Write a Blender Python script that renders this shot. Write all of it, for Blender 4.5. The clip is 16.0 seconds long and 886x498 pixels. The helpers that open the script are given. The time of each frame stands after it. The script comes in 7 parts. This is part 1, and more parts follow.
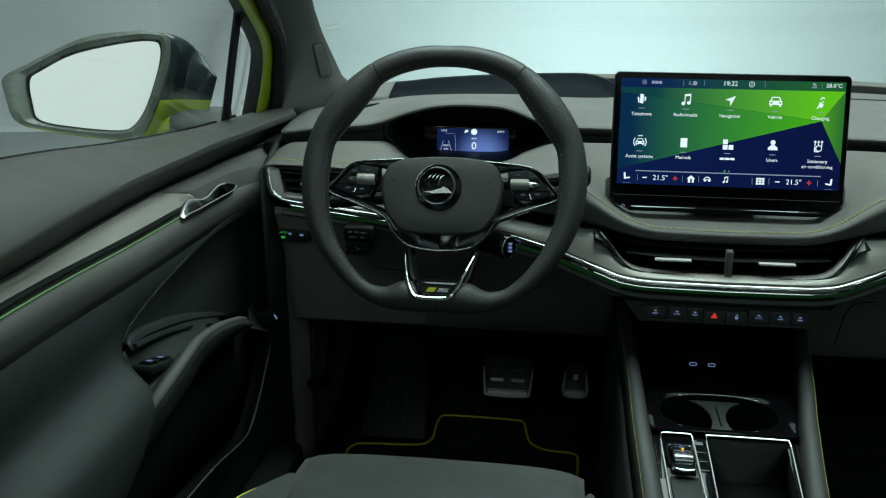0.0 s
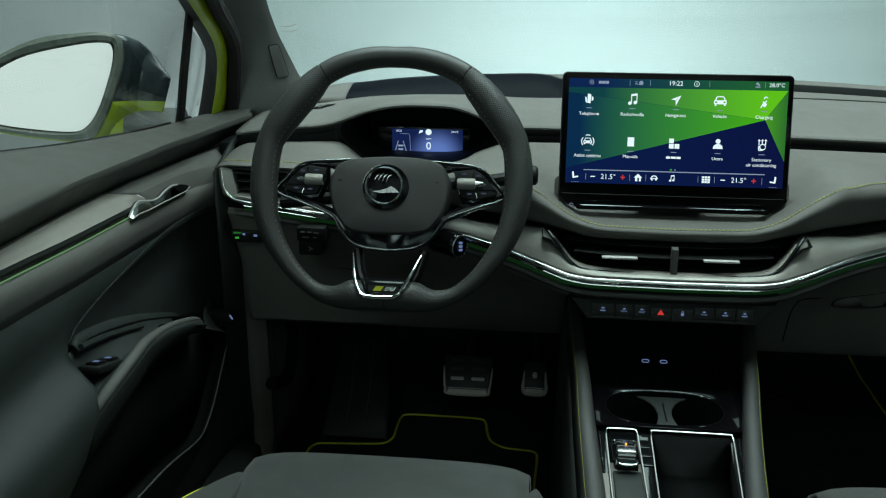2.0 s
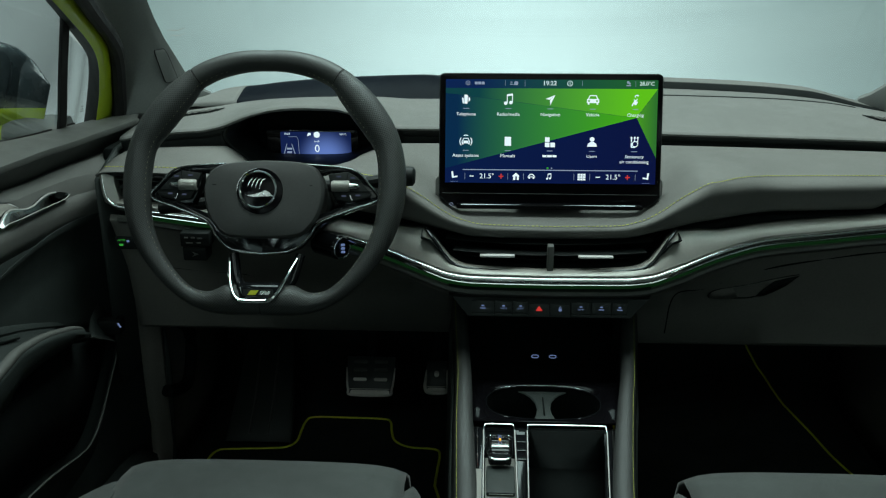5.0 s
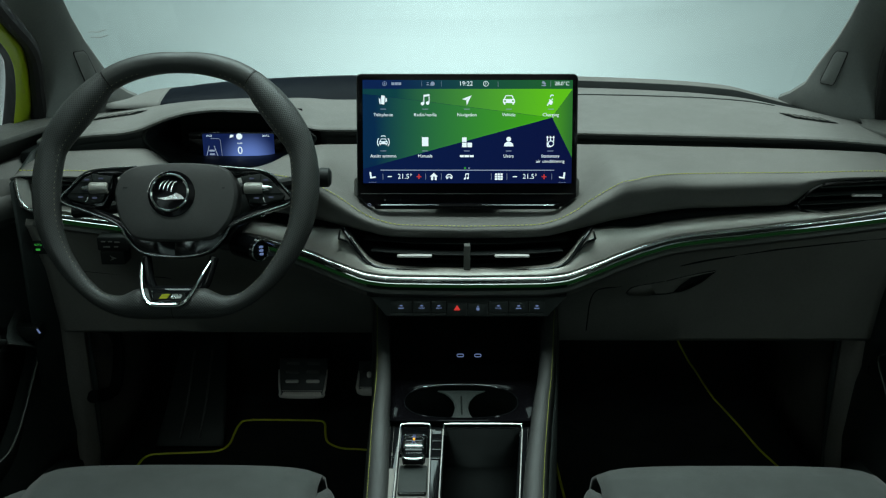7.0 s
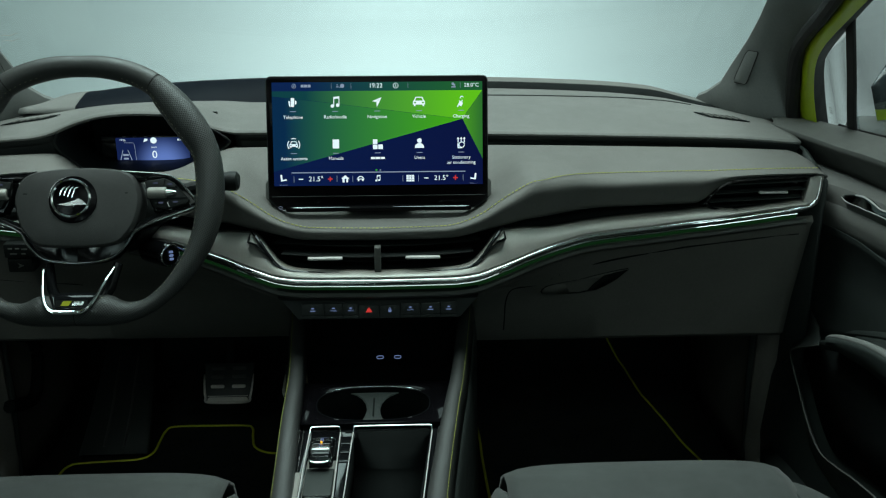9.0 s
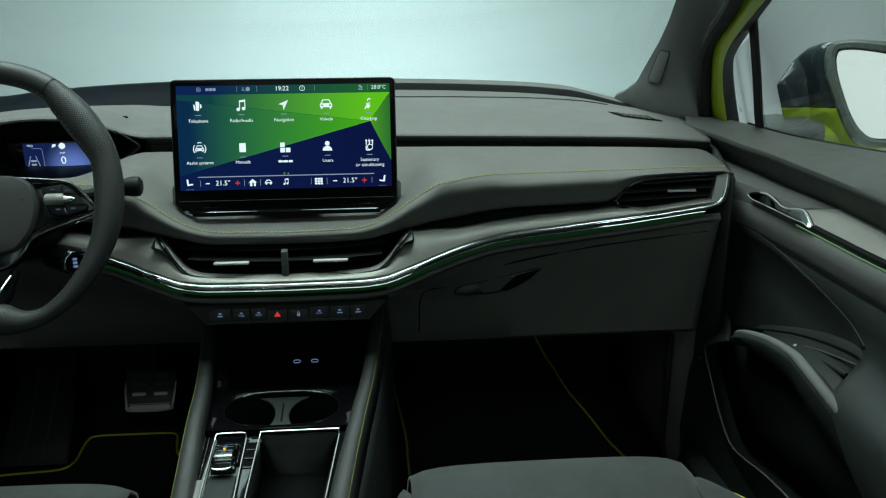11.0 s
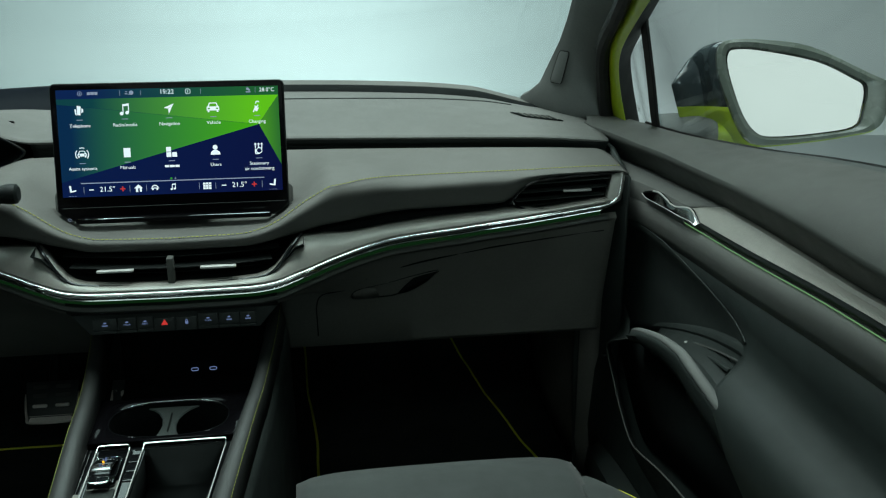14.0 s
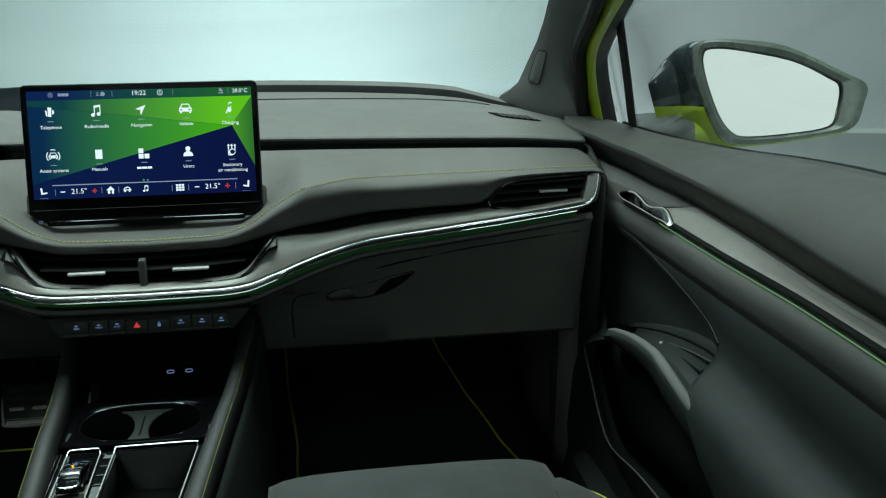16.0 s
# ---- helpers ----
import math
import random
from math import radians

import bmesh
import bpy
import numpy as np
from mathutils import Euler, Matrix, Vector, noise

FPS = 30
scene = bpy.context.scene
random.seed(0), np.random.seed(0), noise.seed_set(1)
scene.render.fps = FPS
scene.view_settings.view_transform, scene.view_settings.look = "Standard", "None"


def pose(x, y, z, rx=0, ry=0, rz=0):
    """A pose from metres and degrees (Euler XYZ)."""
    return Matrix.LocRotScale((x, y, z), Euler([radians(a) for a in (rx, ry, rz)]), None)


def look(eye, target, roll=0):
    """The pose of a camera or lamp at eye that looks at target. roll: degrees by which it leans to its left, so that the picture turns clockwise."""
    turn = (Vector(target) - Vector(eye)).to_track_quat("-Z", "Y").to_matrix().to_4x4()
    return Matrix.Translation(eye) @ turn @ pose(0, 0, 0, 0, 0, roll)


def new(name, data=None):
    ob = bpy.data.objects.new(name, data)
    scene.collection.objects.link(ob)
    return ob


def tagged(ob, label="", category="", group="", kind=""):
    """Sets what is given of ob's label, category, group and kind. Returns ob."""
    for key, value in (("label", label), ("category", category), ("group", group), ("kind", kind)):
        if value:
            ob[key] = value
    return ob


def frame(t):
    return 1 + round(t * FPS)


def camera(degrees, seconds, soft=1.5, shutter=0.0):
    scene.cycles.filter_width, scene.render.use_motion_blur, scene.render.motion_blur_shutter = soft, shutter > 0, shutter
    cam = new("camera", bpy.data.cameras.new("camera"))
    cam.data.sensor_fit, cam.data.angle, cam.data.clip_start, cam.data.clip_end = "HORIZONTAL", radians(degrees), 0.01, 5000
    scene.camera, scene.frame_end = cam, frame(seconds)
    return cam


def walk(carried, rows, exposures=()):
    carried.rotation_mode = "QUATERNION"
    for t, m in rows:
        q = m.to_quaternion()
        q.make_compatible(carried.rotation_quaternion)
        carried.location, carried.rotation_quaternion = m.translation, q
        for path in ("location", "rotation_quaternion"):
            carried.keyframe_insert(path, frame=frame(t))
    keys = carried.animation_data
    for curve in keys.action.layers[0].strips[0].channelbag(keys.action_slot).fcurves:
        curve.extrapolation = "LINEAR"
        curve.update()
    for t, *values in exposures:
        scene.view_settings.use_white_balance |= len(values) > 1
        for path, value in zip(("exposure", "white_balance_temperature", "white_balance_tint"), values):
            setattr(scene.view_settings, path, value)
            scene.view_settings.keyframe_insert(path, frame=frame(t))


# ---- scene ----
cam = camera(51.21, 16.0, soft=1.2)
EYE = 1.0
ROWS = [
    (0.0, -0.2237, 0.0522, -0.0061, 70.72, -0.08, 7.44),
    (0.5, -0.2135, 0.0505, -0.0057, 70.74, -0.09, 7.33),
    (1.0, -0.2032, 0.0494, -0.0055, 70.75, -0.07, 7.11),
    (1.5, -0.1914, 0.0483, -0.0055, 70.79, -0.10, 6.78),
    (2.0, -0.1781, 0.0478, -0.0056, 70.80, -0.11, 6.32),
    (2.5, -0.1635, 0.0477, -0.0055, 70.84, -0.00, 5.79),
    (3.0, -0.1486, 0.0473, -0.0049, 70.86, 0.08, 5.24),
    (3.5, -0.1340, 0.0469, -0.0038, 70.79, -0.10, 4.69),
    (4.0, -0.1194, 0.0465, -0.0027, 70.79, -0.04, 3.98),
    (6.5, -0.0430, 0.0465, -0.0006, 70.80, 0.04, 0.87),
    (7.0, -0.0274, 0.0454, 0.0001, 70.79, 0.02, 0.24),
    (7.5, -0.0111, 0.0450, 0.0009, 70.79, 0.02, -0.42),
    (8.0, 0.0056, 0.0446, 0.0015, 70.78, -0.05, -1.01),
    (8.5, 0.0223, 0.0442, 0.0017, 70.81, -0.03, -1.75),
    (9.0, 0.0390, 0.0433, 0.0017, 70.83, 0.01, -2.40),
    (11.5, 0.1237, 0.0396, 0.0031, 70.89, 0.00, -5.70),
    (12.0, 0.1376, 0.0397, 0.0031, 70.88, -0.05, -6.26),
    (12.5, 0.1519, 0.0404, 0.0031, 70.90, -0.04, -6.82),
    (13.0, 0.1659, 0.0408, 0.0032, 70.89, -0.02, -7.40),
    (13.5, 0.1788, 0.0407, 0.0036, 70.89, -0.06, -7.92),
    (14.0, 0.1900, 0.0411, 0.0040, 70.86, -0.05, -8.28),
    (14.5, 0.1990, 0.0417, 0.0044, 70.84, -0.05, -8.46),
    (15.0, 0.2057, 0.0420, 0.0048, 70.83, -0.06, -8.65),
    (15.5, 0.2105, 0.0428, 0.0052, 70.80, -0.08, -8.80),
    (16.0, 0.2144, 0.0427, 0.0058, 70.78, -0.03, -8.82),
]
walk(cam, [(t, pose(x, y, EYE + z, rx, ry, rz)) for t, x, y, z, rx, ry, rz in ROWS])

# ---- world and light ----
world = bpy.data.worlds.new("studio_world")
world.use_nodes = True
scene.world = world
world.node_tree.nodes["Background"].inputs["Color"].default_value = (0.5, 0.62, 0.62, 1)
world.node_tree.nodes["Background"].inputs["Strength"].default_value = 0.02
scene.view_settings.exposure = 0.32


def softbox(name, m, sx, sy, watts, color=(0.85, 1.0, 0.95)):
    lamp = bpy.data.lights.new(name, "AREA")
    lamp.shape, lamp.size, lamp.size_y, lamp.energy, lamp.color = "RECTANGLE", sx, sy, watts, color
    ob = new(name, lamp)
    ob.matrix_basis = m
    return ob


# the studio's overhead softboxes: one before the bonnet, one over the windscreen, one over the tail; the low one behind
# it is an unseen fill, added to brighten the footwells and lower dash
softbox("softbox_front", look((0.1, 6.6, 1.9), (0.1, 7.9, -0.4)), 1.8, 1.0, 76, (0.86, 1.0, 0.99))
softbox("softbox_top", look((0.0, 2.1, 3.6), (0.0, 1.8, 0)), 3.2, 2.7, 142)
softbox("softbox_tail", look((0, -3.3, 3.7), (0, -3.3, 0)), 4.4, 2.8, 66)
softbox("rear_fill", look((0, -3.6, 1.9), (0, 1.5, 0.30)), 3.0, 1.0, 105, (0.74, 1.0, 0.97))

# ---- small helpers ----


def rough_mix(nt, scale, lo, hi, detail=4.0, coord="Object"):
    tc = nt.nodes.new("ShaderNodeTexCoord")
    nz = nt.nodes.new("ShaderNodeTexNoise")
    nz.inputs["Scale"].default_value, nz.inputs["Detail"].default_value = scale, detail
    nt.links.new(tc.outputs[coord], nz.inputs["Vector"])
    mr = nt.nodes.new("ShaderNodeMapRange")
    mr.inputs["From Min"].default_value, mr.inputs["From Max"].default_value = 0.3, 0.7
    mr.inputs["To Min"].default_value, mr.inputs["To Max"].default_value = lo, hi
    nt.links.new(nz.outputs["Fac"], mr.inputs["Value"])
    return tc, nz, mr


def material(name, color, rough=0.6, metal=0.0, vary=0.12, scale=9.0, bump=0.0, bump_scale=900.0, coat=0.0, spec=0.5,
             pattern="noise", rough_vary=0.06, sheen=0.0):
    """A surface with colour variation at a large and a small scale, uneven gloss and fine relief."""
    m = bpy.data.materials.new(name)
    m.use_nodes = True
    nt = m.node_tree
    b = nt.nodes["Principled BSDF"]
    b.inputs["Metallic"].default_value = metal
    b.inputs["Coat Weight"].default_value = coat
    b.inputs["Coat Roughness"].default_value = 0.06
    b.inputs["Specular IOR Level"].default_value = spec
    b.inputs["Sheen Weight"].default_value = sheen
    tc, nz, mr = rough_mix(nt, scale, 1 - vary, 1 + vary)
    _, nz2, mr2 = rough_mix(nt, scale * 31, 1 - vary * 0.6, 1 + vary * 0.6, 2.0)
    mul = nt.nodes.new("ShaderNodeMath")
    mul.operation = "MULTIPLY"
    nt.links.new(mr.outputs[0], mul.inputs[0])
    nt.links.new(mr2.outputs[0], mul.inputs[1])
    hsv = nt.nodes.new("ShaderNodeHueSaturation")
    hsv.inputs["Color"].default_value = (*color, 1)
    nt.links.new(mul.outputs[0], hsv.inputs["Value"])
    nt.links.new(hsv.outputs[0], b.inputs["Base Color"])
    _, _, rr = rough_mix(nt, scale * 3.7, max(0.02, rough - rough_vary), min(1, rough + rough_vary), 3.0)
    nt.links.new(rr.outputs[0], b.inputs["Roughness"])
    if bump:
        bp = nt.nodes.new("ShaderNodeBump")
        bp.inputs["Strength"].default_value = bump
        bp.inputs["Distance"].default_value = 0.0006
        if pattern == "noise":
            t = nt.nodes.new("ShaderNodeTexNoise")
            t.inputs["Detail"].default_value = 3
            out = t.outputs["Fac"]
        elif pattern == "grain":
            t = nt.nodes.new("ShaderNodeTexVoronoi")
            out = t.outputs["Distance"]
        elif pattern == "dots":
            t = nt.nodes.new("ShaderNodeTexVoronoi")
            t.inputs["Randomness"].default_value = 0.04
            t.voronoi_dimensions = "2D"
            out = t.outputs["Distance"]
        else:
            t = nt.nodes.new("ShaderNodeTexWave")
            t.inputs["Distortion"].default_value = 0.4
            t.bands_direction = pattern
            out = t.outputs["Fac"]
        t.inputs["Scale"].default_value = bump_scale
        nt.links.new(tc.outputs["UV" if pattern == "dots" else "Object"], t.inputs["Vector"])
        if pattern == "dots":
            # small round holes, pressed in and dark inside
            hole = nt.nodes.new("ShaderNodeMapRange")
            hole.inputs["From Min"].default_value, hole.inputs["From Max"].default_value = 0.26, 0.40
            nt.links.new(out, hole.inputs["Value"])
            out = hole.outputs[0]
            dark = nt.nodes.new("ShaderNodeMapRange")
            dark.inputs["To Min"].default_value, dark.inputs["To Max"].default_value = 0.25, 1.0
            nt.links.new(out, dark.inputs["Value"])
            m2 = nt.nodes.new("ShaderNodeMath")
            m2.operation = "MULTIPLY"
            nt.links.new(mul.outputs[0], m2.inputs[0])
            nt.links.new(dark.outputs[0], m2.inputs[1])
            nt.links.new(m2.outputs[0], hsv.inputs["Value"])
        nt.links.new(out, bp.inputs["Height"])
        nt.links.new(bp.outputs[0], b.inputs["Normal"])
    return m


def glowing(name, color, strength):
    m = bpy.data.materials.new(name)
    m.use_nodes = True
    b = m.node_tree.nodes["Principled BSDF"]
    b.inputs["Base Color"].default_value = (0.004, 0.004, 0.004, 1)
    b.inputs["Roughness"].default_value = 0.3
    b.inputs["Specular IOR Level"].default_value = 0.0
    b.inputs["Emission Color"].default_value = (*color, 1)
    b.inputs["Emission Strength"].default_value = strength * 0.82
    return m


def glowing_ramp(name, c0, c1, strength, x0, x1):
    """A lit picture whose colour runs from c0 to c1 between x0 and x1 along its own width."""
    m = glowing(name, c0, strength)
    nt = m.node_tree
    tc = nt.nodes.new("ShaderNodeTexCoord")
    sp = nt.nodes.new("ShaderNodeSeparateXYZ")
    mr = nt.nodes.new("ShaderNodeMapRange")
    mr.inputs["From Min"].default_value, mr.inputs["From Max"].default_value = x0, x1
    mx = nt.nodes.new("ShaderNodeMix")
    mx.data_type = "RGBA"
    mx.inputs[6].default_value, mx.inputs[7].default_value = (*c0, 1), (*c1, 1)
    nt.links.new(tc.outputs["Object"], sp.inputs[0])
    nt.links.new(sp.outputs["X"], mr.inputs["Value"])
    nt.links.new(mr.outputs[0], mx.inputs[0])
    nt.links.new(mx.outputs[2], nt.nodes["Principled BSDF"].inputs["Emission Color"])
    return m


def glowing_spot(name, far, near, centre, radius):
    """A lit picture, brightest round one point."""
    m = glowing(name, far, 1.0)
    nt = m.node_tree
    tc = nt.nodes.new("ShaderNodeTexCoord")
    di = nt.nodes.new("ShaderNodeVectorMath")
    di.operation = "DISTANCE"
    di.inputs[1].default_value = centre
    mr = nt.nodes.new("ShaderNodeMapRange")
    mr.interpolation_type = "SMOOTHSTEP"
    mr.inputs["From Min"].default_value, mr.inputs["From Max"].default_value = radius * 0.15, radius
    mx = nt.nodes.new("ShaderNodeMix")
    mx.data_type = "RGBA"
    mx.inputs[6].default_value, mx.inputs[7].default_value = (*near, 1), (*far, 1)
    nt.links.new(tc.outputs["Object"], di.inputs[0])
    nt.links.new(di.outputs["Value"], mr.inputs["Value"])
    nt.links.new(mr.outputs[0], mx.inputs[0])
    nt.links.new(mx.outputs[2], nt.nodes["Principled BSDF"].inputs["Emission Color"])
    return m


def clear(name, tint, rough=0.0):
    """Thin clear glass: straight through, with a mirror-like gloss."""
    m = bpy.data.materials.new(name)
    m.use_nodes = True
    nt = m.node_tree
    nt.nodes.remove(nt.nodes["Principled BSDF"])
    tr, gl = nt.nodes.new("ShaderNodeBsdfTransparent"), nt.nodes.new("ShaderNodeBsdfGlossy")
    tr.inputs[0].default_value = (*tint, 1)
    gl.inputs["Roughness"].default_value = rough
    lw, mx = nt.nodes.new("ShaderNodeLayerWeight"), nt.nodes.new("ShaderNodeMixShader")
    pw = nt.nodes.new("ShaderNodeMath")
    pw.operation, pw.inputs[1].default_value = "POWER", 4.0
    mr = nt.nodes.new("ShaderNodeMapRange")
    mr.inputs["To Min"].default_value, mr.inputs["To Max"].default_value = 0.012, 0.45
    nt.links.new(lw.outputs["Facing"], pw.inputs[0])
    nt.links.new(pw.outputs[0], mr.inputs["Value"])
    nt.links.new(mr.outputs[0], mx.inputs[0])
    nt.links.new(tr.outputs[0], mx.inputs[1])
    nt.links.new(gl.outputs[0], mx.inputs[2])
    nt.links.new(mx.outputs[0], nt.nodes["Material Output"].inputs[0])
    return m


STUDIO = material("studio_paint", (0.74, 0.76, 0.75), 0.6, vary=0.02, scale=0.35)
PAD = material("grey_soft_trim", (0.144, 0.147, 0.137), 0.62, vary=0.07, bump=0.35, bump_scale=1400, pattern="grain", spec=0.4)
PADTOP = material("grey_dash_top", (0.160, 0.166, 0.157), 0.66, vary=0.06, bump=0.35, bump_scale=1500, pattern="grain", spec=0.4)
DOORTRIM = material("dark_grey_door_trim", (0.092, 0.098, 0.091), 0.55, vary=0.07, bump=0.35, bump_scale=1300, pattern="grain", spec=0.4)
DOORLOW = material("dark_door_lower", (0.027, 0.036, 0.034), 0.5, vary=0.08, bump=0.35, bump_scale=1200, pattern="grain", spec=0.4)
LOWER = material("dark_lower_trim", (0.032, 0.0405, 0.0385), 0.5, vary=0.09, bump=0.4, bump_scale=1100, pattern="grain", spec=0.25)
LOWDASH = material("lower_dash_trim", (0.150, 0.150, 0.136), 0.5, vary=0.09, bump=0.4, bump_scale=1100, pattern="grain", spec=0.25)
KICK = material("footwell_trim", (0.20, 0.188, 0.172), 0.6, vary=0.1, bump=0.4, bump_scale=1000, pattern="grain", spec=0.3)
GRIPPAD = material("grip_pad_grey", (0.085, 0.091, 0.085), 0.6, vary=0.08, bump=0.35, bump_scale=1200, pattern="grain", spec=0.3)
DARKCHROME = material("dark_satin_chrome", (0.36, 0.37, 0.37), 0.22, metal=1.0, vary=0.05)
LEVER = material("chrome_dark_reflection", (0.20, 0.21, 0.21), 0.13, metal=1.0, vary=0.05)
DECKMETAL = material("deck_reflection_grey", (0.40, 0.41, 0.385), 0.38, metal=0.25, vary=0.05, bump=0.15, bump_scale=700, pattern="X")
VENTTAB = material("pale_satin_metal", (0.62, 0.63, 0.61), 0.42, metal=0.25, vary=0.04)
BLACK = material("matt_black_plastic", (0.0095, 0.0132, 0.0128), 0.55, bump=0.2, bump_scale=900, spec=0.3)
PLASTIC = material("satin_black_plastic", (0.048, 0.056, 0.055), 0.42, vary=0.06, bump=0.2, bump_scale=900, spec=0.4)
# near-black for black parts and for shade put into recesses and gaps
DEEP = material("black_and_shade", (0.0068, 0.0094, 0.0092), 0.8, spec=0.1)
GLOSS = material("piano_black", (0.006, 0.007, 0.008), 0.12, vary=0.05, coat=0.15, spec=0.32, rough_vary=0.03)
PANEL = material("coated_display_glass", (0.004, 0.004, 0.005), 0.16, vary=0.04, spec=0.10, rough_vary=0.03)
HUDBLACK = material("dark_navy_cover", (0.0045, 0.007, 0.011), 0.45, vary=0.1, spec=0.04)
RAIL = material("black_rail_leather", (0.034, 0.038, 0.037), 0.48, vary=0.08, bump=0.35, bump_scale=1000, pattern="grain", spec=0.5)
SATIN = material("satin_grey_decor", (0.38, 0.38, 0.35), 0.44, metal=0.45, vary=0.05, bump=0.25, bump_scale=700, pattern="X")
WEAVE = material("woven_grey_decor", (0.42, 0.415, 0.38), 0.55, metal=0.15, vary=0.08, bump=0.9, bump_scale=130, pattern="Y")
CHROME = material("chrome", (0.82, 0.84, 0.84), 0.09, metal=1.0, vary=0.03, rough_vary=0.04)
STRIP = material("tinted_chrome", (0.70, 0.72, 0.71), 0.10, metal=1.0, vary=0.03, rough_vary=0.04)
DULL = material("satin_chrome", (0.62, 0.63, 0.63), 0.24, metal=1.0, vary=0.05)
LEATHER = material("black_leather", (0.052, 0.056, 0.054), 0.42, vary=0.10, bump=0.35, bump_scale=800, pattern="grain")
PERF = material("perforated_leather", (0.053, 0.059, 0.057), 0.46, vary=0.10, bump=0.5, bump_scale=1.0, pattern="dots")
HUB = material("airbag_cover", (0.056, 0.060, 0.059), 0.5, vary=0.08, bump=0.3, bump_scale=1200, pattern="grain")
SEATCLOTH = material("seat_microfibre", (0.040, 0.049, 0.047), 0.85, vary=0.14, scale=14, bump=0.5, bump_scale=1200, sheen=0.12)
CARPET = material("floor_carpet", (0.024, 0.031, 0.030), 0.95, vary=0.3, bump=0.9, bump_scale=700, spec=0.1)
MATCLOTH = material("mat_velour", (0.022, 0.028, 0.0265), 0.92, vary=0.25, bump=0.8, bump_scale=900, spec=0.1)
LIME = material("lime_green_paint", (0.40, 0.52, 0.010), 0.35, vary=0.03, coat=0.15)
THREAD = material("lime_thread", (0.60, 0.63, 0.10), 0.7, vary=0.15, scale=60)
RAILTHREAD = material("dark_lime_thread", (0.25, 0.28, 0.04), 0.7, vary=0.15, scale=60)
PIPING = material("lime_piping", (0.60, 0.64, 0.03), 0.6, vary=0.1, scale=30)
RUBBER = material("black_rubber", (0.010, 0.010, 0.010), 0.6, spec=0.3)
ALU = material("brushed_aluminium", (0.80, 0.76, 0.71), 0.42, metal=0.45, vary=0.08, bump=0.2, bump_scale=500, pattern="X")
MIRROR = material("mirror_glass", (0.37, 0.37, 0.355), 0.015, metal=1.0, vary=0.01, rough_vary=0.01)
HOUSE = material("mirror_shell_black", (0.030, 0.040, 0.043), 0.26, coat=0.4, vary=0.05)
FRAMEGREY = material("mirror_frame_grey", (0.12, 0.135, 0.112), 0.26, bump=0.2, bump_scale=600)
GLASS = clear("windscreen_glass", (0.86, 0.94, 0.945))
SIDEGLASS = clear("side_glass", (0.92, 0.955, 0.965))
# tints of unseen panes, set for how much light enters the cabin
DARKGLASS = clear("tinted_rear_glass", (0.24, 0.25, 0.25))
ROOFGLASS = clear("roof_glass", (0.70, 0.73, 0.72))
WHITE = glowing("lit_white", (0.78, 0.95, 1.0), 0.98)
FAINT = glowing("lit_faint_white", (0.55, 0.70, 0.95), 0.42)
BLUE = glowing("lit_symbol_blue", (0.30, 0.44, 0.84), 0.36)
DIMBLUE = glowing("dim_symbol_blue", (0.30, 0.38, 0.60), 0.13)
BEIGE = material("beige_thread", (0.28, 0.27, 0.19), 0.7, vary=0.15, scale=60)
RED = glowing("lit_red", (1.0, 0.07, 0.06), 0.52)
AMBER = glowing("lit_amber", (1.0, 0.42, 0.02), 1.6)
GREENLED = glowing("lit_green", (0.08, 0.75, 0.10), 0.35)
AMBIENT = glowing("ambient_green", (0.012, 0.07, 0.018), 0.22)
AMBIENTLINE = glowing("ambient_green_line", (0.13, 0.30, 0.12), 0.85)


def part(name, bm, mat, parent=None, label="", smooth=True, solid=0.0, angle=35):
    """Links a bmesh as one mesh object, under a thing or a part."""
    bmesh.ops.recalc_face_normals(bm, faces=bm.faces[:])
    me = bpy.data.meshes.new(name)
    bm.to_mesh(me)
    bm.free()
    me.materials.append(mat)
    if smooth:
        me.shade_smooth()
        me.set_sharp_from_angle(angle=radians(angle))
    ob = new(name, me)
    if parent:
        ob.parent = parent
        ob.matrix_parent_inverse = Matrix()
    if label:
        ob["label"] = label
    if solid:
        so = ob.modifiers.new("thickness", "SOLIDIFY")
        so.thickness, so.offset = solid, 0.0
    return ob


def thing(name, label, category, m=None, group="", kind=""):
    ob = new(name)
    if m is not None:
        ob.matrix_basis = m
    return tagged(ob, label, category, group, kind)


def curve(*pts):
    """A smooth function through (x, y) pairs, flat beyond the ends."""
    xs, ys = np.array([p[0] for p in pts], float), np.array([p[1] for p in pts], float)
    d = np.diff(ys) / np.diff(xs)
    s = np.zeros(len(xs))
    for i in range(1, len(xs) - 1):
        s[i] = 0 if d[i - 1] * d[i] <= 0 else 2 * d[i - 1] * d[i] / (d[i - 1] + d[i])
    s[0], s[-1] = d[0], d[-1]

    def f(x):
        x = min(max(x, xs[0]), xs[-1])
        i = min(int(np.searchsorted(xs, x, "right")) - 1, len(xs) - 2)
        h = xs[i + 1] - xs[i]
        t = (x - xs[i]) / h
        return float((1 + 2 * t) * (1 - t) ** 2 * ys[i] + t * (1 - t) ** 2 * h * s[i] + t * t * (3 - 2 * t) * ys[i + 1] + t * t * (t - 1) * h * s[i + 1])
    return f


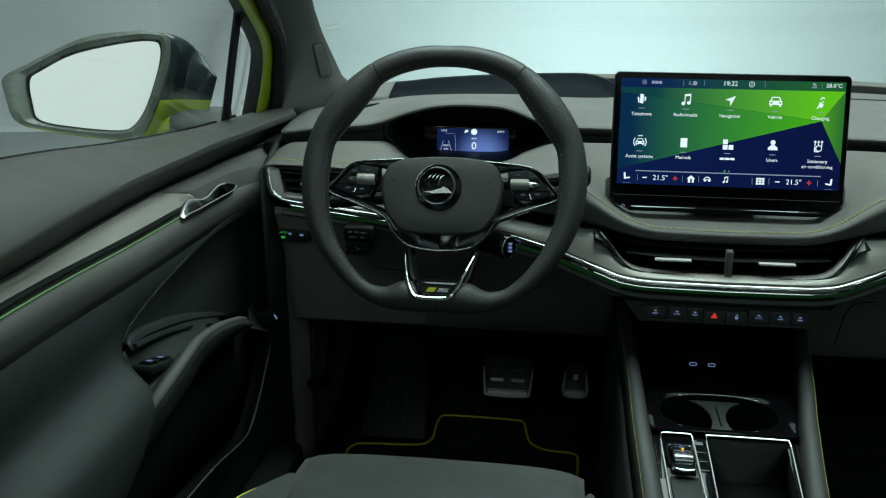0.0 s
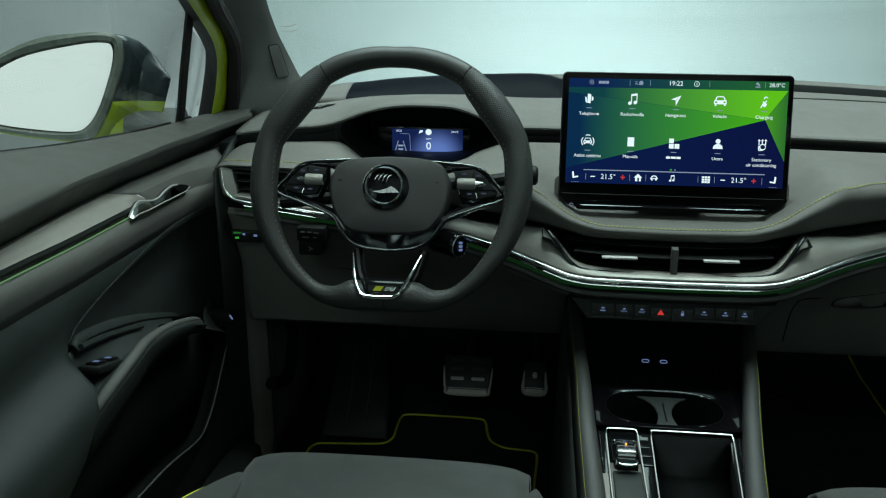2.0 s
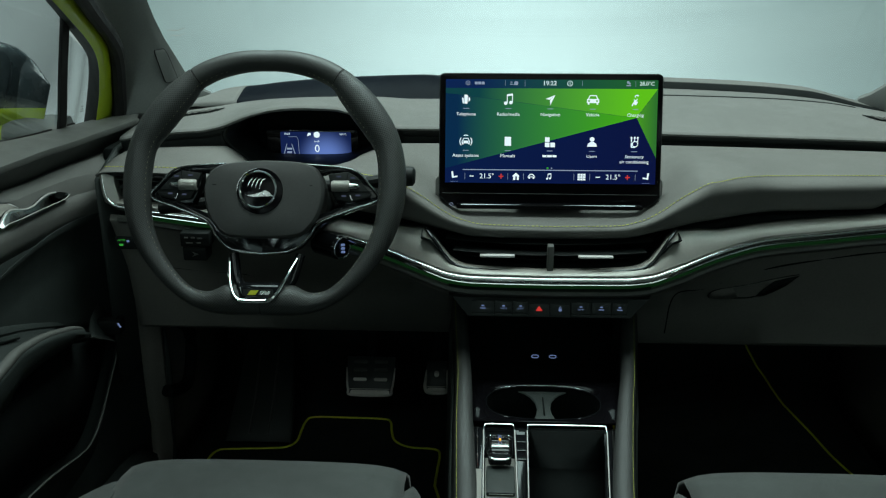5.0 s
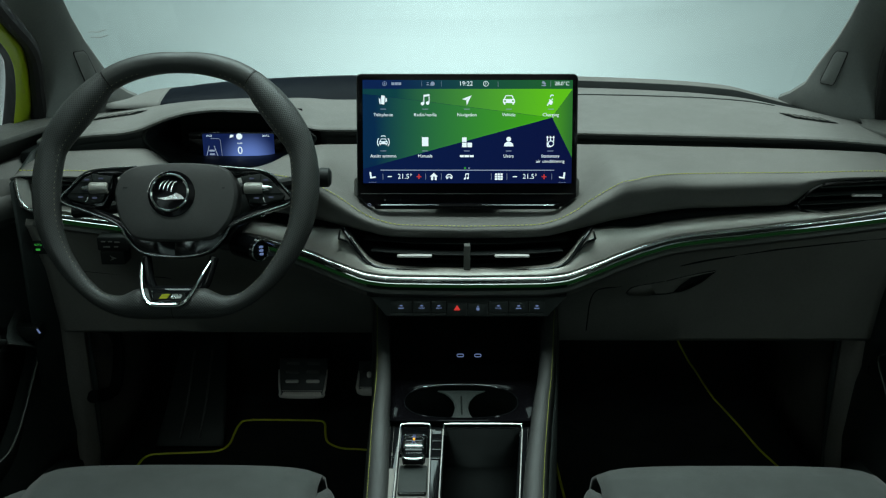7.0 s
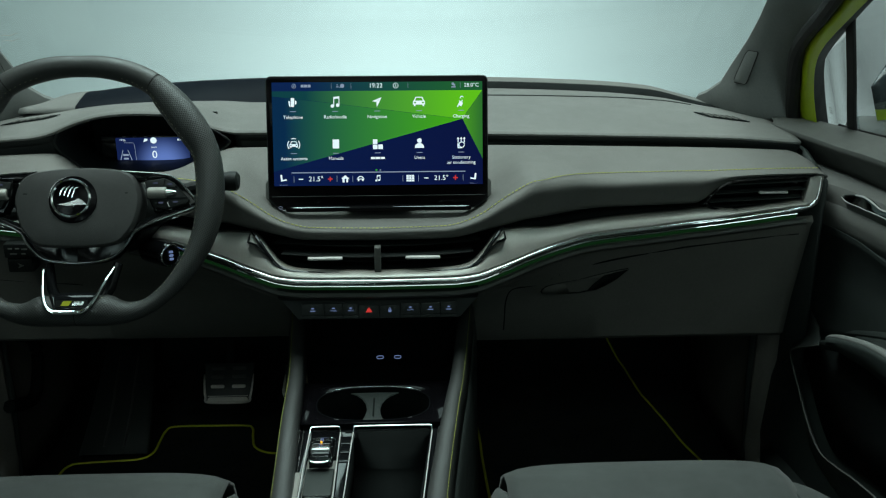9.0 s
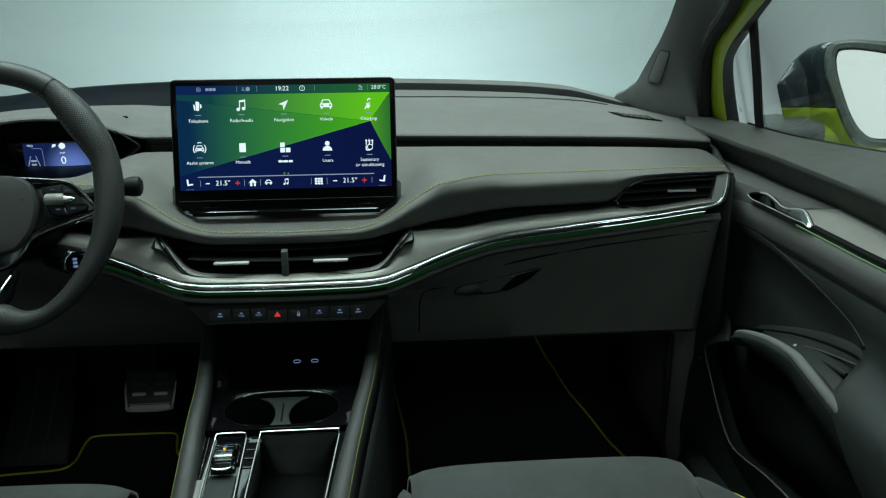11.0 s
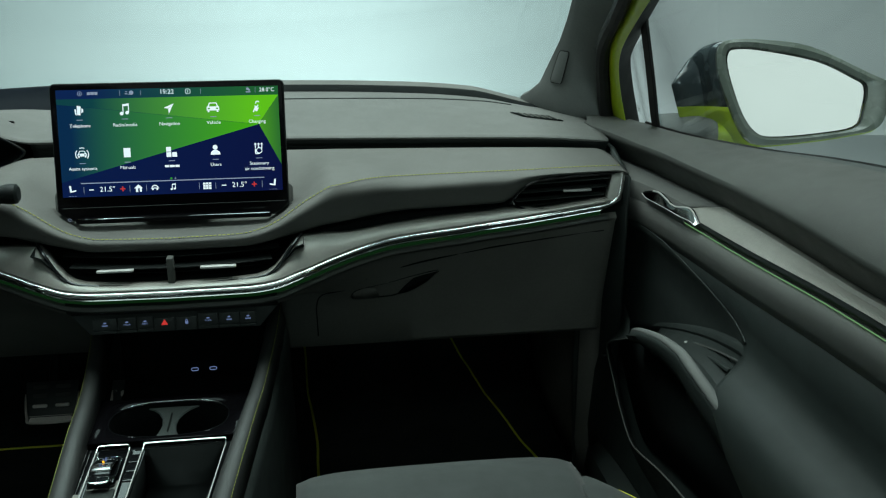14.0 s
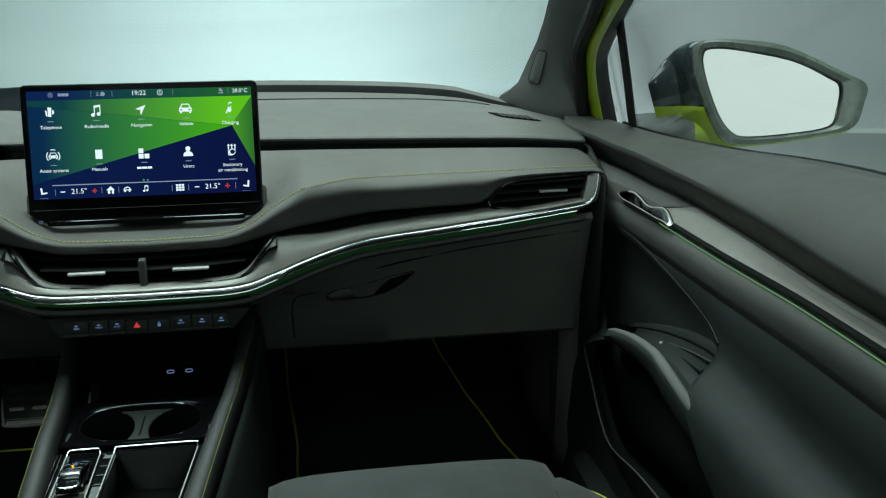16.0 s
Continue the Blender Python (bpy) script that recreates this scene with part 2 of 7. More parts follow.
def spline(pts, n=8, closed=False):
    """Points along a Catmull-Rom curve through pts."""
    P = [Vector(p) for p in pts]
    out = []
    m = len(P)
    for i in range(m if closed else m - 1):
        a, b = P[i], P[(i + 1) % m]
        p = P[i - 1] if (closed or i > 0) else a * 2 - b
        q = P[(i + 2) % m] if (closed or i + 2 < m) else b * 2 - a
        for k in range(n):
            t = k / n
            out.append(0.5 * (2 * a + (b - p) * t + (2 * p - 5 * a + 4 * b - q) * t * t + (3 * a - p - 3 * b + q) * t ** 3))
    if not closed:
        out.append(P[-1])
    return out


def loft(rows, closed=False, caps=False, bm=None):
    """A skin over rows of points, all of one length."""
    bm = bm or bmesh.new()
    vs = [[bm.verts.new(p) for p in r] for r in rows]
    for a, b in zip(vs, vs[1:]):
        n = len(a)
        for i in range(n if closed else n - 1):
            bm.faces.new((a[i], a[(i + 1) % n], b[(i + 1) % n], b[i]))
    if caps:
        bm.faces.new(vs[0])
        bm.faces.new(vs[-1])
    return bm


def tube(pts, r, n=8, closed=False, bm=None, flat=1.0, up=(0, 0, 1), caps=True):
    """Sweeps an ellipse along pts: half-height r along up, half-width r * flat across. r: a number or one for each point."""
    bm = bm or bmesh.new()
    P = [Vector(p) for p in pts]
    rows = []
    for i, p in enumerate(P):
        if closed:
            d = P[(i + 1) % len(P)] - P[i - 1]
        else:
            d = P[min(i + 1, len(P) - 1)] - P[max(i - 1, 0)]
        d.normalize()
        side = d.cross(Vector(up))
        if side.length < 1e-4:
            side = d.orthogonal()
        side.normalize()
        u = side.cross(d)
        rr = r[i] if isinstance(r, (list, tuple)) else r
        rows.append([p + (side * math.cos(2 * math.pi * k / n) * flat + u * math.sin(2 * math.pi * k / n)) * rr for k in range(n)])
    if closed:
        rows.append(rows[0])
        loft(rows, closed=True, bm=bm)
        bmesh.ops.remove_doubles(bm, verts=bm.verts[:], dist=1e-6)
        return bm
    return loft(rows, closed=True, caps=caps, bm=bm)


def ribbon(pts, w, h, up=(0, 0, 1), bm=None, closed=False):
    """Sweeps a rectangle along pts: w across, h along up, edges eased."""
    bm = bm or bmesh.new()
    P = [Vector(p) for p in pts]
    rows = []
    e = min(w, h) * 0.2
    sh = [(-w / 2 + e, -h / 2), (w / 2 - e, -h / 2), (w / 2, -h / 2 + e), (w / 2, h / 2 - e), (w / 2 - e, h / 2), (-w / 2 + e, h / 2), (-w / 2, h / 2 - e), (-w / 2, -h / 2 + e)]
    for i, p in enumerate(P):
        d = (P[(i + 1) % len(P)] - P[i - 1]) if closed else (P[min(i + 1, len(P) - 1)] - P[max(i - 1, 0)])
        d.normalize()
        side = d.cross(Vector(up)).normalized()
        u = side.cross(d)
        rows.append([p + side * a + u * b for a, b in sh])
    if closed:
        rows.append(rows[0])
        loft(rows, closed=True, bm=bm)
        bmesh.ops.remove_doubles(bm, verts=bm.verts[:], dist=1e-6)
        return bm
    return loft(rows, closed=True, caps=True, bm=bm)


def block(c, s, r=0.002, m=None, bm=None, seg=2):
    """A box with rounded edges: centre, size, rounding; m moves it."""
    bm = bm or bmesh.new()
    t = bmesh.new()
    bmesh.ops.create_cube(t, size=1)
    for v in t.verts:
        v.co = Vector((v.co.x * s[0], v.co.y * s[1], v.co.z * s[2]))
    r = min(r, min(s) * 0.45)
    if r > 0:
        bmesh.ops.bevel(t, geom=t.edges[:], offset=r, segments=seg, affect="EDGES", profile=0.5)
    for v in t.verts:
        v.co += Vector(c)
        if m is not None:
            v.co = m @ v.co
    me = bpy.data.meshes.new("tmp")
    t.to_mesh(me)
    t.free()
    bm.from_mesh(me)
    bpy.data.meshes.remove(me)
    return bm


def plate(outline, thick, bm=None, z=0.0, m=None, ease=0.0):
    """A flat polygon in x, y with thickness from z to z + thick, its front edge eased."""
    bm = bm or bmesh.new()
    pts = [Vector((p[0], p[1], 0)) for p in outline]
    c = sum(pts, Vector()) / len(pts)

    def row(zz, k):
        out = []
        for i, p in enumerate(pts):
            a, b = (p - pts[i - 1]).normalized(), (pts[(i + 1) % len(pts)] - p).normalized()
            nrm = Vector((-(a + b).y, (a + b).x, 0))
            nrm = nrm.normalized() if nrm.length > 1e-6 else (c - p).normalized()
            if nrm.dot(c - p) < 0:
                nrm = -nrm
            q = p + nrm * k
            q.z = zz
            out.append(m @ q if m is not None else q)
        return out
    rows = [row(z, 0), row(z + thick - ease, 0)]
    if ease:
        rows += [row(z + thick - ease * 0.3, ease * 0.4), row(z + thick, ease * 1.1)]
    return loft(rows, closed=True, caps=True, bm=bm)


def rounded(w, h, r, cx=0.0, cy=0.0, n=5):
    """The outline of a rectangle with round corners."""
    out = []
    for sx, sy, a0 in ((1, 1, 0), (-1, 1, 90), (-1, -1, 180), (1, -1, 270)):
        for k in range(n + 1):
            a = radians(a0 + 90 * k / n)
            out.append((cx + sx * (w / 2 - r) + r * math.cos(a), cy + sy * (h / 2 - r) + r * math.sin(a)))
    return out


def disc(cx, cy, r, n=24, ry=None):
    return [(cx + r * math.cos(2 * math.pi * k / n), cy + (ry or r) * math.sin(2 * math.pi * k / n)) for k in range(n)]


def lettering(text, size, mat, parent, m, name="lettering", align="CENTER"):
    """Words in the built-in font as a thin mesh, lying in x, y of m."""
    cu = bpy.data.curves.new(name, "FONT")
    cu.body, cu.size, cu.align_x, cu.align_y, cu.extrude = text, size, align, "CENTER", 0.00008
    cu.resolution_u = 3
    ob = bpy.data.objects.new(name, cu)
    scene.collection.objects.link(ob)
    bpy.context.view_layer.update()
    me = bpy.data.meshes.new_from_object(ob)
    bpy.data.objects.remove(ob)
    me.transform(m)
    me.materials.clear()
    me.materials.append(mat)
    out = new(name, me)
    out.parent = parent
    return out


def stitches(pts, length=0.0038, gap=0.0026, r=0.00055, bm=None, sides=5):
    """A row of short thread stitches along pts."""
    bm = bm or bmesh.new()
    P = [Vector(p) for p in pts]
    acc = [0.0]
    for a, b in zip(P, P[1:]):
        acc.append(acc[-1] + (b - a).length)

    def at(s):
        i = min(max(int(np.searchsorted(acc, s, "right")) - 1, 0), len(P) - 2)
        return P[i].lerp(P[i + 1], (s - acc[i]) / max(acc[i + 1] - acc[i], 1e-9))
    s = 0.0
    while s + length < acc[-1]:
        tube([at(s), at(s + length / 2), at(s + length)], [r * 0.6, r, r * 0.6], n=sides, bm=bm)
        s += length + gap
    return bm

# ---- the studio ----
def sheet(name, pts, mat, label="", category="", solid=0.02, kind="structure"):
    bm = bmesh.new()
    bm.faces.new([bm.verts.new(p) for p in pts])
    return tagged(part(name, bm, mat, None, label, solid=solid), label, category, kind=kind)


GROUND = -0.42
# the floor runs up into a backdrop that curves round three sides
plan = [Vector((9.0 * math.copysign(abs(math.cos(a)) ** 0.62, math.cos(a)), 2.6 + 7.0 * abs(math.sin(a)) ** 0.62, 0)) for a in np.linspace(0, math.pi, 41)]
plan = [Vector((9.0, -8.0, 0)), Vector((9.0, -4.0, 0)), Vector((9.0, 0.0, 0))] + plan + [Vector((-9.0, 0.0, 0)), Vector((-9.0, -4.0, 0)), Vector((-9.0, -8.0, 0))]
profile = spline([(3.2, GROUND, 0), (2.3, GROUND + 0.03, 0), (1.4, -0.22, 0), (0.7, 0.25, 0), (0.25, 1.0, 0), (0.03, 2.2, 0), (0.0, 4.0, 0), (0.0, 7.0, 0)], 4)
rows = []
for i, p in enumerate(plan):
    d = (plan[min(i + 1, len(plan) - 1)] - plan[max(i - 1, 0)]).normalized()
    n = Vector((-d.y, d.x, 0))
    rows.append([(p.x + n.x * q.x, p.y + n.y * q.x, q.y) for q in profile])
tagged(part("backdrop", loft(rows), STUDIO, None, solid=0.02, angle=80), "white painted curved studio backdrop", "backdrop", kind="structure")
sheet("studio_floor", [(-9, -8, GROUND - 0.004), (9, -8, GROUND - 0.004), (9, 9.7, GROUND - 0.004), (-9, 9.7, GROUND - 0.004)], STUDIO, "white painted studio floor", "floor")
sheet("wall_back", [(-9, -8, GROUND), (9, -8, GROUND), (9, -8, 7), (-9, -8, 7)], STUDIO, "plain white studio back wall", "wall")
sheet("ceiling", [(-9, -8, 7), (9, -8, 7), (9, 9.7, 7), (-9, 9.7, 7)], STUDIO, "plain studio ceiling", "ceiling")


# ---- the car's shell ----
LEFT = 0.012


def both(pts, s, out=0.0):
    """Points of the right side, or mirrored to the left side and moved outwards."""
    return [(p[0] * s - (out if s < 0 else 0.0), p[1], p[2]) for p in pts]


shell = thing("car_shell", "car body shell with black carpeted floor and grey headlining", "car body", kind="structure")
prof = [(-1.5, 0.045), (1.55, 0.045), (1.78, 0.05), (1.86, 0.09), (1.98, 0.26), (2.0, 0.45), (2.0, 0.62)]
prof = spline([(0, y, z) for y, z in prof], 5)
part("floor_carpet", loft([[(x, p.y, p.z) for p in prof] for x in (-0.72, -0.3, 0.3, 0.72)]), CARPET, shell, "black carpet floor and footwell", solid=0.01)
for s in (-1, 1):
    part("sill", loft([[(s * x, y, z) for x, z in ((0.70, 0.04), (0.655, 0.05), (0.648, 0.10), (0.652, 0.135), (0.67, 0.145), (0.76, 0.14))] for y in (-1.4, 0, 0.7, 1.36, 1.42)]), LOWER, shell, "black door sill trim", solid=0.004)
    part("side_panel", loft([[(s * 0.72, y, z) for z in (0.04, 0.5, 0.80)] for y in (-1.5, -0.5, 0.2)]), DOORTRIM, shell, solid=0.02)
    part("side_glass", loft([[(s * 0.80, y, 0.80), (s * 0.62, y, 1.24)] for y in (-1.4, -0.5, 0.2)]), DARKGLASS, shell, solid=0.004)
    part("roof_side", loft([[(s * 0.56, y, 1.288), (s * 0.60, y, 1.272), (s * 0.64, y, 1.235)] for y in (-1.5, -0.3, 0.6, 0.95)]), PAD, shell, "grey roof lining", solid=0.02)
part("roof_front", loft([[(x, 0.95, 1.27) for x in (-0.64, 0, 0.64)], [(x, 0.84, 1.285) for x in (-0.64, 0, 0.64)]]), PAD, shell, "grey roof lining", solid=0.02)
# unseen roof pane, added to let light in; the roof behind blocks it
part("roof_glass", loft([[(x, 0.84, 1.29) for x in (-0.56, 0, 0.56)], [(x, 0.0, 1.29) for x in (-0.56, 0, 0.56)]]), ROOFGLASS, shell, "unseen tinted glass roof panel, added to let studio light in", solid=0.004)
part("roof_rear", loft([[(x, 0.0, 1.288) for x in (-0.56, 0, 0.56)], [(x, -1.25, 1.285) for x in (-0.56, 0, 0.56)]]), PAD, shell, "grey roof lining", solid=0.02)
part("rear_panel", loft([[(x, -1.5, 0.04) for x in (-0.72, 0.72)], [(x, -1.5, 0.85) for x in (-0.72, 0.72)]]), DOORTRIM, shell, solid=0.02)
part("rear_glass", loft([[(x, -1.5, 0.85) for x in (-0.72, 0.72)], [(x, -1.2, 1.28) for x in (-0.6, 0.6)]]), DARKGLASS, shell, solid=0.004)

# unseen sheets, added to block light leaking into the footwells
for name, xs, ys in (("footwell_light_block", (-0.76, 0.0, 0.76), (1.60, 1.8, 2.03)), ("footwell_light_block", (-0.76, -0.665), (1.46, 1.598)), ("footwell_light_block", (0.665, 0.76), (1.46, 1.598))):
    part(name, loft([[(x, y, 0.605) for x in xs] for y in ys]), DEEP, shell, "unseen dark sheet added to keep light out of the footwells", solid=0.01)

# windscreen: a curved sheet from the cowl to the roof
ws = []
for k in range(-1, 9):
    u = k / 8
    ws.append([(x, 1.93 - 0.06 * (x / 0.7) ** 2 * (1 - 0.6 * u) - 0.80 * u - 0.18 * u * u, 0.705 + 0.56 * u) for x in np.linspace(-0.80 + 0.05 * u, 0.80 - 0.05 * u, 15)])
wsob = tagged(part("windscreen", loft(ws), GLASS, None, solid=0.004), "clear curved laminated windscreen glass", "windscreen", kind="structure")
wsob.visible_shadow = False
# reflections on the glass, built as two thin pale wavy strips
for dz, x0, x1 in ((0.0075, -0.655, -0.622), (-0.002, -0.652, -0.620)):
    streak = [(x, 1.693 + 0.02 * (x + 0.64), 0.820 + dz + 0.12 * (x + 0.64) + 0.0010 * math.sin((x - x0) * 260)) for x in np.linspace(x0, x1, 16)]
    part("reflection_streak", tube(streak, [0.0003 + 0.0005 * math.sin(math.pi * i / 15) for i in range(16)], n=5), VENTTAB, wsob, "pale wavy reflection on the windscreen, built as a thin strip")


# ---- pillars, quarter windows and mirrors, one set for each side ----
def pillar(s):
    p = thing("a_pillar", "dark grey fabric-grained windscreen pillar trim with a small airbag panel", "pillar trim", group="windscreen pillars")
    st = [(0.66, 0.588, 1.80, 0.685, 1.60), (0.70, 0.593, 1.765, 0.692, 1.585), (0.712, 0.600, 1.735, 0.694, 1.584), (0.735, 0.612, 1.700, 0.697, 1.583), (0.77, 0.619, 1.672, 0.70, 1.580), (0.82, 0.625, 1.620, 0.702, 1.556),
          (0.86, 0.625, 1.578, 0.702, 1.523), (0.90, 0.622, 1.538, 0.70, 1.478), (1.0, 0.612, 1.425, 0.69, 1.36), (1.12, 0.590, 1.23, 0.672, 1.16), (1.25, 0.565, 1.0, 0.645, 0.93)]
    rows = []
    for z, xi, yi, xo, yo in st:
        a, b = Vector((xi, yi, z)), Vector((xo, yo, z))
        row = [a + Vector((0.012, 0.03, 0)), a]
        for u in (0.12, 0.3, 0.5, 0.7, 0.88):
            row.append(a.lerp(b, u) + Vector((-0.010, -0.024, 0.0)) * math.sin(math.pi * u) ** 0.7)
        row += [b, b + Vector((0.005, 0.006, 0)), b + Vector((0.007, 0.030, 0))]
        rows.append(both(row, s, LEFT))
    part("trim", loft(rows), LOWER2, p, solid=0.004)
    # the airbag panel: a plate flush on the trim with a seam around it
    f = {i: curve(*[(q[0], q[i]) for q in st]) for i in (1, 2, 3, 4)}

    def on(u, z, off):
        a, b = Vector((f[1](z), f[2](z), z)), Vector((f[3](z), f[4](z), z))
        q = a.lerp(b, u) + Vector((-0.010, -0.024, 0.0)) * math.sin(math.pi * u) ** 0.7
        return q + Vector((-0.55, -0.8, 0.1)) * off
    out = []
    for cu, cz in rounded(1, 1, 0.16):
        z = 0.774 + cz * 0.060
        out.append((0.215 + cu * 0.20 - (z - 0.774) * 1.2, z))
    vs = [[on(u, z, 0.0) for u, z in out], [on(u, z, 0.0050) for u, z in out], [on(0.215 + (u - 0.215) * 0.93, 0.774 + (z - 0.774) * 0.95, 0.0060) for u, z in out]]
    part("airbag_panel", loft([both(r, s, LEFT) for r in vs], closed=True, caps=True), LOWER2, p)
    part("seam", tube(both([on(u, z, 0.0045) for u, z in out], s, LEFT), 0.0010, n=6, closed=True), RUBBER, p)
    return p


LOWER2 = material("pillar_fabric", (0.145, 0.156, 0.150), 0.75, vary=0.08, bump=0.5, bump_scale=900, pattern="grain", spec=0.3)


def quarter_window(s):
    q = thing("quarter_window", "fixed front quarter window in a black seal and lime green door frame", "window", group="quarter windows")
    # lines up the frame: A and B bound the green paint, C the pane
    A = spline([(0.728, 1.523, 0.655), (0.713, 1.519, 0.707), (0.700, 1.511, 0.751), (0.686, 1.486, 0.797), (0.675, 1.438, 0.834), (0.660, 1.335, 0.885), (0.650, 1.24, 0.935), (0.635, 1.06, 1.05), (0.620, 0.9, 1.15)], 5)
    B = spline([(0.728, 1.625, 0.655), (0.717, 1.615, 0.693), (0.704, 1.597, 0.737), (0.688, 1.554, 0.792), (0.675, 1.497, 0.836), (0.660, 1.393, 0.886), (0.645, 1.30, 0.935), (0.625, 1.10, 1.06), (0.610, 0.92, 1.17)], 5)
    C = spline([(0.760, 1.555, 0.655), (0.748, 1.553, 0.690), (0.732, 1.547, 0.745), (0.720, 1.534, 0.785), (0.711, 1.508, 0.811), (0.6985, 1.428, 0.857), (0.680, 1.32, 0.910), (0.655, 1.08, 1.03), (0.640, 0.92, 1.12)], 5)
    inn = Vector((-0.6, -0.8, 0)) * 0.004
    q3 = lambda a, b: [a - inn * 3, a, a.lerp(b, 0.2) + inn, a.lerp(b, 0.5) + inn * 1.6, a.lerp(b, 0.8) + inn, b, b - inn * 3]
    part("door_frame", loft([both(q3(a, b), s, LEFT) for a, b in zip(A, B)]), LIME, q, "lime green painted frame")
    part("window_seal", loft([both(q3(c, a - inn * 0.4), s, LEFT) for a, c in zip(A, C)]), RUBBER, q, "black rubber window seal")
    part("inner_seal", tube(both([p + Vector((-0.013, float(np.interp(p.z, (0.70, 0.76, 0.82, 0.90), (-0.030, -0.026, -0.008, 0.0))), 0)) for p in B], s, LEFT), 0.012, n=10), RUBBER, q, "black inner door seal")
    bar = spline([(0.760, 1.440, 0.65), (0.745, 1.455, 0.70), (0.722, 1.433, 0.78), (0.697, 1.409, 0.862), (0.689, 1.402, 0.890)], 4)
    part("division_bar", ribbon(both(bar, s, LEFT), 0.019, 0.006, up=(-s, -0.15, -0.3)), RUBBER, q, "black upright bar")
    pane = [(0.764, 1.45, 0.66), (0.728, 1.44, 0.78), (0.702, 1.41, 0.862), (0.715, 1.51, 0.813), (0.724, 1.536, 0.785), (0.736, 1.549, 0.745), (0.752, 1.556, 0.690), (0.761, 1.557, 0.66)]
    bm = bmesh.new()
    bm.faces.new([bm.verts.new(p) for p in both(pane, s, LEFT)])
    part("pane", bm, SIDEGLASS, q, solid=0.003).visible_shadow = False
    for dz, w in ((0.0, 0.010), (0.004, 0.012), (0.008, 0.008)):
        part("glass_print", tube(both([(0.738 - 0.3 * dz, 1.520 - w * 0.5, 0.715 + dz), (0.738 - 0.3 * dz, 1.520 + w * 0.5, 0.715 + dz)], s, LEFT), 0.0005, n=4), FRAMEGREY, q)
    # the door's drop glass behind the bar
    rows = [[(0.762, 1.468, 0.675), (0.728, 1.445, 0.78), (0.700, 1.412, 0.87), (0.690, 1.40, 0.89)], [(0.80, 1.2, 0.69), (0.785, 1.2, 0.82), (0.75, 1.2, 1.0), (0.70, 1.2, 1.07)],
            [(0.825, 0.9, 0.70), (0.80, 0.9, 0.85), (0.75, 0.9, 1.05), (0.675, 0.9, 1.2)], [(0.83, 0.2, 0.74), (0.80, 0.2, 0.9), (0.74, 0.2, 1.1), (0.64, 0.2, 1.23)]]
    part("drop_glass", loft([both(r, s, LEFT) for r in rows]), SIDEGLASS, q, "clear door window glass", solid=0.003).visible_shadow = False
    return q


def mirror(s):
    m = thing("side_mirror", "black and lime green door mirror with a grey frame", "mirror", group="door mirrors")
    n = Vector((-0.208, -0.911, 0.356))
    g = [(0.836, 1.418, 0.820), (0.846, 1.419, 0.827), (0.884, 1.410, 0.826), (0.966, 1.385, 0.811), (1.018, 1.364, 0.787), (1.035, 1.355, 0.773), (1.028, 1.343, 0.738), (1.014, 1.336, 0.716),
         (0.959, 1.345, 0.705), (0.892, 1.358, 0.699), (0.869, 1.366, 0.706), (0.852, 1.379, 0.731), (0.839, 1.400, 0.775), (0.834, 1.412, 0.804)]
    fit = lambda q: [(0.834 + (x - 0.834) * (0.93 if s < 0 else 1.0), y, z) for x, y, z in q]
    g = spline(fit(g), 4, closed=True)
    c = sum(g, Vector()) / len(g)
    part("mirror_glass", loft([both(g, s), both([c + (p - c) * 0.98 + n * 0.002 for p in g], s)], closed=True, caps=True), MIRROR, m, "bright mirror glass")
    h = [(0.822, 1.424, 0.828), (0.845, 1.424, 0.838), (0.890, 1.414, 0.838), (0.958, 1.396, 0.829), (1.040, 1.364, 0.792), (1.072, 1.351, 0.775), (1.066, 1.341, 0.749), (1.049, 1.331, 0.715),
         (1.008, 1.334, 0.704), (0.941, 1.345, 0.693), (0.880, 1.357, 0.687), (0.853, 1.367, 0.697), (0.836, 1.388, 0.735), (0.820, 1.412, 0.790)]
    h = spline(fit(h), 4, closed=True)
    lip = [p + n * 0.012 for p in h]
    mid = [a.lerp(b, 0.55) + n * 0.014 for a, b in zip(h, [c + (p - c) * 1.04 for p in g])]
    inn = [c + (p - c) * 1.015 - n * 0.002 for p in g]
    part("mirror_frame", loft([both(r, s) for r in (h, lip, mid, [c + (p - c) * 1.02 + n * 0.008 for p in g], inn)], closed=True), FRAMEGREY, m, "dark grey rim")
    top, bot = Vector((0.766, 1.455, 0.768)), Vector((0.795, 1.462, 0.690))
    rings = []
    for k in (0.0, 0.12, 0.28, 0.45, 0.62, 0.78, 0.9, 1.0):
        ring = []
        for p in h:
            v = min(max((0.838 - p.z) / 0.151, 0), 1)
            e = top.lerp(bot, v)
            bulge = math.sin(math.pi * k ** 0.8)
            ring.append(p.lerp(e, k) - n * 0.050 * bulge + Vector((0.0, 0.0, 0.026 * bulge * (1 - v))))
        rings.append(ring)
    up = loft([both(r, s) for r in rings], closed=True, caps=False)
    up.faces.ensure_lookup_table()
    low = up.copy()
    cut = ((0, 1.45, 0.733), (0, 0.16, 1.0))
    bmesh.ops.bisect_plane(up, geom=up.verts[:] + up.edges[:] + up.faces[:], plane_co=cut[0], plane_no=cut[1], clear_inner=True)
    bmesh.ops.bisect_plane(low, geom=low.verts[:] + low.edges[:] + low.faces[:], plane_co=cut[0], plane_no=cut[1], clear_outer=True)
    part("shell_cap", up, HOUSE, m, "gloss black upper shell", solid=0.003, angle=85)
    part("shell_base", low, LIME, m, "lime green lower shell", solid=0.003, angle=85)
    foot = []
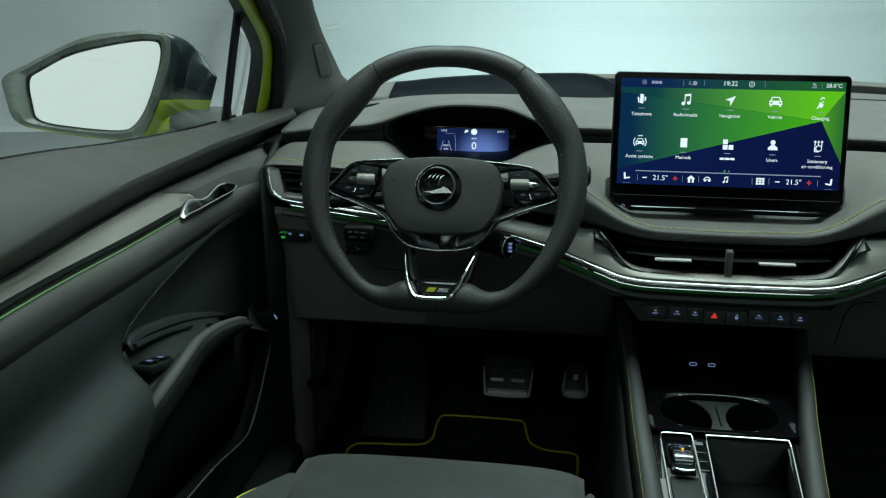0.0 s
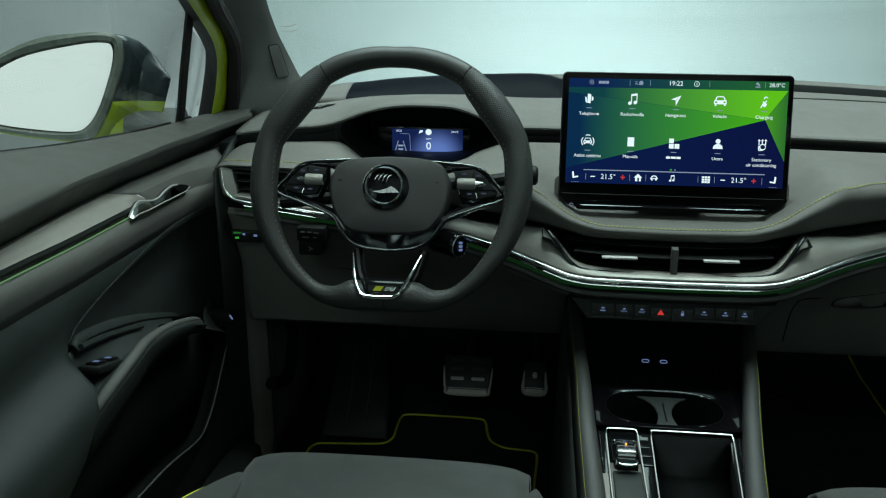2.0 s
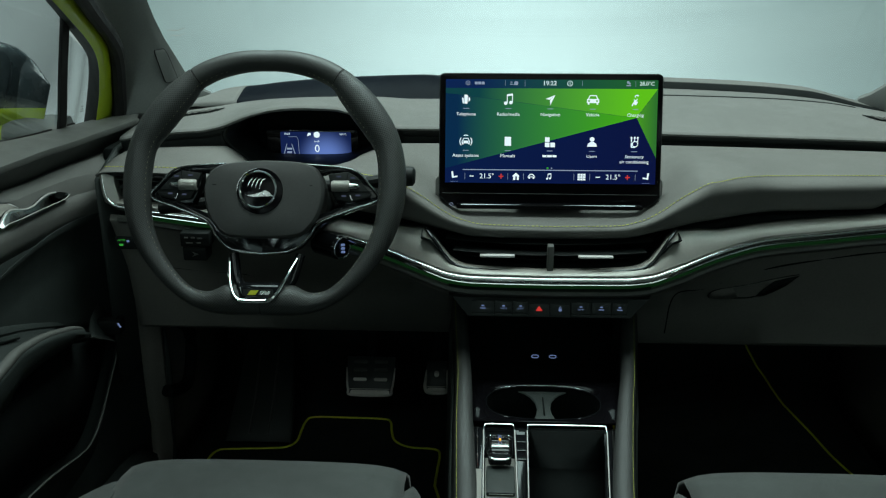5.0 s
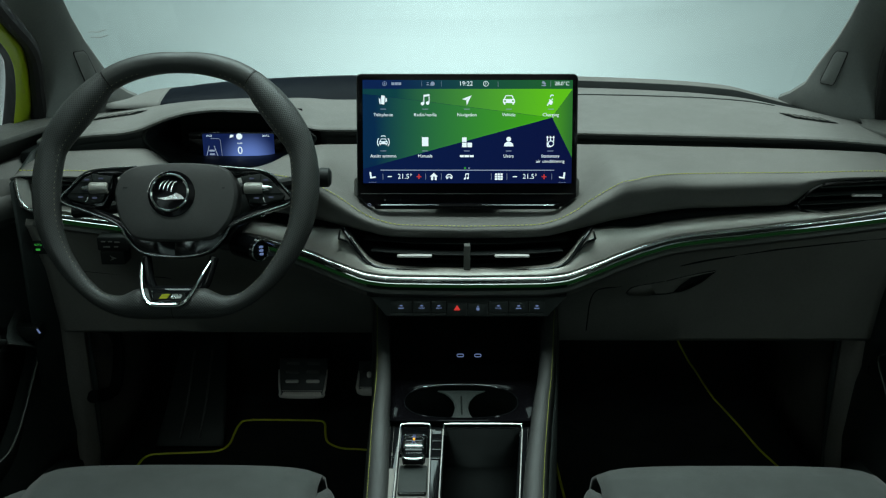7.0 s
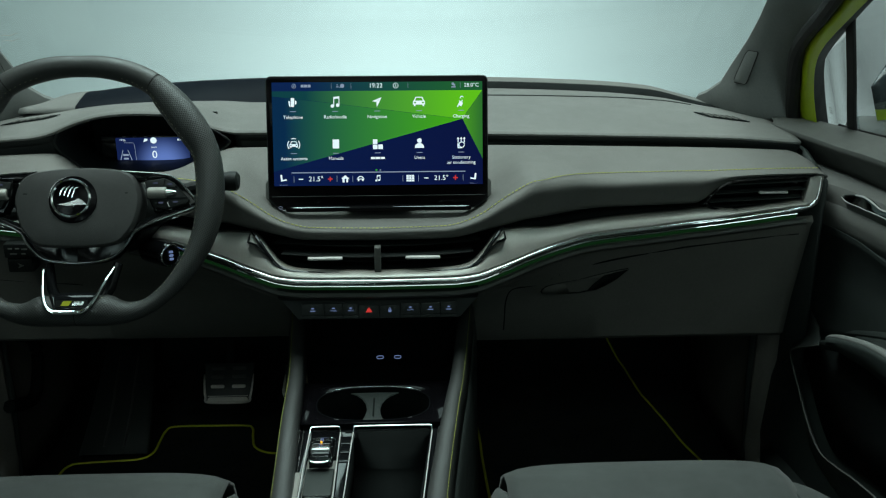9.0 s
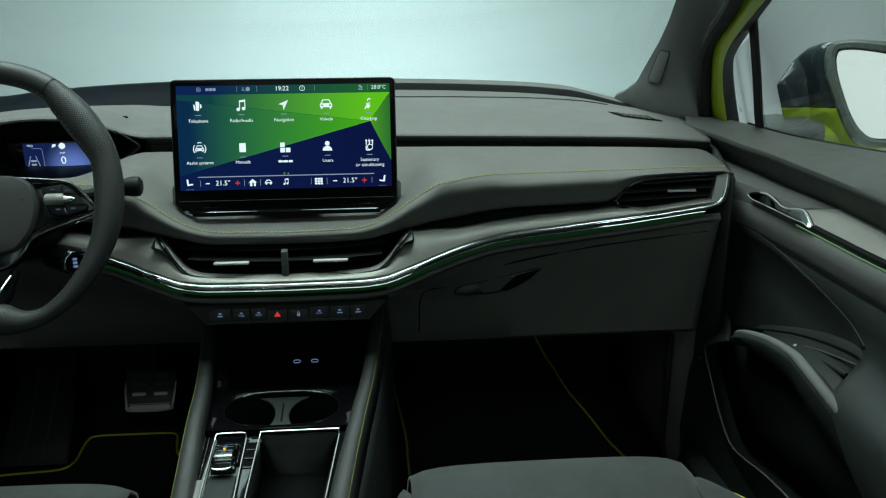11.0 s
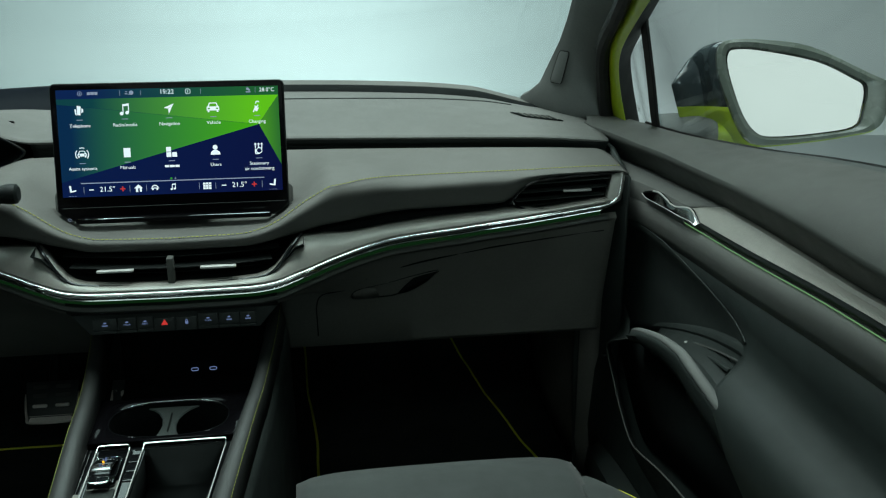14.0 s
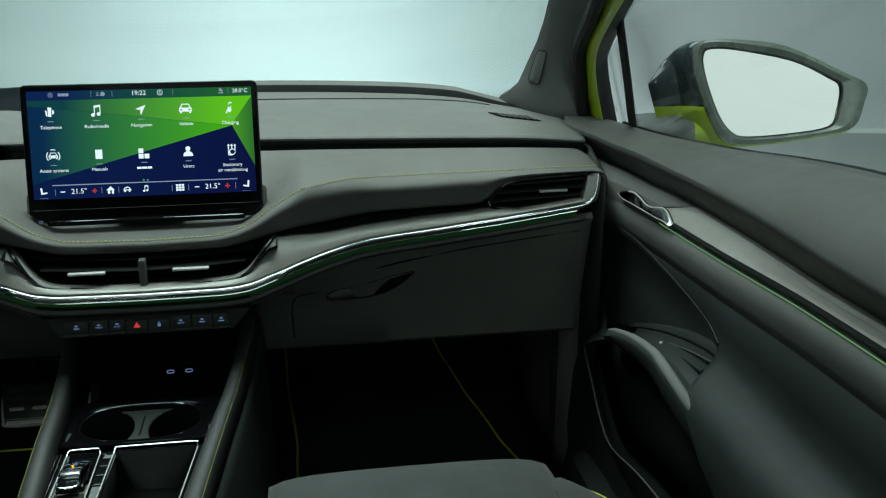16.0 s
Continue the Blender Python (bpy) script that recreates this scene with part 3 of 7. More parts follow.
    for x, y, z, w, t in ((0.765, 1.50, 0.694, 0.056, 0.032), (0.785, 1.48, 0.702, 0.050, 0.028), (0.81, 1.46, 0.705, 0.042, 0.023), (0.84, 1.44, 0.703, 0.034, 0.018), (0.875, 1.415, 0.697, 0.026, 0.012)):
        foot.append(both([(x + 0.3 * w * math.cos(a), y + w * math.cos(a), z - 0.5 * t + t * (math.sin(a) if math.sin(a) > 0 else 2 * math.sin(a))) for a in np.linspace(0, 2 * math.pi, 16, endpoint=False)], s))
    part("arm", loft(foot[:4], closed=True, caps=True), PADTOP, m, "matt grey mirror foot")
    part("arm_cover", loft(foot[3:], closed=True, caps=True), LIME, m, "lime green foot cover")
    return m


for s in (-1, 1):
    pillar(s)
    quarter_window(s)
    mirror(s)

# ---- the dashboard ----
CH_Y = curve((0, 1.205), (0.10, 1.207), (0.132, 1.211), (0.171, 1.220), (0.212, 1.241), (0.255, 1.264), (0.30, 1.289), (0.387, 1.316), (0.473, 1.331), (0.60, 1.335), (0.70, 1.335))
CH_Z = curve((0, 0.558), (0.10, 0.5585), (0.132, 0.5605), (0.171, 0.571), (0.212, 0.580), (0.255, 0.5865), (0.30, 0.589), (0.387, 0.590), (0.473, 0.595), (0.555, 0.604), (0.634, 0.614), (0.70, 0.618))
ST_Y = curve((0, 1.245), (0.09, 1.247), (0.123, 1.250), (0.147, 1.254), (0.17, 1.259), (0.194, 1.265), (0.219, 1.269), (0.255, 1.293), (0.347, 1.341), (0.478, 1.362), (0.60, 1.363), (0.70, 1.363))
ST_Z = curve((0, 0.6135), (0.09, 0.615), (0.123, 0.6215), (0.147, 0.6325), (0.17, 0.6475), (0.194, 0.6605), (0.219, 0.671), (0.255, 0.671), (0.347, 0.663), (0.478, 0.659), (0.60, 0.661), (0.70, 0.661))
NO_Y = curve((0, 1.240), (0.10, 1.2415), (0.137, 1.243), (0.17, 1.247), (0.212, 1.258), (0.30, 1.30), (0.388, 1.326), (0.475, 1.341), (0.70, 1.345))
NO_Z = curve((0, 0.5945), (0.10, 0.5960), (0.137, 0.6035), (0.17, 0.6100), (0.212, 0.6170), (0.30, 0.618), (0.388, 0.614), (0.470, 0.612), (0.487, 0.620), (0.503, 0.636), (0.525, 0.647), (0.56, 0.6515), (0.65, 0.655), (0.70, 0.655))
ARCH = curve((-0.67, 0.003), (-0.58, 0.008), (-0.543, 0.0085), (-0.507, 0.0145), (-0.4885, 0.0215), (-0.452, 0.0355), (-0.417, 0.044), (-0.382, 0.0465), (-0.320, 0.0435), (-0.303, 0.039), (-0.277, 0.026), (-0.250, 0.0117), (-0.225, 0.0063), (-0.156, 0.0045), (-0.05, 0.0))
PAD_EDGE = curve((0, 0.6985), (0.19, 0.6963), (0.37, 0.6932), (0.55, 0.6890), (0.64, 0.6830), (0.67, 0.6805))
MID_EDGE = curve((0, 0.6805), (0.19, 0.6790), (0.37, 0.6755), (0.55, 0.6710), (0.64, 0.6670), (0.67, 0.6655))
END = 0.668
XS = [float(v) for v in np.linspace(-END, END, 119)]
dash = thing("dashboard", "two-tone grey soft-touch dashboard with lime stitching and a chrome strip", "dashboard")


def edge(x):
    """The front edge of the upper pad: depth and height."""
    a = abs(x)
    w = min(1.0, max(0.0, (ARCH(x) - 0.009) / 0.032))
    return 1.482 - 0.03 * a - 0.03 * w, PAD_EDGE(a) + ARCH(x)


BK_Z = curve((0, 0.716), (0.22, 0.715), (0.40, 0.712), (0.50, 0.706), (0.59, 0.692), (0.70, 0.680))


def top_z(x, y):
    """The height of the upper pad."""
    a = abs(x)
    ye, ze = edge(x)
    yb = 1.79 - 0.25 * a * a
    u = min(max((y - ye) / (yb - ye), 0), 1)
    base = ze - ARCH(x)
    f = max(0.0, 1 - (y - ye) / 0.27)
    return base + (BK_Z(a) - base) * u + 0.004 * math.sin(math.pi * u) + ARCH(x) * f * f * (3 - 2 * f)


rows = []
for x in XS:
    ye, ze = edge(x)
    yb = 1.79 - 0.25 * x * x
    r = [(x, ye + 0.030, ze - 0.0050), (x, ye + 0.004, ze - 0.0045), (x, ye + 0.0008, ze - 0.0035), (x, ye, ze - 0.0022), (x, ye + 0.0016, ze - 0.0008), (x, ye + 0.005, ze - 0.0001), (x, ye + 0.009, ze + 0.0002)]
    r += [(x, ye + 0.010 + (yb - ye - 0.010) * u, top_z(x, ye + 0.010 + (yb - ye - 0.010) * u)) for u in (0.06, 0.14, 0.24, 0.36, 0.5, 0.65, 0.8, 0.92, 1.0)]
    rows.append(r)
part("upper_pad", loft(rows), PADTOP, dash, "grey grained upper dash pad", solid=0.003)
# a dark ridge and the cowl behind the pad
rows, rows2 = [], []
for x in XS:
    a = abs(x)
    yb, zb = 1.79 - 0.25 * a * a, BK_Z(a)
    rg = 0.0085 if a < 0.5 else 0.0085 * max(0.15, 1 - (a - 0.5) / 0.12)
    rows.append([(x, yb - 0.004, zb - 0.004), (x, yb, zb + 0.001), (x, yb + 0.012, zb + rg), (x, yb + 0.02, zb + rg + 0.001), (x, yb + 0.03, zb + rg - 0.004)])
    rows2.append([(x, yb + 0.018, zb + rg - 0.010), (x, yb + 0.03, zb + rg + 0.0005), (x, yb + 0.075, zb + rg + 0.001), (x, yb + 0.11, zb + rg - 0.02), (x, yb + 0.16, zb - 0.10)])
part("rear_ridge", loft(rows), DEEP, dash, "dark ridge along the windscreen", solid=0.003)
part("cowl", loft(rows2), PAD, dash, "grey cowl strip below the windscreen", solid=0.003)
# the defroster slot, a thin dark line
line = [(x, 1.715 - 0.1 * x * x, top_z(x, 1.715 - 0.1 * x * x) + 0.0018) for x in np.linspace(0.0, 0.555, 24)]
part("defroster_slot", ribbon(line, 0.006, 0.0016), BLACK, dash)
# the dark strip between upper and middle pad
strips = ([], [])
for x in XS:
    ye, ze = edge(x)
    if -0.49 < x < -0.235:
        continue
    strips[int(x > -0.3)].append([(x, ye + 0.030, ze - 0.0070), (x, ye + 0.0035, ze - 0.0065), (x, ye + 0.0045, ze - 0.010), (x, ye + 0.010, ze - 0.016), (x, ye + 0.012, 0.66), (x, 1.455, 0.655)])
for rows in strips:
    part("dark_strip", loft(rows), BLACK, dash, "matt black recessed strip", solid=0.003)


BAY = curve((0, 0.6125), (0.12, 0.6135), (0.135, 0.6185), (0.155, 0.632), (0.175, 0.647), (0.20, 0.660), (0.23, 0.669))


DIP = curve((-0.50, 0.0), (-0.492, 0.003), (-0.4815, 0.010), (-0.4725, 0.019), (-0.4635, 0.026), (-0.4545, 0.031), (-0.42, 0.038), (-0.33, 0.036), (-0.293, 0.024), (-0.2846, 0.018), (-0.2585, 0.008), (-0.232, 0.0))


def dip(x):
    """How far the middle pad sinks before the instrument hood."""
    return DIP(x) if -0.50 < x < -0.232 else 0.0


rows = []
for x in XS:
    a = abs(x)
    sy, sz, ny, nz = ST_Y(a), ST_Z(a), NO_Y(a), NO_Z(a)
    tz = MID_EDGE(a)
    e = 1.25 - 0.95 * max(0.0, 1 - a / 0.21)
    d = dip(x)
    r = [(x, 1.485, tz - 0.010 - d), (x, 1.468, tz - 0.004 - d), (x, 1.460, tz - d)]
    for u in (0.25, 0.5, 0.75, 0.92):
        w = 1 - u
        z = tz + (sz - tz) * u ** e + 0.003 * math.sin(math.pi * u) - d * w
        # a level bay before the touch screen
        bay = min(1.0, max(0.0, (0.222 - a) / 0.05))
        low = {0.25: tz + (BAY(a) - tz) * 0.6, 0.5: tz + (BAY(a) - tz) * 0.92, 0.75: BAY(a), 0.92: BAY(a) + (sz - BAY(a)) * 0.65}[u]
        r.append((x, 1.460 + (sy - 1.460) * u, z + (low - z) * bay * bay * (3 - 2 * bay)))
    h = sz - nz
    nose = spline([(x, sy, sz), (x, sy - 0.60 * (sy - ny), sz - 0.09 * h), (x, ny, sz - 0.26 * h), (x, ny + 0.004, sz - 0.55 * h), (x, ny + 0.009, sz - 0.85 * h), (x, ny + 0.018, nz), (x, ny + 0.034, nz - 0.002)], 3)
    r += [tuple(q) for q in nose] + [(x, ny + 0.05, nz - 0.003)]
    # the pad's ends are rounded off
    o = max(0.0, (a - 0.642) / 0.026) ** 2
    rows.append([(q[0], q[1] + 0.012 * o, q[2] - 0.009 * o) for q in r])
# the pad's overhang shadow, put in as a near-black sheet
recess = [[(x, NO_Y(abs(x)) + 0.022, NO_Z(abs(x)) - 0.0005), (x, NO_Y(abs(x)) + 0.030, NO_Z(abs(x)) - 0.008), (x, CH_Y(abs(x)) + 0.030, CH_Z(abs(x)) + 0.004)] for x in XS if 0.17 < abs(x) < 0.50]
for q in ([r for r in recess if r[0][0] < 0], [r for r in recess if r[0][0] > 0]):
    part("nose_shadow", loft(q), DEEP, dash, "near-black sheet for the pad's shadow below its nose", solid=0.001)
part("middle_pad", loft(rows), PAD, dash, "grey suede-like middle pad", solid=0.002, angle=60)
seam = [(x, ST_Y(abs(x)) - 0.0012, ST_Z(abs(x)) + 0.0020) for x in np.linspace(-0.655, 0.655, 240)]
tagged(part("stitching", stitches(seam, 0.0040, 0.0018, 0.0007), THREAD, dash, "lime thread stitching"), kind="stuff")

# the satin band above the chrome strip
SB_Z = curve((0.18, 0.606), (0.20, 0.6055), (0.22, 0.603), (0.24, 0.601), (0.276, 0.6005), (0.36, 0.601), (0.45, 0.602), (0.484, 0.605), (0.51, 0.605), (0.53, 0.603), (0.70, 0.617))
VR = curve((0, 0.5605), (0.06, 0.561), (0.110, 0.5635), (0.130, 0.569), (0.143, 0.580), (0.157, 0.597), (0.168, 0.607), (0.18, 0.608))
rows = []
for x in XS:
    a = abs(x)
    zt = min(VR(a), 0.607) if a < 0.18 else SB_Z(a)
    cy, cz = CH_Y(a), CH_Z(a)
    zt = max(zt, cz + 0.002)
    dy = min(0.034, 0.012 + 0.6 * (zt - cz))
    if a > 0.640:
        continue
    rows.append([(x, cy + dy + 0.012, zt - 0.001), (x, cy + dy, zt), (x, cy + 0.62 * dy, zt - 0.30 * (zt - cz)), (x, cy + 0.24 * dy, zt - 0.66 * (zt - cz)), (x, cy + 0.002, cz), (x, cy + 0.006, cz - 0.008)])
part("satin_band", loft(rows), SATIN, dash, "satin grey decor band", solid=0.002)
# the chrome strip, a second thin line below it and the green light guide
LX = [float(v) for v in np.linspace(-0.620, 0.620, 150)]
upturn = lambda s: [(s * 0.629, 1.3335, 0.6085), (s * 0.637, 1.334, 0.6110), (s * 0.6435, 1.3355, 0.6155), (s * 0.6480, 1.338, 0.6225), (s * 0.6510, 1.341, 0.6320), (s * 0.6535, 1.345, 0.6430), (s * 0.6555, 1.349, 0.6530)]
main = [Vector(p) for p in upturn(-1)[::-1]] + [Vector((x, CH_Y(abs(x)) - 0.002, CH_Z(abs(x)) - 0.0058)) for x in LX] + [Vector(p) for p in upturn(1)]
part("chrome_strip", tube(main, [0.0012, 0.0018, 0.0024, 0.0029, 0.0033, 0.0036, 0.0038] + [0.0040] * len(LX) + [0.0038, 0.0036, 0.0033, 0.0029, 0.0024, 0.0018, 0.0012], n=12, flat=0.9), STRIP, dash, "polished chrome strip")
thin = [(x, CH_Y(abs(x)) + 0.000, CH_Z(abs(x)) - 0.0125) for x in LX]
part("chrome_line", tube(thin, 0.0013, n=6), CHROME, dash, "thin chrome line")
part("strip_base", loft([[(x, CH_Y(abs(x)) + 0.004, CH_Z(abs(x)) - 0.002), (x, CH_Y(abs(x)) + 0.003, CH_Z(abs(x)) - 0.0135)] for x in LX]), GLOSS, dash, "gloss black carrier", solid=0.002)
part("ambient_light", loft([[(x, CH_Y(abs(x)) + 0.002, CH_Z(abs(x)) - 0.0138), (x, CH_Y(abs(x)) + 0.004, CH_Z(abs(x)) - 0.0205)] for x in LX]), AMBIENT, dash, "dim green light guide", solid=0.001)


def low_profile(x):
    """The lower dash from the light guide down: depth and height."""
    a = abs(x)
    cy, cz = CH_Y(a), CH_Z(a)
    if x < 0:
        return [(cy + 0.006, cz - 0.0205), (cy + 0.000, cz - 0.0265), (cy + 0.006, cz - 0.034), (max(cy + 0.045, 1.33), 0.50), (max(cy + 0.055, 1.36), 0.45), (1.402, 0.390), (1.414, 0.382), (1.62, 0.40)]
    y4 = max(cy + 0.042, 1.34)
    y5 = max(1.362, y4 + 0.012)
    z5 = 0.396 - 0.45 * (y5 - 1.362)
    return [(cy + 0.006, cz - 0.0205), (cy + 0.000, cz - 0.0265), (cy + 0.006, cz - 0.034), (max(cy + 0.028, 1.315), 0.50), (y4, 0.45), (y5, z5), (y5 + 0.012, z5 - 0.009), (1.62, 0.40)]


def low_y(x, z):
    p = low_profile(x)[1:7]
    return float(np.interp(z, [q[1] for q in p][::-1], [q[0] for q in p][::-1]))


for s in (-1, 1):
    rows = [[(x, y, z) for y, z in low_profile(x)] for x in [v for v in XS if 0.128 < v * s < 0.656]]
    part("lower_panel", loft(rows), LOWDASH, dash, "dark lower dash panel", solid=0.004)
rows = [[(x, CH_Y(abs(x)) + 0.006, CH_Z(abs(x)) - 0.0175), (x, CH_Y(abs(x)), CH_Z(abs(x)) - 0.024), (x, CH_Y(abs(x)) + 0.004, CH_Z(abs(x)) - 0.033), (x, 1.226, 0.5215), (x, 1.26, 0.520)] for x in XS if abs(x) < 0.14]
part("centre_header", loft(rows), BLACK, dash, solid=0.003)


for s in (-1, 1):
    bm = bmesh.new()
    bm.faces.new([bm.verts.new(p) for p in both([(0.674, 1.37, 0.30), (0.674, 1.37, 0.640), (0.676, 1.46, 0.668), (0.678, 1.60, 0.676), (0.680, 1.78, 0.672), (0.680, 1.95, 0.60), (0.674, 1.95, 0.30)], s)])
    part("end_panel", bm, LOWER, dash, "dark dash end panel", solid=0.006)


# added fillers: they close the end gaps and stand in for shade there
for s in (-1, 1):
    part("gap_filler", block((s * 0.677 if s > 0 else -0.686, 1.58, 0.612), (0.010 if s > 0 else 0.028, 0.24, 0.112), 0.008), DEEP, dash, "dark filler added in the gap beside the dashboard, in place of its shade")

# ---- air vents ----
def slat(pts, chord, thick, bm=None):
    return ribbon(pts, chord, thick, bm=bm)


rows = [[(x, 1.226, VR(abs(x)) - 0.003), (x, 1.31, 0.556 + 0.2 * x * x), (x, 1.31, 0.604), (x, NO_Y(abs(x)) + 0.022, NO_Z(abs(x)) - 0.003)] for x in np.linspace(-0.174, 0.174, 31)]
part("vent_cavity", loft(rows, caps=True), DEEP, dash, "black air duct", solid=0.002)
for dz, w, dy in ((0.5695, 0.112, 0.012), (0.5795, 0.130, 0.0), (0.5910, 0.140, 0.012)):
    pts = [(x, 1.236 + dy + 0.6 * x * x, dz + 0.15 * x * x) for x in np.linspace(-w, w, 21)]
    # set-back slats get a darker black: the nose's shadow is in the colour
    part("vent_slat", slat(pts, 0.018, 0.0016), BLACK if dy == 0 else DEEP, dash, "black vent slat")
part("vent_divider", block((0, 1.224, 0.5760), (0.0088, 0.014, 0.040), 0.0015), GRIPPAD, dash, "grey centre divider")
for sx in (-1, 1):
    part("vent_knob", block((sx * 0.066 - 0.005, 1.2245, 0.5795), (0.047, 0.008, 0.0032), 0.0013), VENTTAB, dash, "satin metal vent tab")
rim = spline([(-0.172, 1.254, 0.611), (-0.158, 1.236, 0.598), (-0.143, 1.224, 0.580), (-0.130, 1.221, 0.568), (-0.110, 1.219, 0.5625), (-0.06, 1.218, 0.5595), (0, 1.218, 0.559), (0.06, 1.218, 0.5595), (0.110, 1.219, 0.5625), (0.130, 1.221, 0.568), (0.143, 1.224, 0.580), (0.158, 1.236, 0.598), (0.172, 1.254, 0.611)], 5)
part("vent_rim", tube(rim, 0.0024, n=8), GLOSS, dash, "gloss black vent rim")
for s in (-1, 1):
    rows = [[(s * x, 1.356, 0.604 + 0.08 * max(0, x - 0.5)), (s * x, 1.42, 0.606), (s * x, 1.42, 0.652), (s * x, 1.357, NO_Z(x) + 0.001)] for x in np.linspace(0.484, 0.641, 13)]
    part("vent_cavity", loft(rows), DEEP, dash, "black air duct", solid=0.002)
    for k, z in enumerate((0.6150, 0.6275, 0.6400)):
        x0 = (0.492, 0.500, 0.512)[k]
        pts = [(s * x, 1.358 + 0.15 * (0.65 - x) * 0, z + 0.045 * (x - 0.5)) for x in np.linspace(x0, 0.636, 12)]
        part("vent_slat", slat(pts, 0.016, 0.0015), LOWER, dash, "black vent slat")
    part("vent_knob", block((s * 0.586, 1.350, 0.6295), (0.044, 0.008, 0.0038), 0.0015, m=Matrix.Translation((0, 0, 0))), VENTTAB, dash, "satin metal vent tab")
    part("vent_rim", tube(both(spline([(0.484, 1.352, 0.612), (0.500, 1.350, 0.633), (0.522, 1.349, 0.6460), (0.57, 1.349, 0.6510), (0.648, 1.350, 0.6545)], 5), s), 0.0022, n=6), GLOSS, dash)
    part("vent_jaw", tube(both(spline([(0.486, 1.350, 0.616), (0.492, 1.348, 0.608), (0.510, 1.347, 0.603), (0.535, 1.346, 0.6025)], 4), s), 0.0022, n=6), GLOSS, dash)
    outer = spline([(0.6455, 1.337, 0.612), (0.6495, 1.340, 0.630), (0.653, 1.346, 0.655)], 4)
    inner = spline([(0.630, 1.341, 0.611), (0.6345, 1.344, 0.630), (0.6405, 1.351, 0.654)], 4)
    part("vent_end", loft([both([b + Vector((-0.002, 0.012, 0)), b, a.lerp(b, 0.5) + Vector((0, -0.001, 0)), a, a + Vector((0.010, 0.012, 0))], s) for a, b in zip(outer, inner)]), SATIN, dash, "satin end of the decor band", solid=0.001)
    # side demister grille in the upper pad: a dark slot with slanted fins
    corner = [Vector(p).to_3d() for p in ((0.535, 1.600), (0.602, 1.594), (0.619, 1.560), (0.553, 1.574))]
    def grille(u, v, o):
        q = corner[0].lerp(corner[1], u).lerp(corner[3].lerp(corner[2], u), v)
        return (s * q.x, q.y, top_z(s * q.x, q.y) + o)
    part("demister", loft([[grille(u, v, 0.0030) for v in (0, 0.33, 0.67, 1)] for u in np.linspace(0, 1, 9)]), DEEP, dash, "black side demister grille", solid=0.001)
    for k in range(6):
        u = 0.10 + 0.155 * k
        part("demister_fin", ribbon([grille(u + 0.10 * (1 - v), v, 0.0042) for v in (0.04, 0.35, 0.65, 0.96)], 0.0020, 0.0016), PAD, dash)

# glovebox: seams and a handle, whose recess is a dark sheet in place of shade
def low_line(pts, off=0.0008):
    return [(x, low_y(x, z) - off, z) for x, z in pts]


seamline = low_line([(0.188, 0.412), (0.1875, 0.445), (0.187, 0.466), (0.189, 0.482), (0.193, 0.491), (0.201, 0.4965), (0.229, 0.503), (0.248, 0.516), (0.263, 0.5265), (0.314, 0.5360), (0.435, 0.5470), (0.575, 0.5610), (0.63, 0.5660)])
part("glovebox_seam", tube(spline(seamline, 4), 0.0017, n=6), DEEP, dash)
hd = [(0.241, 0.4855), (0.2425, 0.496), (0.256, 0.5040), (0.290, 0.5105), (0.330, 0.5155), (0.3700, 0.5190), (0.363, 0.511), (0.352, 0.5010), (0.330, 0.4915), (0.310, 0.4870), (0.270, 0.4845)]
bm = bmesh.new()
r0 = [bm.verts.new((x, low_y(x, z) - 0.0035, z)) for x, z in hd]
bm.faces.new(r0)
part("handle_outline", tube([(x, low_y(x, z) - 0.0030, z) for x, z in [(q.x, q.z) for q in spline([(x, 0, z) for x, z in hd], 3, closed=True)]], 0.0011, n=5, closed=True), BLACK, dash)
part("glovebox_handle", bm, LOWDASH, dash, "glovebox release plate", solid=0.003)
hd2 = [(0.308, 0.4890), (0.318, 0.501), (0.332, 0.5130), (0.350, 0.5160), (0.3685, 0.5182), (0.361, 0.5105), (0.352, 0.5020), (0.336, 0.4940), (0.322, 0.4892)]
bm = bmesh.new()
bm.faces.new([bm.verts.new((x, low_y(x, z) - 0.0065, z)) for x, z in hd2])
part("handle_shade", bm, DEEP, dash, "flat dark sheet for the shade of the finger recess", solid=0.001)

lipx = [x for x in XS if abs(x) < 0.640]
part("lower_lip", loft([[(x, CH_Y(abs(x)) + 0.0055, CH_Z(abs(x)) - 0.0205), (x, CH_Y(abs(x)) - 0.0010, CH_Z(abs(x)) - 0.0228), (x, CH_Y(abs(x)) - 0.0022, CH_Z(abs(x)) - 0.0265), (x, CH_Y(abs(x)) + 0.0005, CH_Z(abs(x)) - 0.0300)] for x in lipx]), DOORTRIM, dash, "grey lip below the light guide", solid=0.001)

# driver's knee panel seam, light switch and fuse lid
part("knee_seam", tube(spline(low_line([(-0.60, 0.50), (-0.52, 0.492), (-0.45, 0.488), (-0.425, 0.47), (-0.42, 0.44)]), 4), 0.0012, n=6), DEEP, dash)
sw = part("light_switch", block((-0.622, 1.357, 0.5475), (0.052, 0.02, 0.022), 0.004), BLACK, dash, "black light switch panel")
for dx, dz, mat, w in ((-0.016, -0.0010, GREENLED, 0.0062), (-0.005, 0.005, BLUE, 0.0042), (0.013, 0.0035, BLUE, 0.0058)):
    part("symbol", block((-0.622 + dx, 1.3466, 0.546 + dz), (w, 0.001, 0.0033), 0.0004), mat, sw)
lettering("AUTO", 0.0044, GREENLED, sw, pose(-0.637, 1.3463, 0.5525, 90, 0, 0), "auto_mark")
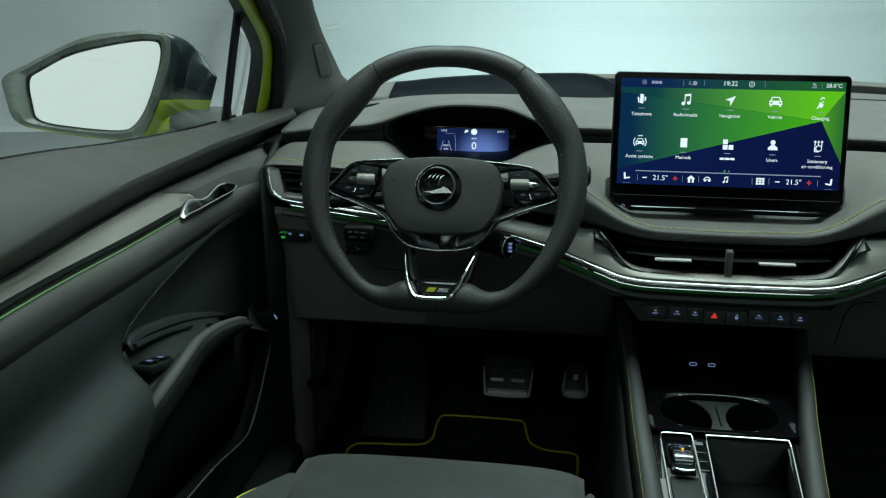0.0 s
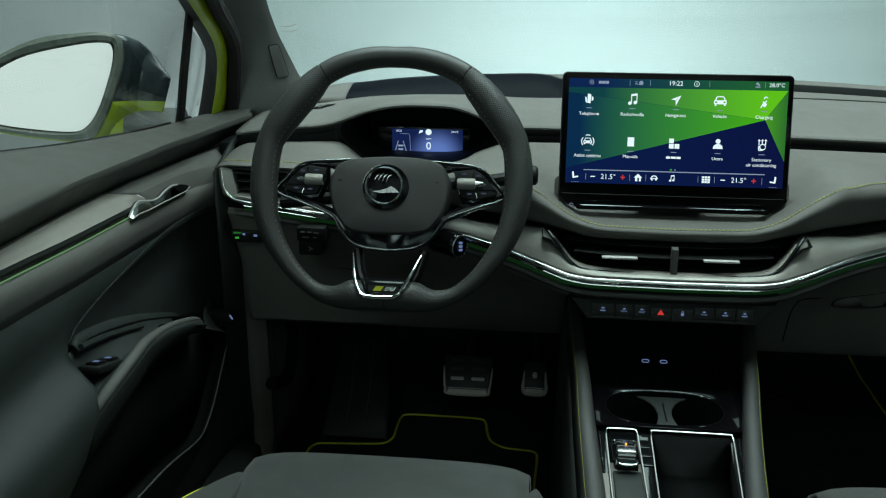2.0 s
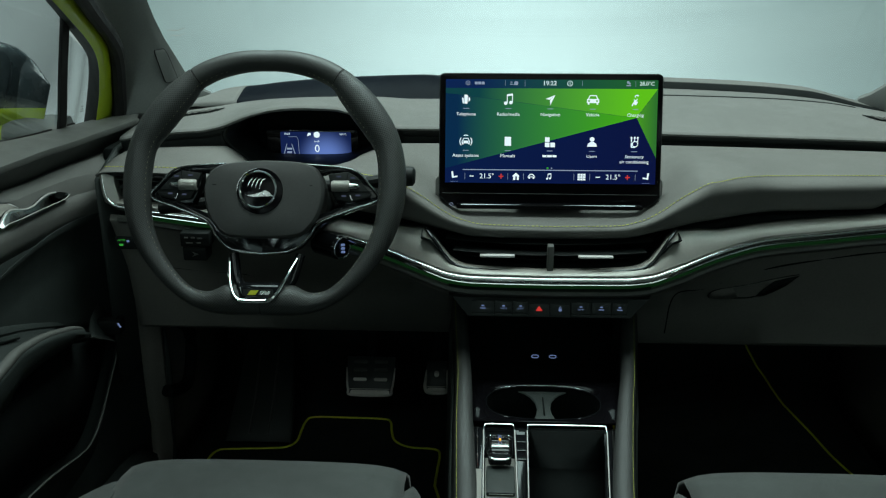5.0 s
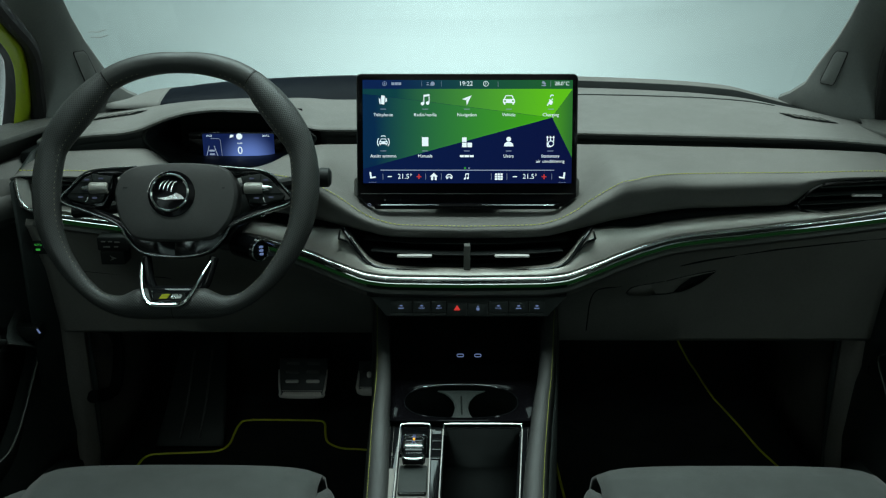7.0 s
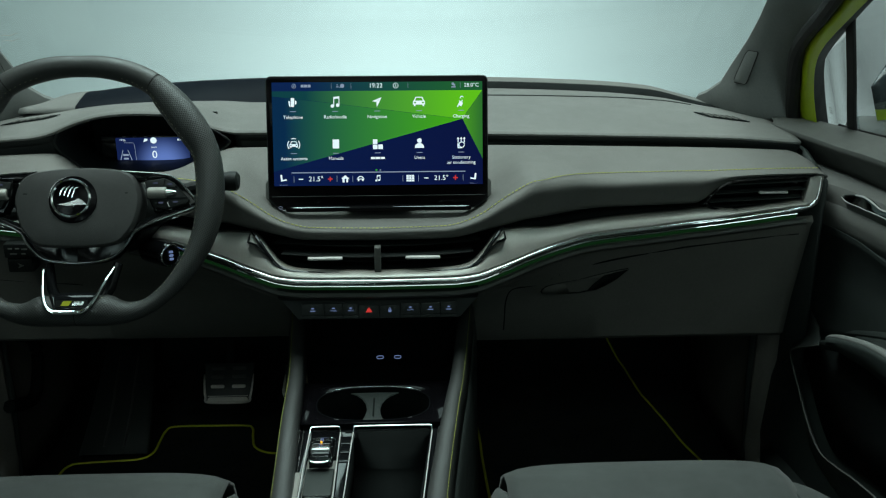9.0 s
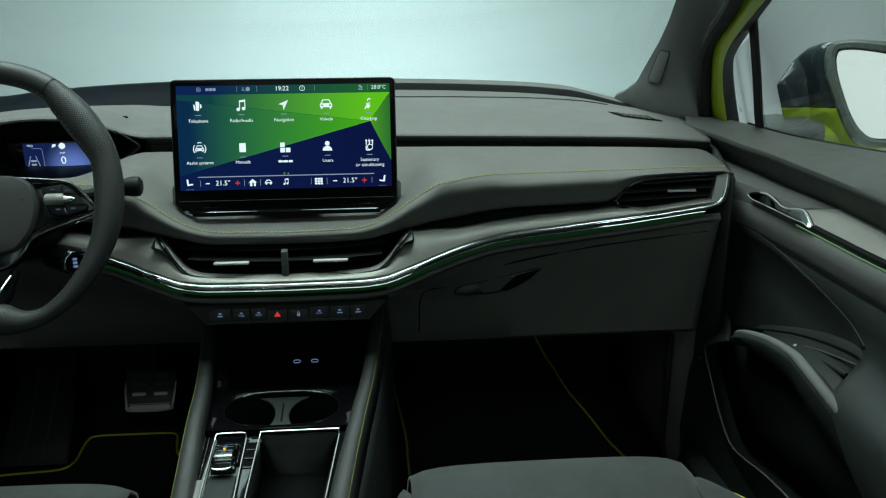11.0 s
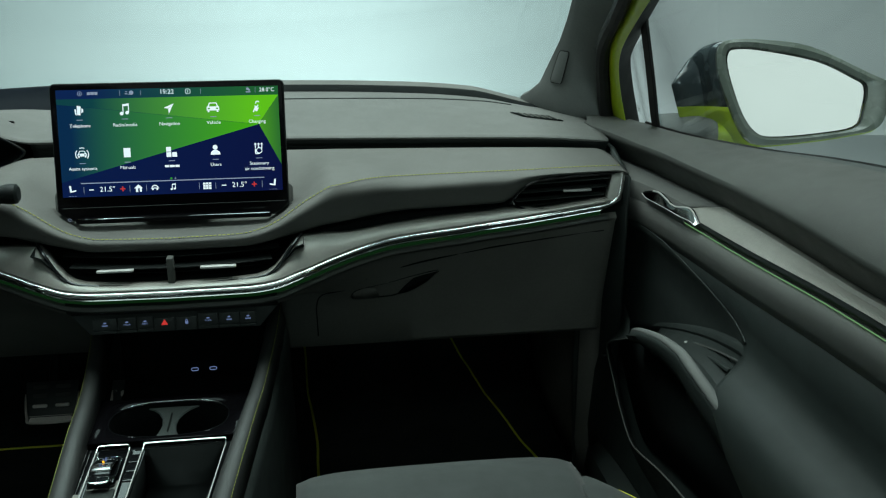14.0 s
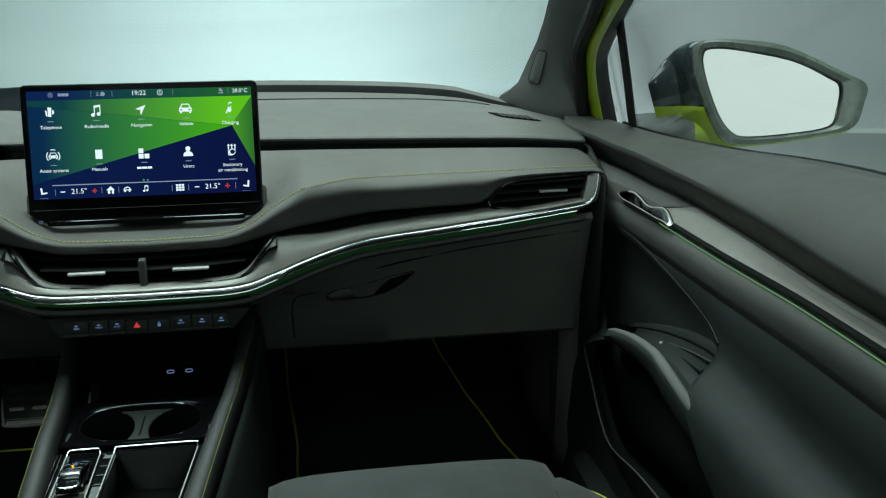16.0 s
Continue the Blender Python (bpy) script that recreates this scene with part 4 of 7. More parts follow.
lid = part("stalk_block", block((-0.513, 1.326, 0.566), (0.044, 0.03, 0.022), 0.003), BLACK, dash, "black switch block under the wheel")
part("stalk_block", block((-0.516, 1.330, 0.543), (0.036, 0.03, 0.022), 0.003), BLACK, dash)
for dx, dz, w in ((-0.012, 0.004, 0.006), (-0.002, 0.004, 0.006), (0.008, 0.003, 0.008), (-0.008, -0.004, 0.010), (0.006, -0.004, 0.006)):
    part("symbol", block((-0.513 + dx, 1.3105, 0.566 + dz), (w, 0.001, 0.0022), 0.0003), PAD, lid)
part("symbol", plate([(-0.004, -0.004), (0.006, 0.0), (-0.003, 0.004), (0.0, 0.0)], 0.0006, m=pose(-0.516, 1.3145, 0.543, 90, 0, 0)), PADTOP, lid)

# head-up display cover: a dark glossy shallow ramp
hud = thing("head_up_cover", "near-black navy head-up display cover on the dashboard", "display cover")


def hump(x, k):
    return [(x, 1.650, 0.700), (x, 1.660, 0.708 + 0.004 * k), (x, 1.690, 0.711 + 0.016 * k), (x, 1.720, 0.712 + 0.0285 * k), (x, 1.74, 0.711 + 0.030 * k), (x, 1.775, 0.708 + 0.024 * k), (x, 1.80, 0.69)]


CREST = curve((-0.625, -0.45), (-0.60, -0.2), (-0.586, 0.0), (-0.5545, 0.25), (-0.505, 0.42), (-0.458, 0.63), (-0.365, 0.88), (-0.283, 1.02), (-0.192, 1.10), (-0.172, 1.02), (-0.141, 0.68), (-0.115, 0.1))
part("cover", loft([hump(x, CREST(x)) for x in np.linspace(-0.530, -0.115, 25)], caps=True), HUDBLACK, hud, solid=0.002)
# same glossy cover: its reflection on the left is put into a grey colour
part("cover_reflection", loft([hump(x, CREST(x) + 0.02) for x in np.linspace(-0.625, -0.5295, 10)]), PADTOP, hud, "end of the cover with a grey reflection put into its colour", solid=0.002)

# ---- instrument cluster ----
cluster = thing("instrument_cluster", "small lit digital instrument display in a black hood", "display")
ol = [(-0.503, 0.692), (-0.488, 0.710), (-0.452, 0.7265), (-0.417, 0.7355), (-0.375, 0.7385), (-0.32, 0.7365), (-0.290, 0.728), (-0.262, 0.712), (-0.240, 0.698), (-0.230, 0.686), (-0.258, 0.666), (-0.290, 0.648), (-0.33, 0.641), (-0.43, 0.641), (-0.460, 0.646), (-0.478, 0.660), (-0.495, 0.674)]
ol = [(p.x, p.z) for p in spline([(x, 0, z) for x, z in ol], 4, closed=True)]
cx, cz = -0.362, 0.685
ring = lambda k, y: [(cx + (x - cx) * k, y, cz + (z - cz) * k) for x, z in ol]
part("hood", loft([ring(0.99, 1.463), ring(0.965, 1.466), ring(0.90, 1.50), ring(0.84, 1.538)], closed=True), BLACK, cluster, "matt black hood", solid=0.002)
part("back_panel", block((-0.362, 1.536, 0.672), (0.20, 0.006, 0.10), 0.002), DEEP, cluster)
part("bezel", block((-0.372, 1.524, 0.660), (0.152, 0.008, 0.056), 0.003), GLOSS, cluster, "gloss black bezel")
CL = pose(-0.366, 1.5195, 0.660, 90, 0, 0)
CW, CHH = 0.116, 0.048
CLBG = glowing_spot("cluster_picture", (0.006, 0.014, 0.066), (0.11, 0.19, 0.50), (-0.350, 1.519, 0.642), 0.052)
scr = part("screen", plate(rounded(CW, CHH, 0.002), 0.0006, m=CL), CLBG, cluster, "lit dark blue instrument screen")
up = lambda x, y, z=0.0010: CL @ Matrix.Translation((x, y, z))
lettering("0", 0.0175, WHITE, scr, up(0.002, -0.004))
lettering("km/h", 0.004, WHITE, scr, up(0.002, 0.0085))
lettering("19:22", 0.0045, WHITE, scr, up(-0.047, 0.0205))
lettering("28.0°C", 0.0042, WHITE, scr, up(0.045, 0.0205))
part("limit_sign", plate(disc(0.002, 0.0195, 0.0050), 0.0004, m=up(0, 0, 0.0006)), WHITE, scr, "white round sign")
part("warning_light", plate(rounded(0.010, 0.0032, 0.001, 0.002, -0.0165), 0.0004, m=up(0, 0, 0.0006)), RED, scr)
part("mode_mark", plate(rounded(0.009, 0.003, 0.001, -0.018, -0.0215), 0.0004, m=up(0, 0, 0.0006)), GREENLED, scr)
part("range_mark", plate(rounded(0.012, 0.0028, 0.001, 0.022, -0.0215), 0.0004, m=up(0, 0, 0.0006)), WHITE, scr)
part("lamp_mark", plate([(-0.014, 0.017), (-0.008, 0.019), (-0.007, 0.022), (-0.012, 0.0225)], 0.0004, m=up(0, 0, 0.0006)), WHITE, scr)
for sx in (-1, 1):
    part("lane_line", plate([(-0.044 + sx * 0.0035, 0.004), (-0.044 + sx * 0.0045, 0.004), (-0.044 + sx * 0.0125, -0.022), (-0.044 + sx * 0.011, -0.022)], 0.0003, m=up(0, 0, 0.0006)), FAINT, scr)
for k in range(3):
    part("car_mark", plate(rounded(0.009 - 0.001 * k, 0.003, 0.001, -0.044, -0.004 - 0.006 * k), 0.0003, m=up(0, 0, 0.0007)), FAINT, scr)
part("frame_line", tube([CL @ Vector(p) for p in ((-0.045, 0.016, 0.0008), (-0.031, 0.016, 0.0008), (-0.029, 0.013, 0.0008), (-0.0275, -0.022, 0.0008))], 0.0003, n=5), FAINT, scr)

# ---- central touch screen ----
TILT = math.degrees(math.atan2(0.0435, 0.180))
DS = pose(0.001, 1.325, 0.7155, 90 - TILT, 0, 0)
disp = thing("touch_screen", "large freestanding touch screen showing a green and navy menu", "display", m=DS)
W, H = 0.311, 0.187
cornered = lambda w, h, r: [p for p in rounded(w, h, r, n=6) if p[1] > -h / 2 + 0.03] + [(-w / 2, -h / 2 + 0.0150), (-w / 2 + 0.010, -h / 2 + 0.0055), (-w / 2 + 0.018, -h / 2 + 0.0012), (-w / 2 + 0.027, -h / 2), (w / 2 - 0.027, -h / 2), (w / 2 - 0.018, -h / 2 + 0.0012), (w / 2 - 0.010, -h / 2 + 0.0055), (w / 2, -h / 2 + 0.0150)]
part("housing", plate(cornered(W, H, 0.007), 0.012, z=-0.012, ease=0.002), BLACK, disp, "black housing")
part("glass_front", plate(cornered(W - 0.003, H - 0.003, 0.006), 0.0016, ease=0.0006), PANEL, disp, "gloss black cover glass")
part("lower_lip", block((0, -0.0915, 0.004), (0.262, 0.009, 0.016), 0.0035), PANEL, disp, "gloss black touch bar")
# tapered glints on the touch bar, modelled as chrome strips
for x0, x1 in ((-0.126, -0.040), (0.128, 0.020)):
    part("lip_highlight", tube([(x0, -0.0895, 0.0122), (x0 * 0.92 + x1 * 0.08, -0.0895, 0.0125), ((x0 + x1) / 2, -0.0895, 0.0125), (x1, -0.0895, 0.0122)], [0.0004, 0.0014, 0.0009, 0.0002], n=6), CHROME, disp, "reflection highlight on the touch bar, built as a bright strip")
part("power_mark", tube([(-0.137 + 0.0025 * math.cos(a), -0.0895 + 0.0018 * math.sin(a), 0.0125) for a in np.linspace(0, 6, 9)], 0.0003, n=4), FAINT, disp)
part("groove", tube([(-0.15, -0.0745, 0.0017), (0.15, -0.0745, 0.0017)], 0.0005, n=4), BLACK, disp)
part("foot", block((0, -0.06, -0.03), (0.10, 0.06, 0.05), 0.01), BLACK, disp)
for sx in (-1, 1):
    part("cheek", plate(rounded(0.02, 0.036, 0.008, sx * 0.151, -0.068), 0.006, z=-0.018, ease=0.002), PADTOP, disp, "grey side cheek")

# the picture: u to the right and v down, from 0 to 1 over the lit area
AX0, AX1, AY0, AY1 = -0.1465, 0.1475, 0.0845, -0.0595


def uv(u, v):
    return AX0 + (AX1 - AX0) * u, AY0 + (AY1 - AY0) * v


NAVY = glowing_ramp("menu_navy", (0.0022, 0.0105, 0.060), (0.0025, 0.0060, 0.045), 1.0, -0.15, 0.15)
TEAL = glowing_ramp("menu_status_bar", (0.003, 0.016, 0.075), (0.012, 0.10, 0.03), 1.0, -0.10, 0.10)
G1 = glowing_ramp("menu_green_bright", (0.004, 0.048, 0.055), (0.105, 0.50, 0.010), 1.0, -0.10, 0.12)
G2 = glowing_ramp("menu_green_mid", (0.002, 0.022, 0.065), (0.050, 0.36, 0.008), 1.0, -0.13, 0.10)
G3 = glowing_ramp("menu_green_side", (0.065, 0.32, 0.014), (0.025, 0.15, 0.025), 1.0, 0.115, 0.146)
pic = part("picture", plate([uv(0, 0), uv(1, 0), uv(1, 1), uv(0, 1)], 0.0003, z=0.0016), NAVY, disp, "lit navy menu background")


def patch(name, pts, mat, z=0.0021):
    return part(name, plate([uv(*p) for p in pts], 0.00015, z=z), mat, pic, smooth=False)


patch("status_bar", [(0, 0), (1, 0), (1, 0.085), (0, 0.085)], TEAL)
patch("green_field", [(0, 0.085), (1, 0.085), (0.902, 0.36), (0.10, 0.155), (0, 0.135)], G1)
patch("green_field", [(0, 0.14), (0.10, 0.157), (0.902, 0.362), (0, 0.86)], G2)
patch("green_field", [(0.904, 0.36), (1, 0.087), (1, 0.75)], G3)


def icon(name, u, v, shapes, mat=WHITE, s=0.0165):
    """A small lit symbol made of flat shapes in units of its own size."""
    cx, cy = uv(u, v)
    s *= 0.88
    bm = bmesh.new()
    for sh in shapes:
        plate([(cx + x * s, cy + y * s) for x, y in sh], 0.00012, z=0.0026, bm=bm)
    return part(name, bm, mat, pic, smooth=False)


def arc(cx, cy, r, a0, a1, w, n=8):
    o = [(cx + r * math.cos(radians(a0 + (a1 - a0) * k / n)), cy + r * math.sin(radians(a0 + (a1 - a0) * k / n))) for k in range(n + 1)]
    i = [(cx + (r - w) * math.cos(radians(a0 + (a1 - a0) * k / n)), cy + (r - w) * math.sin(radians(a0 + (a1 - a0) * k / n))) for k in range(n, -1, -1)]
    return o + i


rect = lambda x, y, w, h: [(x - w / 2, y - h / 2), (x + w / 2, y - h / 2), (x + w / 2, y + h / 2), (x - w / 2, y + h / 2)]
carshape = [[(-0.50, 0.10), (-0.38, 0.10), (-0.27, 0.42), (-0.36, 0.44)], [(0.50, 0.10), (0.38, 0.10), (0.27, 0.42), (0.36, 0.44)], rect(0, 0.44, 0.66, 0.09), rect(0, 0.06, 1.14, 0.12), rect(0, -0.07, 0.56, 0.14), rect(-0.53, -0.07, 0.10, 0.14), rect(0.53, -0.07, 0.10, 0.14), rect(0, -0.20, 1.16, 0.12), rect(-0.42, -0.34, 0.16, 0.14), rect(0.42, -0.34, 0.16, 0.14)]
US = (0.098, 0.298, 0.497, 0.697, 0.897)
V1, V2 = 0.195, 0.600
icon("telephone_icon", US[0], V1, [[(-0.18, 0.48), (0.16, 0.42), (0.10, -0.42), (-0.2, -0.36)], [(-0.42, 0.2), (-0.26, 0.12), (-0.24, -0.42), (-0.36, -0.3)], [(0.22, 0.25), (0.36, 0.15), (0.36, -0.1), (0.2, -0.2)]])
icon("music_icon", US[1], V1, [disc(-0.26, -0.33, 0.17, 12), disc(0.24, -0.26, 0.17, 12), rect(-0.12, 0.08, 0.08, 0.8), rect(0.38, 0.14, 0.08, 0.8), [(-0.16, 0.52), (0.42, 0.60), (0.42, 0.40), (-0.16, 0.32)]])
icon("navigation_icon", US[2], V1, [[(0.45, 0.48), (-0.02, -0.48), (-0.06, 0.0)], [(0.45, 0.48), (-0.08, 0.02), (-0.48, 0.1)]])
icon("car_icon", US[3], V1, carshape)
icon("charging_icon", US[4], V1, [arc(0.1, 0.35, 0.2, 20, 200, 0.09), arc(-0.02, 0.15, 0.2, -160, 10, 0.09), [(-0.12, 0.0), (0.22, -0.12), (0.05, -0.45), (-0.3, -0.3)], [(-0.3, -0.3), (-0.38, -0.5), (-0.3, -0.54), (-0.2, -0.36)]])
icon("assist_icon", US[0], V2, [[(x * 0.7, y * 0.7) for x, y in c] for c in carshape] + [arc(0, 0, 0.62, -40, 40, 0.08), arc(0, 0, 0.62, 140, 220, 0.08), arc(0, 0.1, 0.55, 65, 115, 0.08)])
icon("manual_icon", US[1], V2, [rect(0, 0.05, 0.62, 0.86)])
icon("tiles_icon", US[2], V2, [rect(-0.24, 0.24, 0.44, 0.44), rect(-0.24, -0.26, 0.44, 0.44), rect(0.28, -0.26, 0.44, 0.44)])
icon("user_icon", US[3], V2, [disc(0, 0.3, 0.23, 14), [(-0.46, -0.40), (0.46, -0.40), (0.40, -0.12), (0.14, 0.06), (-0.14, 0.06), (-0.40, -0.12)]])
icon("heating_icon", US[4], V2, [arc(0.05, -0.12, 0.3, 0, 350, 0.08, 14)] + [rect(x, 0.28, 0.09, 0.4) for x in (-0.3, 0, 0.3)] + [[(x - 0.14, 0.44), (x + 0.14, 0.44), (x, 0.62)] for x in (-0.3, 0, 0.3)] + [rect(-0.3, -0.2, 0.12, 0.4), rect(-0.12, -0.42, 0.4, 0.1)])
for u, v in [(u, V1) for u in US] + [(u, V2) for u in US]:
    icon("icon_reflection", u, v + 0.085, [rect(0, 0, 0.62, 0.07)], FAINT, 0.0150)
LS = 0.0064
tx = lambda u, v: Matrix.Translation((*uv(u, v), 0.0027))
for u, w in zip(US, ("Telephone", "Radio/media", "Navigation", "Vehicle", "Charging")):
    lettering(w, LS, WHITE, pic, tx(u, 0.335))
for u, w in zip(US, ("Assist systems", "Manuals", "", "Users", "Stationary")):
    if w:
        lettering(w, LS, WHITE, pic, tx(u, 0.735))
lettering("air conditioning", LS, WHITE, pic, tx(US[4], 0.785))
icon("caption_bar", US[2], 0.735, [rect(-0.62, 0, 0.5, 0.26), rect(0.0, 0, 0.6, 0.26), rect(0.62, 0, 0.5, 0.26)], WHITE, 0.0128)
lettering("19:22", 0.0088, WHITE, pic, tx(0.492, 0.036))
lettering("28.0°C", 0.0074, WHITE, pic, tx(0.948, 0.036))
lettering("1", 0.0058, WHITE, pic, tx(0.587, 0.036))
icon("info_ring", 0.587, 0.036, [arc(0, 0, 0.45, 0, 358, 0.08, 16)], WHITE, 0.0095)
icon("status_name_bar", 0.16, 0.036, [rect(-0.42, 0, 0.36, 0.34), rect(0.02, 0, 0.42, 0.34), rect(0.46, 0, 0.36, 0.34)], FAINT, 0.0125)
icon("status_ring", 0.105, 0.036, [arc(0, 0, 0.45, 0, 358, 0.1, 12), rect(0, 0, 0.2, 0.3)], FAINT, 0.008)
icon("signal_mark", 0.325, 0.036, [rect(-0.6, 0.2, 0.4, 0.15), rect(-0.6, -0.2, 0.5, 0.18), disc(0.35, 0, 0.42, 12), rect(-0.1, -0.3, 0.3, 0.12)], FAINT, 0.008)
icon("fan_mark", 0.862, 0.033, [disc(-0.1, 0.2, 0.28, 8), disc(0.2, -0.02, 0.2, 8), rect(0, -0.42, 0.9, 0.22)], FAINT, 0.008)
for u in (0.282, 0.375, 0.645, 0.895):
    icon("separator", u, 0.036, [rect(0, 0, 0.05, 1)], FAINT, 0.009)
for u in (0.095, 0.30, 0.375, 0.615, 0.69, 0.905):
    icon("separator", u, 0.935, [rect(0, 0, 0.06, 1)], FAINT, 0.010)
icon("divider_line", 0.5, 0.872, [[(-0.48, -0.0025), (0.48, -0.0025), (0.48, 0.0025), (-0.48, 0.0025)]], FAINT, 0.29)
icon("page_dot", 0.489, 0.852, [disc(0, 0, 0.4, 10)], GREENLED, 0.0045)
icon("page_dot", 0.508, 0.852, [disc(0, 0, 0.25, 10)], FAINT, 0.0045)
VB = 0.935
for u in (0.20, 0.80):
    lettering("21.5°", 0.0098, WHITE, pic, tx(u, VB))
    icon("minus_sign", u - 0.072, VB, [rect(0, 0, 0.8, 0.18)], WHITE, 0.0085)
    icon("plus_sign", u + 0.068, VB, [rect(0, 0, 0.9, 0.2), rect(0, 0, 0.2, 0.9)], RED, 0.0085)
for u, f in ((0.045, 1), (0.955, -1)):
    icon("seat_icon", u, VB - 0.01, [[(-0.45 * f, 0.5), (-0.2 * f, 0.5), (-0.1 * f, -0.3), (-0.35 * f, -0.4)], [(-0.35 * f, -0.45), (0.45 * f, -0.3), (0.45 * f, -0.1), (-0.1 * f, -0.2)]], WHITE, 0.011)
    icon("seat_level", u, VB + 0.055, [rect(-0.4, 0, 0.28, 0.05), rect(0, 0, 0.28, 0.05), rect(0.4, 0, 0.28, 0.05)], FAINT, 0.011)
icon("home_icon", 0.339, VB, [[(-0.55, 0.0), (0.0, 0.5), (0.55, 0.0)], rect(-0.22, -0.22, 0.28, 0.5), rect(0.26, -0.22, 0.24, 0.5)], WHITE, 0.012)
icon("climate_icon", 0.413, VB, [arc(0, -0.1, 0.5, 20, 160, 0.14), rect(0, -0.05, 1.1, 0.12), disc(-0.3, -0.2, 0.14, 8), disc(0.3, -0.2, 0.14, 8)], WHITE, 0.011)
icon("music_icon", 0.495, VB, [disc(-0.26, -0.33, 0.17, 10), disc(0.24, -0.26, 0.17, 10), rect(-0.12, 0.08, 0.1, 0.8), rect(0.38, 0.14, 0.1, 0.8), [(-0.16, 0.52), (0.42, 0.60), (0.42, 0.40), (-0.16, 0.32)]], WHITE, 0.0095)
icon("apps_icon", 0.651, VB, [rect(x, y, 0.32, 0.26) for x in (-0.38, 0, 0.38) for y in (-0.32, 0, 0.32)], WHITE, 0.0115)

# ---- steering wheel ----
SW = pose(-0.3715, 1.1815, 0.693, 65, 0, 0)
wheel = thing("steering_wheel", "flat-bottomed black leather sports steering wheel with chrome spokes", "steering wheel", m=SW)


RIM_OUT = curve((-90, 0.1720), (-82, 0.1740), (-70, 0.1812), (-60, 0.1838), (-50, 0.1833), (-39, 0.1830), (-28, 0.1835), (-17, 0.1835), (-6, 0.1828), (5, 0.1822), (19, 0.1818), (32, 0.1795), (47, 0.1776), (60, 0.1766), (72, 0.1742), (90, 0.1702))
RIM_IN = curve((-90, 0.1370), (-76, 0.1385), (-72, 0.1470), (-66, 0.1580), (-58, 0.1635), (-50, 0.1620), (-40, 0.1585), (-28, 0.1550), (-17, 0.1512), (-7, 0.1478), (4, 0.1465), (14, 0.1472), (19, 0.1452), (25, 0.1412), (36, 0.1376), (46, 0.1402), (51, 0.1445), (54, 0.1465), (63, 0.1460), (75, 0.1440), (90, 0.1427))


def rim_at(f):
    """The rim at f degrees from the right, anticlockwise: the direction, the inner and the outer radius."""
    a = radians(f)
    g = math.degrees(math.asin(max(-1.0, min(1.0, math.sin(a)))))
    return Vector((math.cos(a), math.sin(a), 0)), RIM_IN(g), RIM_OUT(g)


def rim_part(name, f0, f1, mat, label, step=2.0, slim=0.0):
    n = max(2, int((f1 - f0) / step))
    ring = [rim_at(f0 + (f1 - f0) * k / n) for k in range(n + 1)]
    pts = [d * (a + b) / 2 for d, a, b in ring]
    radii = [(b - a) / 2 - slim for d, a, b in ring]
    bm = tube(pts, radii, n=20, up=(0, 0, 1))
    # the leather's own coordinates: along the rim and round it, in hole spacings, laid diagonally
    lay = bm.loops.layers.uv.new("UVMap")
    bm.faces.ensure_lookup_table()
    along = [0.0]
    for a, b in zip(pts, pts[1:]):
        along.append(along[-1] + (b - a).length / 0.0036)
    round_ = 2 * math.pi * 0.0175 / 20 / 0.0036
    for i, f in enumerate(bm.faces[:-2]):
        j, k = divmod(i, 20)
        for lp, (dj, dk) in zip(f.loops, ((0, 0), (0, 1), (1, 1), (1, 0))):
            a, b = along[min(j + dj, n)], (k + dk) * round_
            lp[lay].uv = (a + b, a - b)
    return part(name, bm, mat, wheel, label, angle=60)


rim_part("rim_top", 55.5, 124.5, LEATHER, "smooth leather top of the rim", slim=0.0003)
rim_part("rim_grip", 125.2, 414.8, PERF, "perforated leather grip")
for f in (55.15, 124.85):
    rim_part("rim_seam", f - 0.4, f + 0.4, RUBBER, "dark seam between the leathers", slim=0.0011)
edge_line = []
for f in np.linspace(-250, 70, 330):
    d, a, b = rim_at(f)
    c, r = (a + b) / 2, (b - a) / 2
    edge_line.append(d * (c - r * 0.80) + Vector((0, 0, r * 0.62)))
tagged(part("rim_stitching", stitches(edge_line, 0.0022, 0.0048, 0.0005), BEIGE, wheel, "pale beige thread"), kind="stuff")
part("rim_join", tube([Vector((0.0035, -0.1545 - 0.0175 * math.sin(a), 0.0177 * math.cos(a))) for a in np.linspace(0.1, 1.4, 8)], 0.0006, n=5), RUBBER, wheel, "seam in the rim's lower side")
hubl = [(-0.065, 0.016), (-0.046, 0.0225), (-0.002, 0.0262), (0.043, 0.0245), (0.064, 0.018), (0.0735, 0.006), (0.0785, -0.0145), (0.0735, -0.041), (0.062, -0.060), (0.046, -0.0715), (0.0, -0.0750), (-0.046, -0.0725), (-0.0615, -0.0605), (-0.0725, -0.043), (-0.0785, -0.0155), (-0.074, 0.005)]
hubl = [(p.x, p.y) for p in spline([(x, y, 0) for x, y in hubl], 3, closed=True)]


def dome(outline, levels, bm=None):
    """A cushion over an outline: rows of (scale, height)."""
    c = (sum(p[0] for p in outline) / len(outline), sum(p[1] for p in outline) / len(outline))
    return loft([[(c[0] + (x - c[0]) * k, c[1] + (y - c[1]) * k, z) for x, y in outline] for k, z in levels], closed=True, caps=True, bm=bm)


part("airbag_cover", dome(hubl, ((1.0, -0.03), (1.0, -0.004), (0.985, 0.0), (0.95, 0.003), (0.80, 0.0055), (0.5, 0.007), (0.2, 0.0073))), HUB, wheel, "dark grained airbag cover")
part("badge_disc", plate(disc(-0.0032, -0.0155, 0.0295, 48), 0.0022, z=0.0066, ease=0.0008), PANEL, wheel, "black round badge")
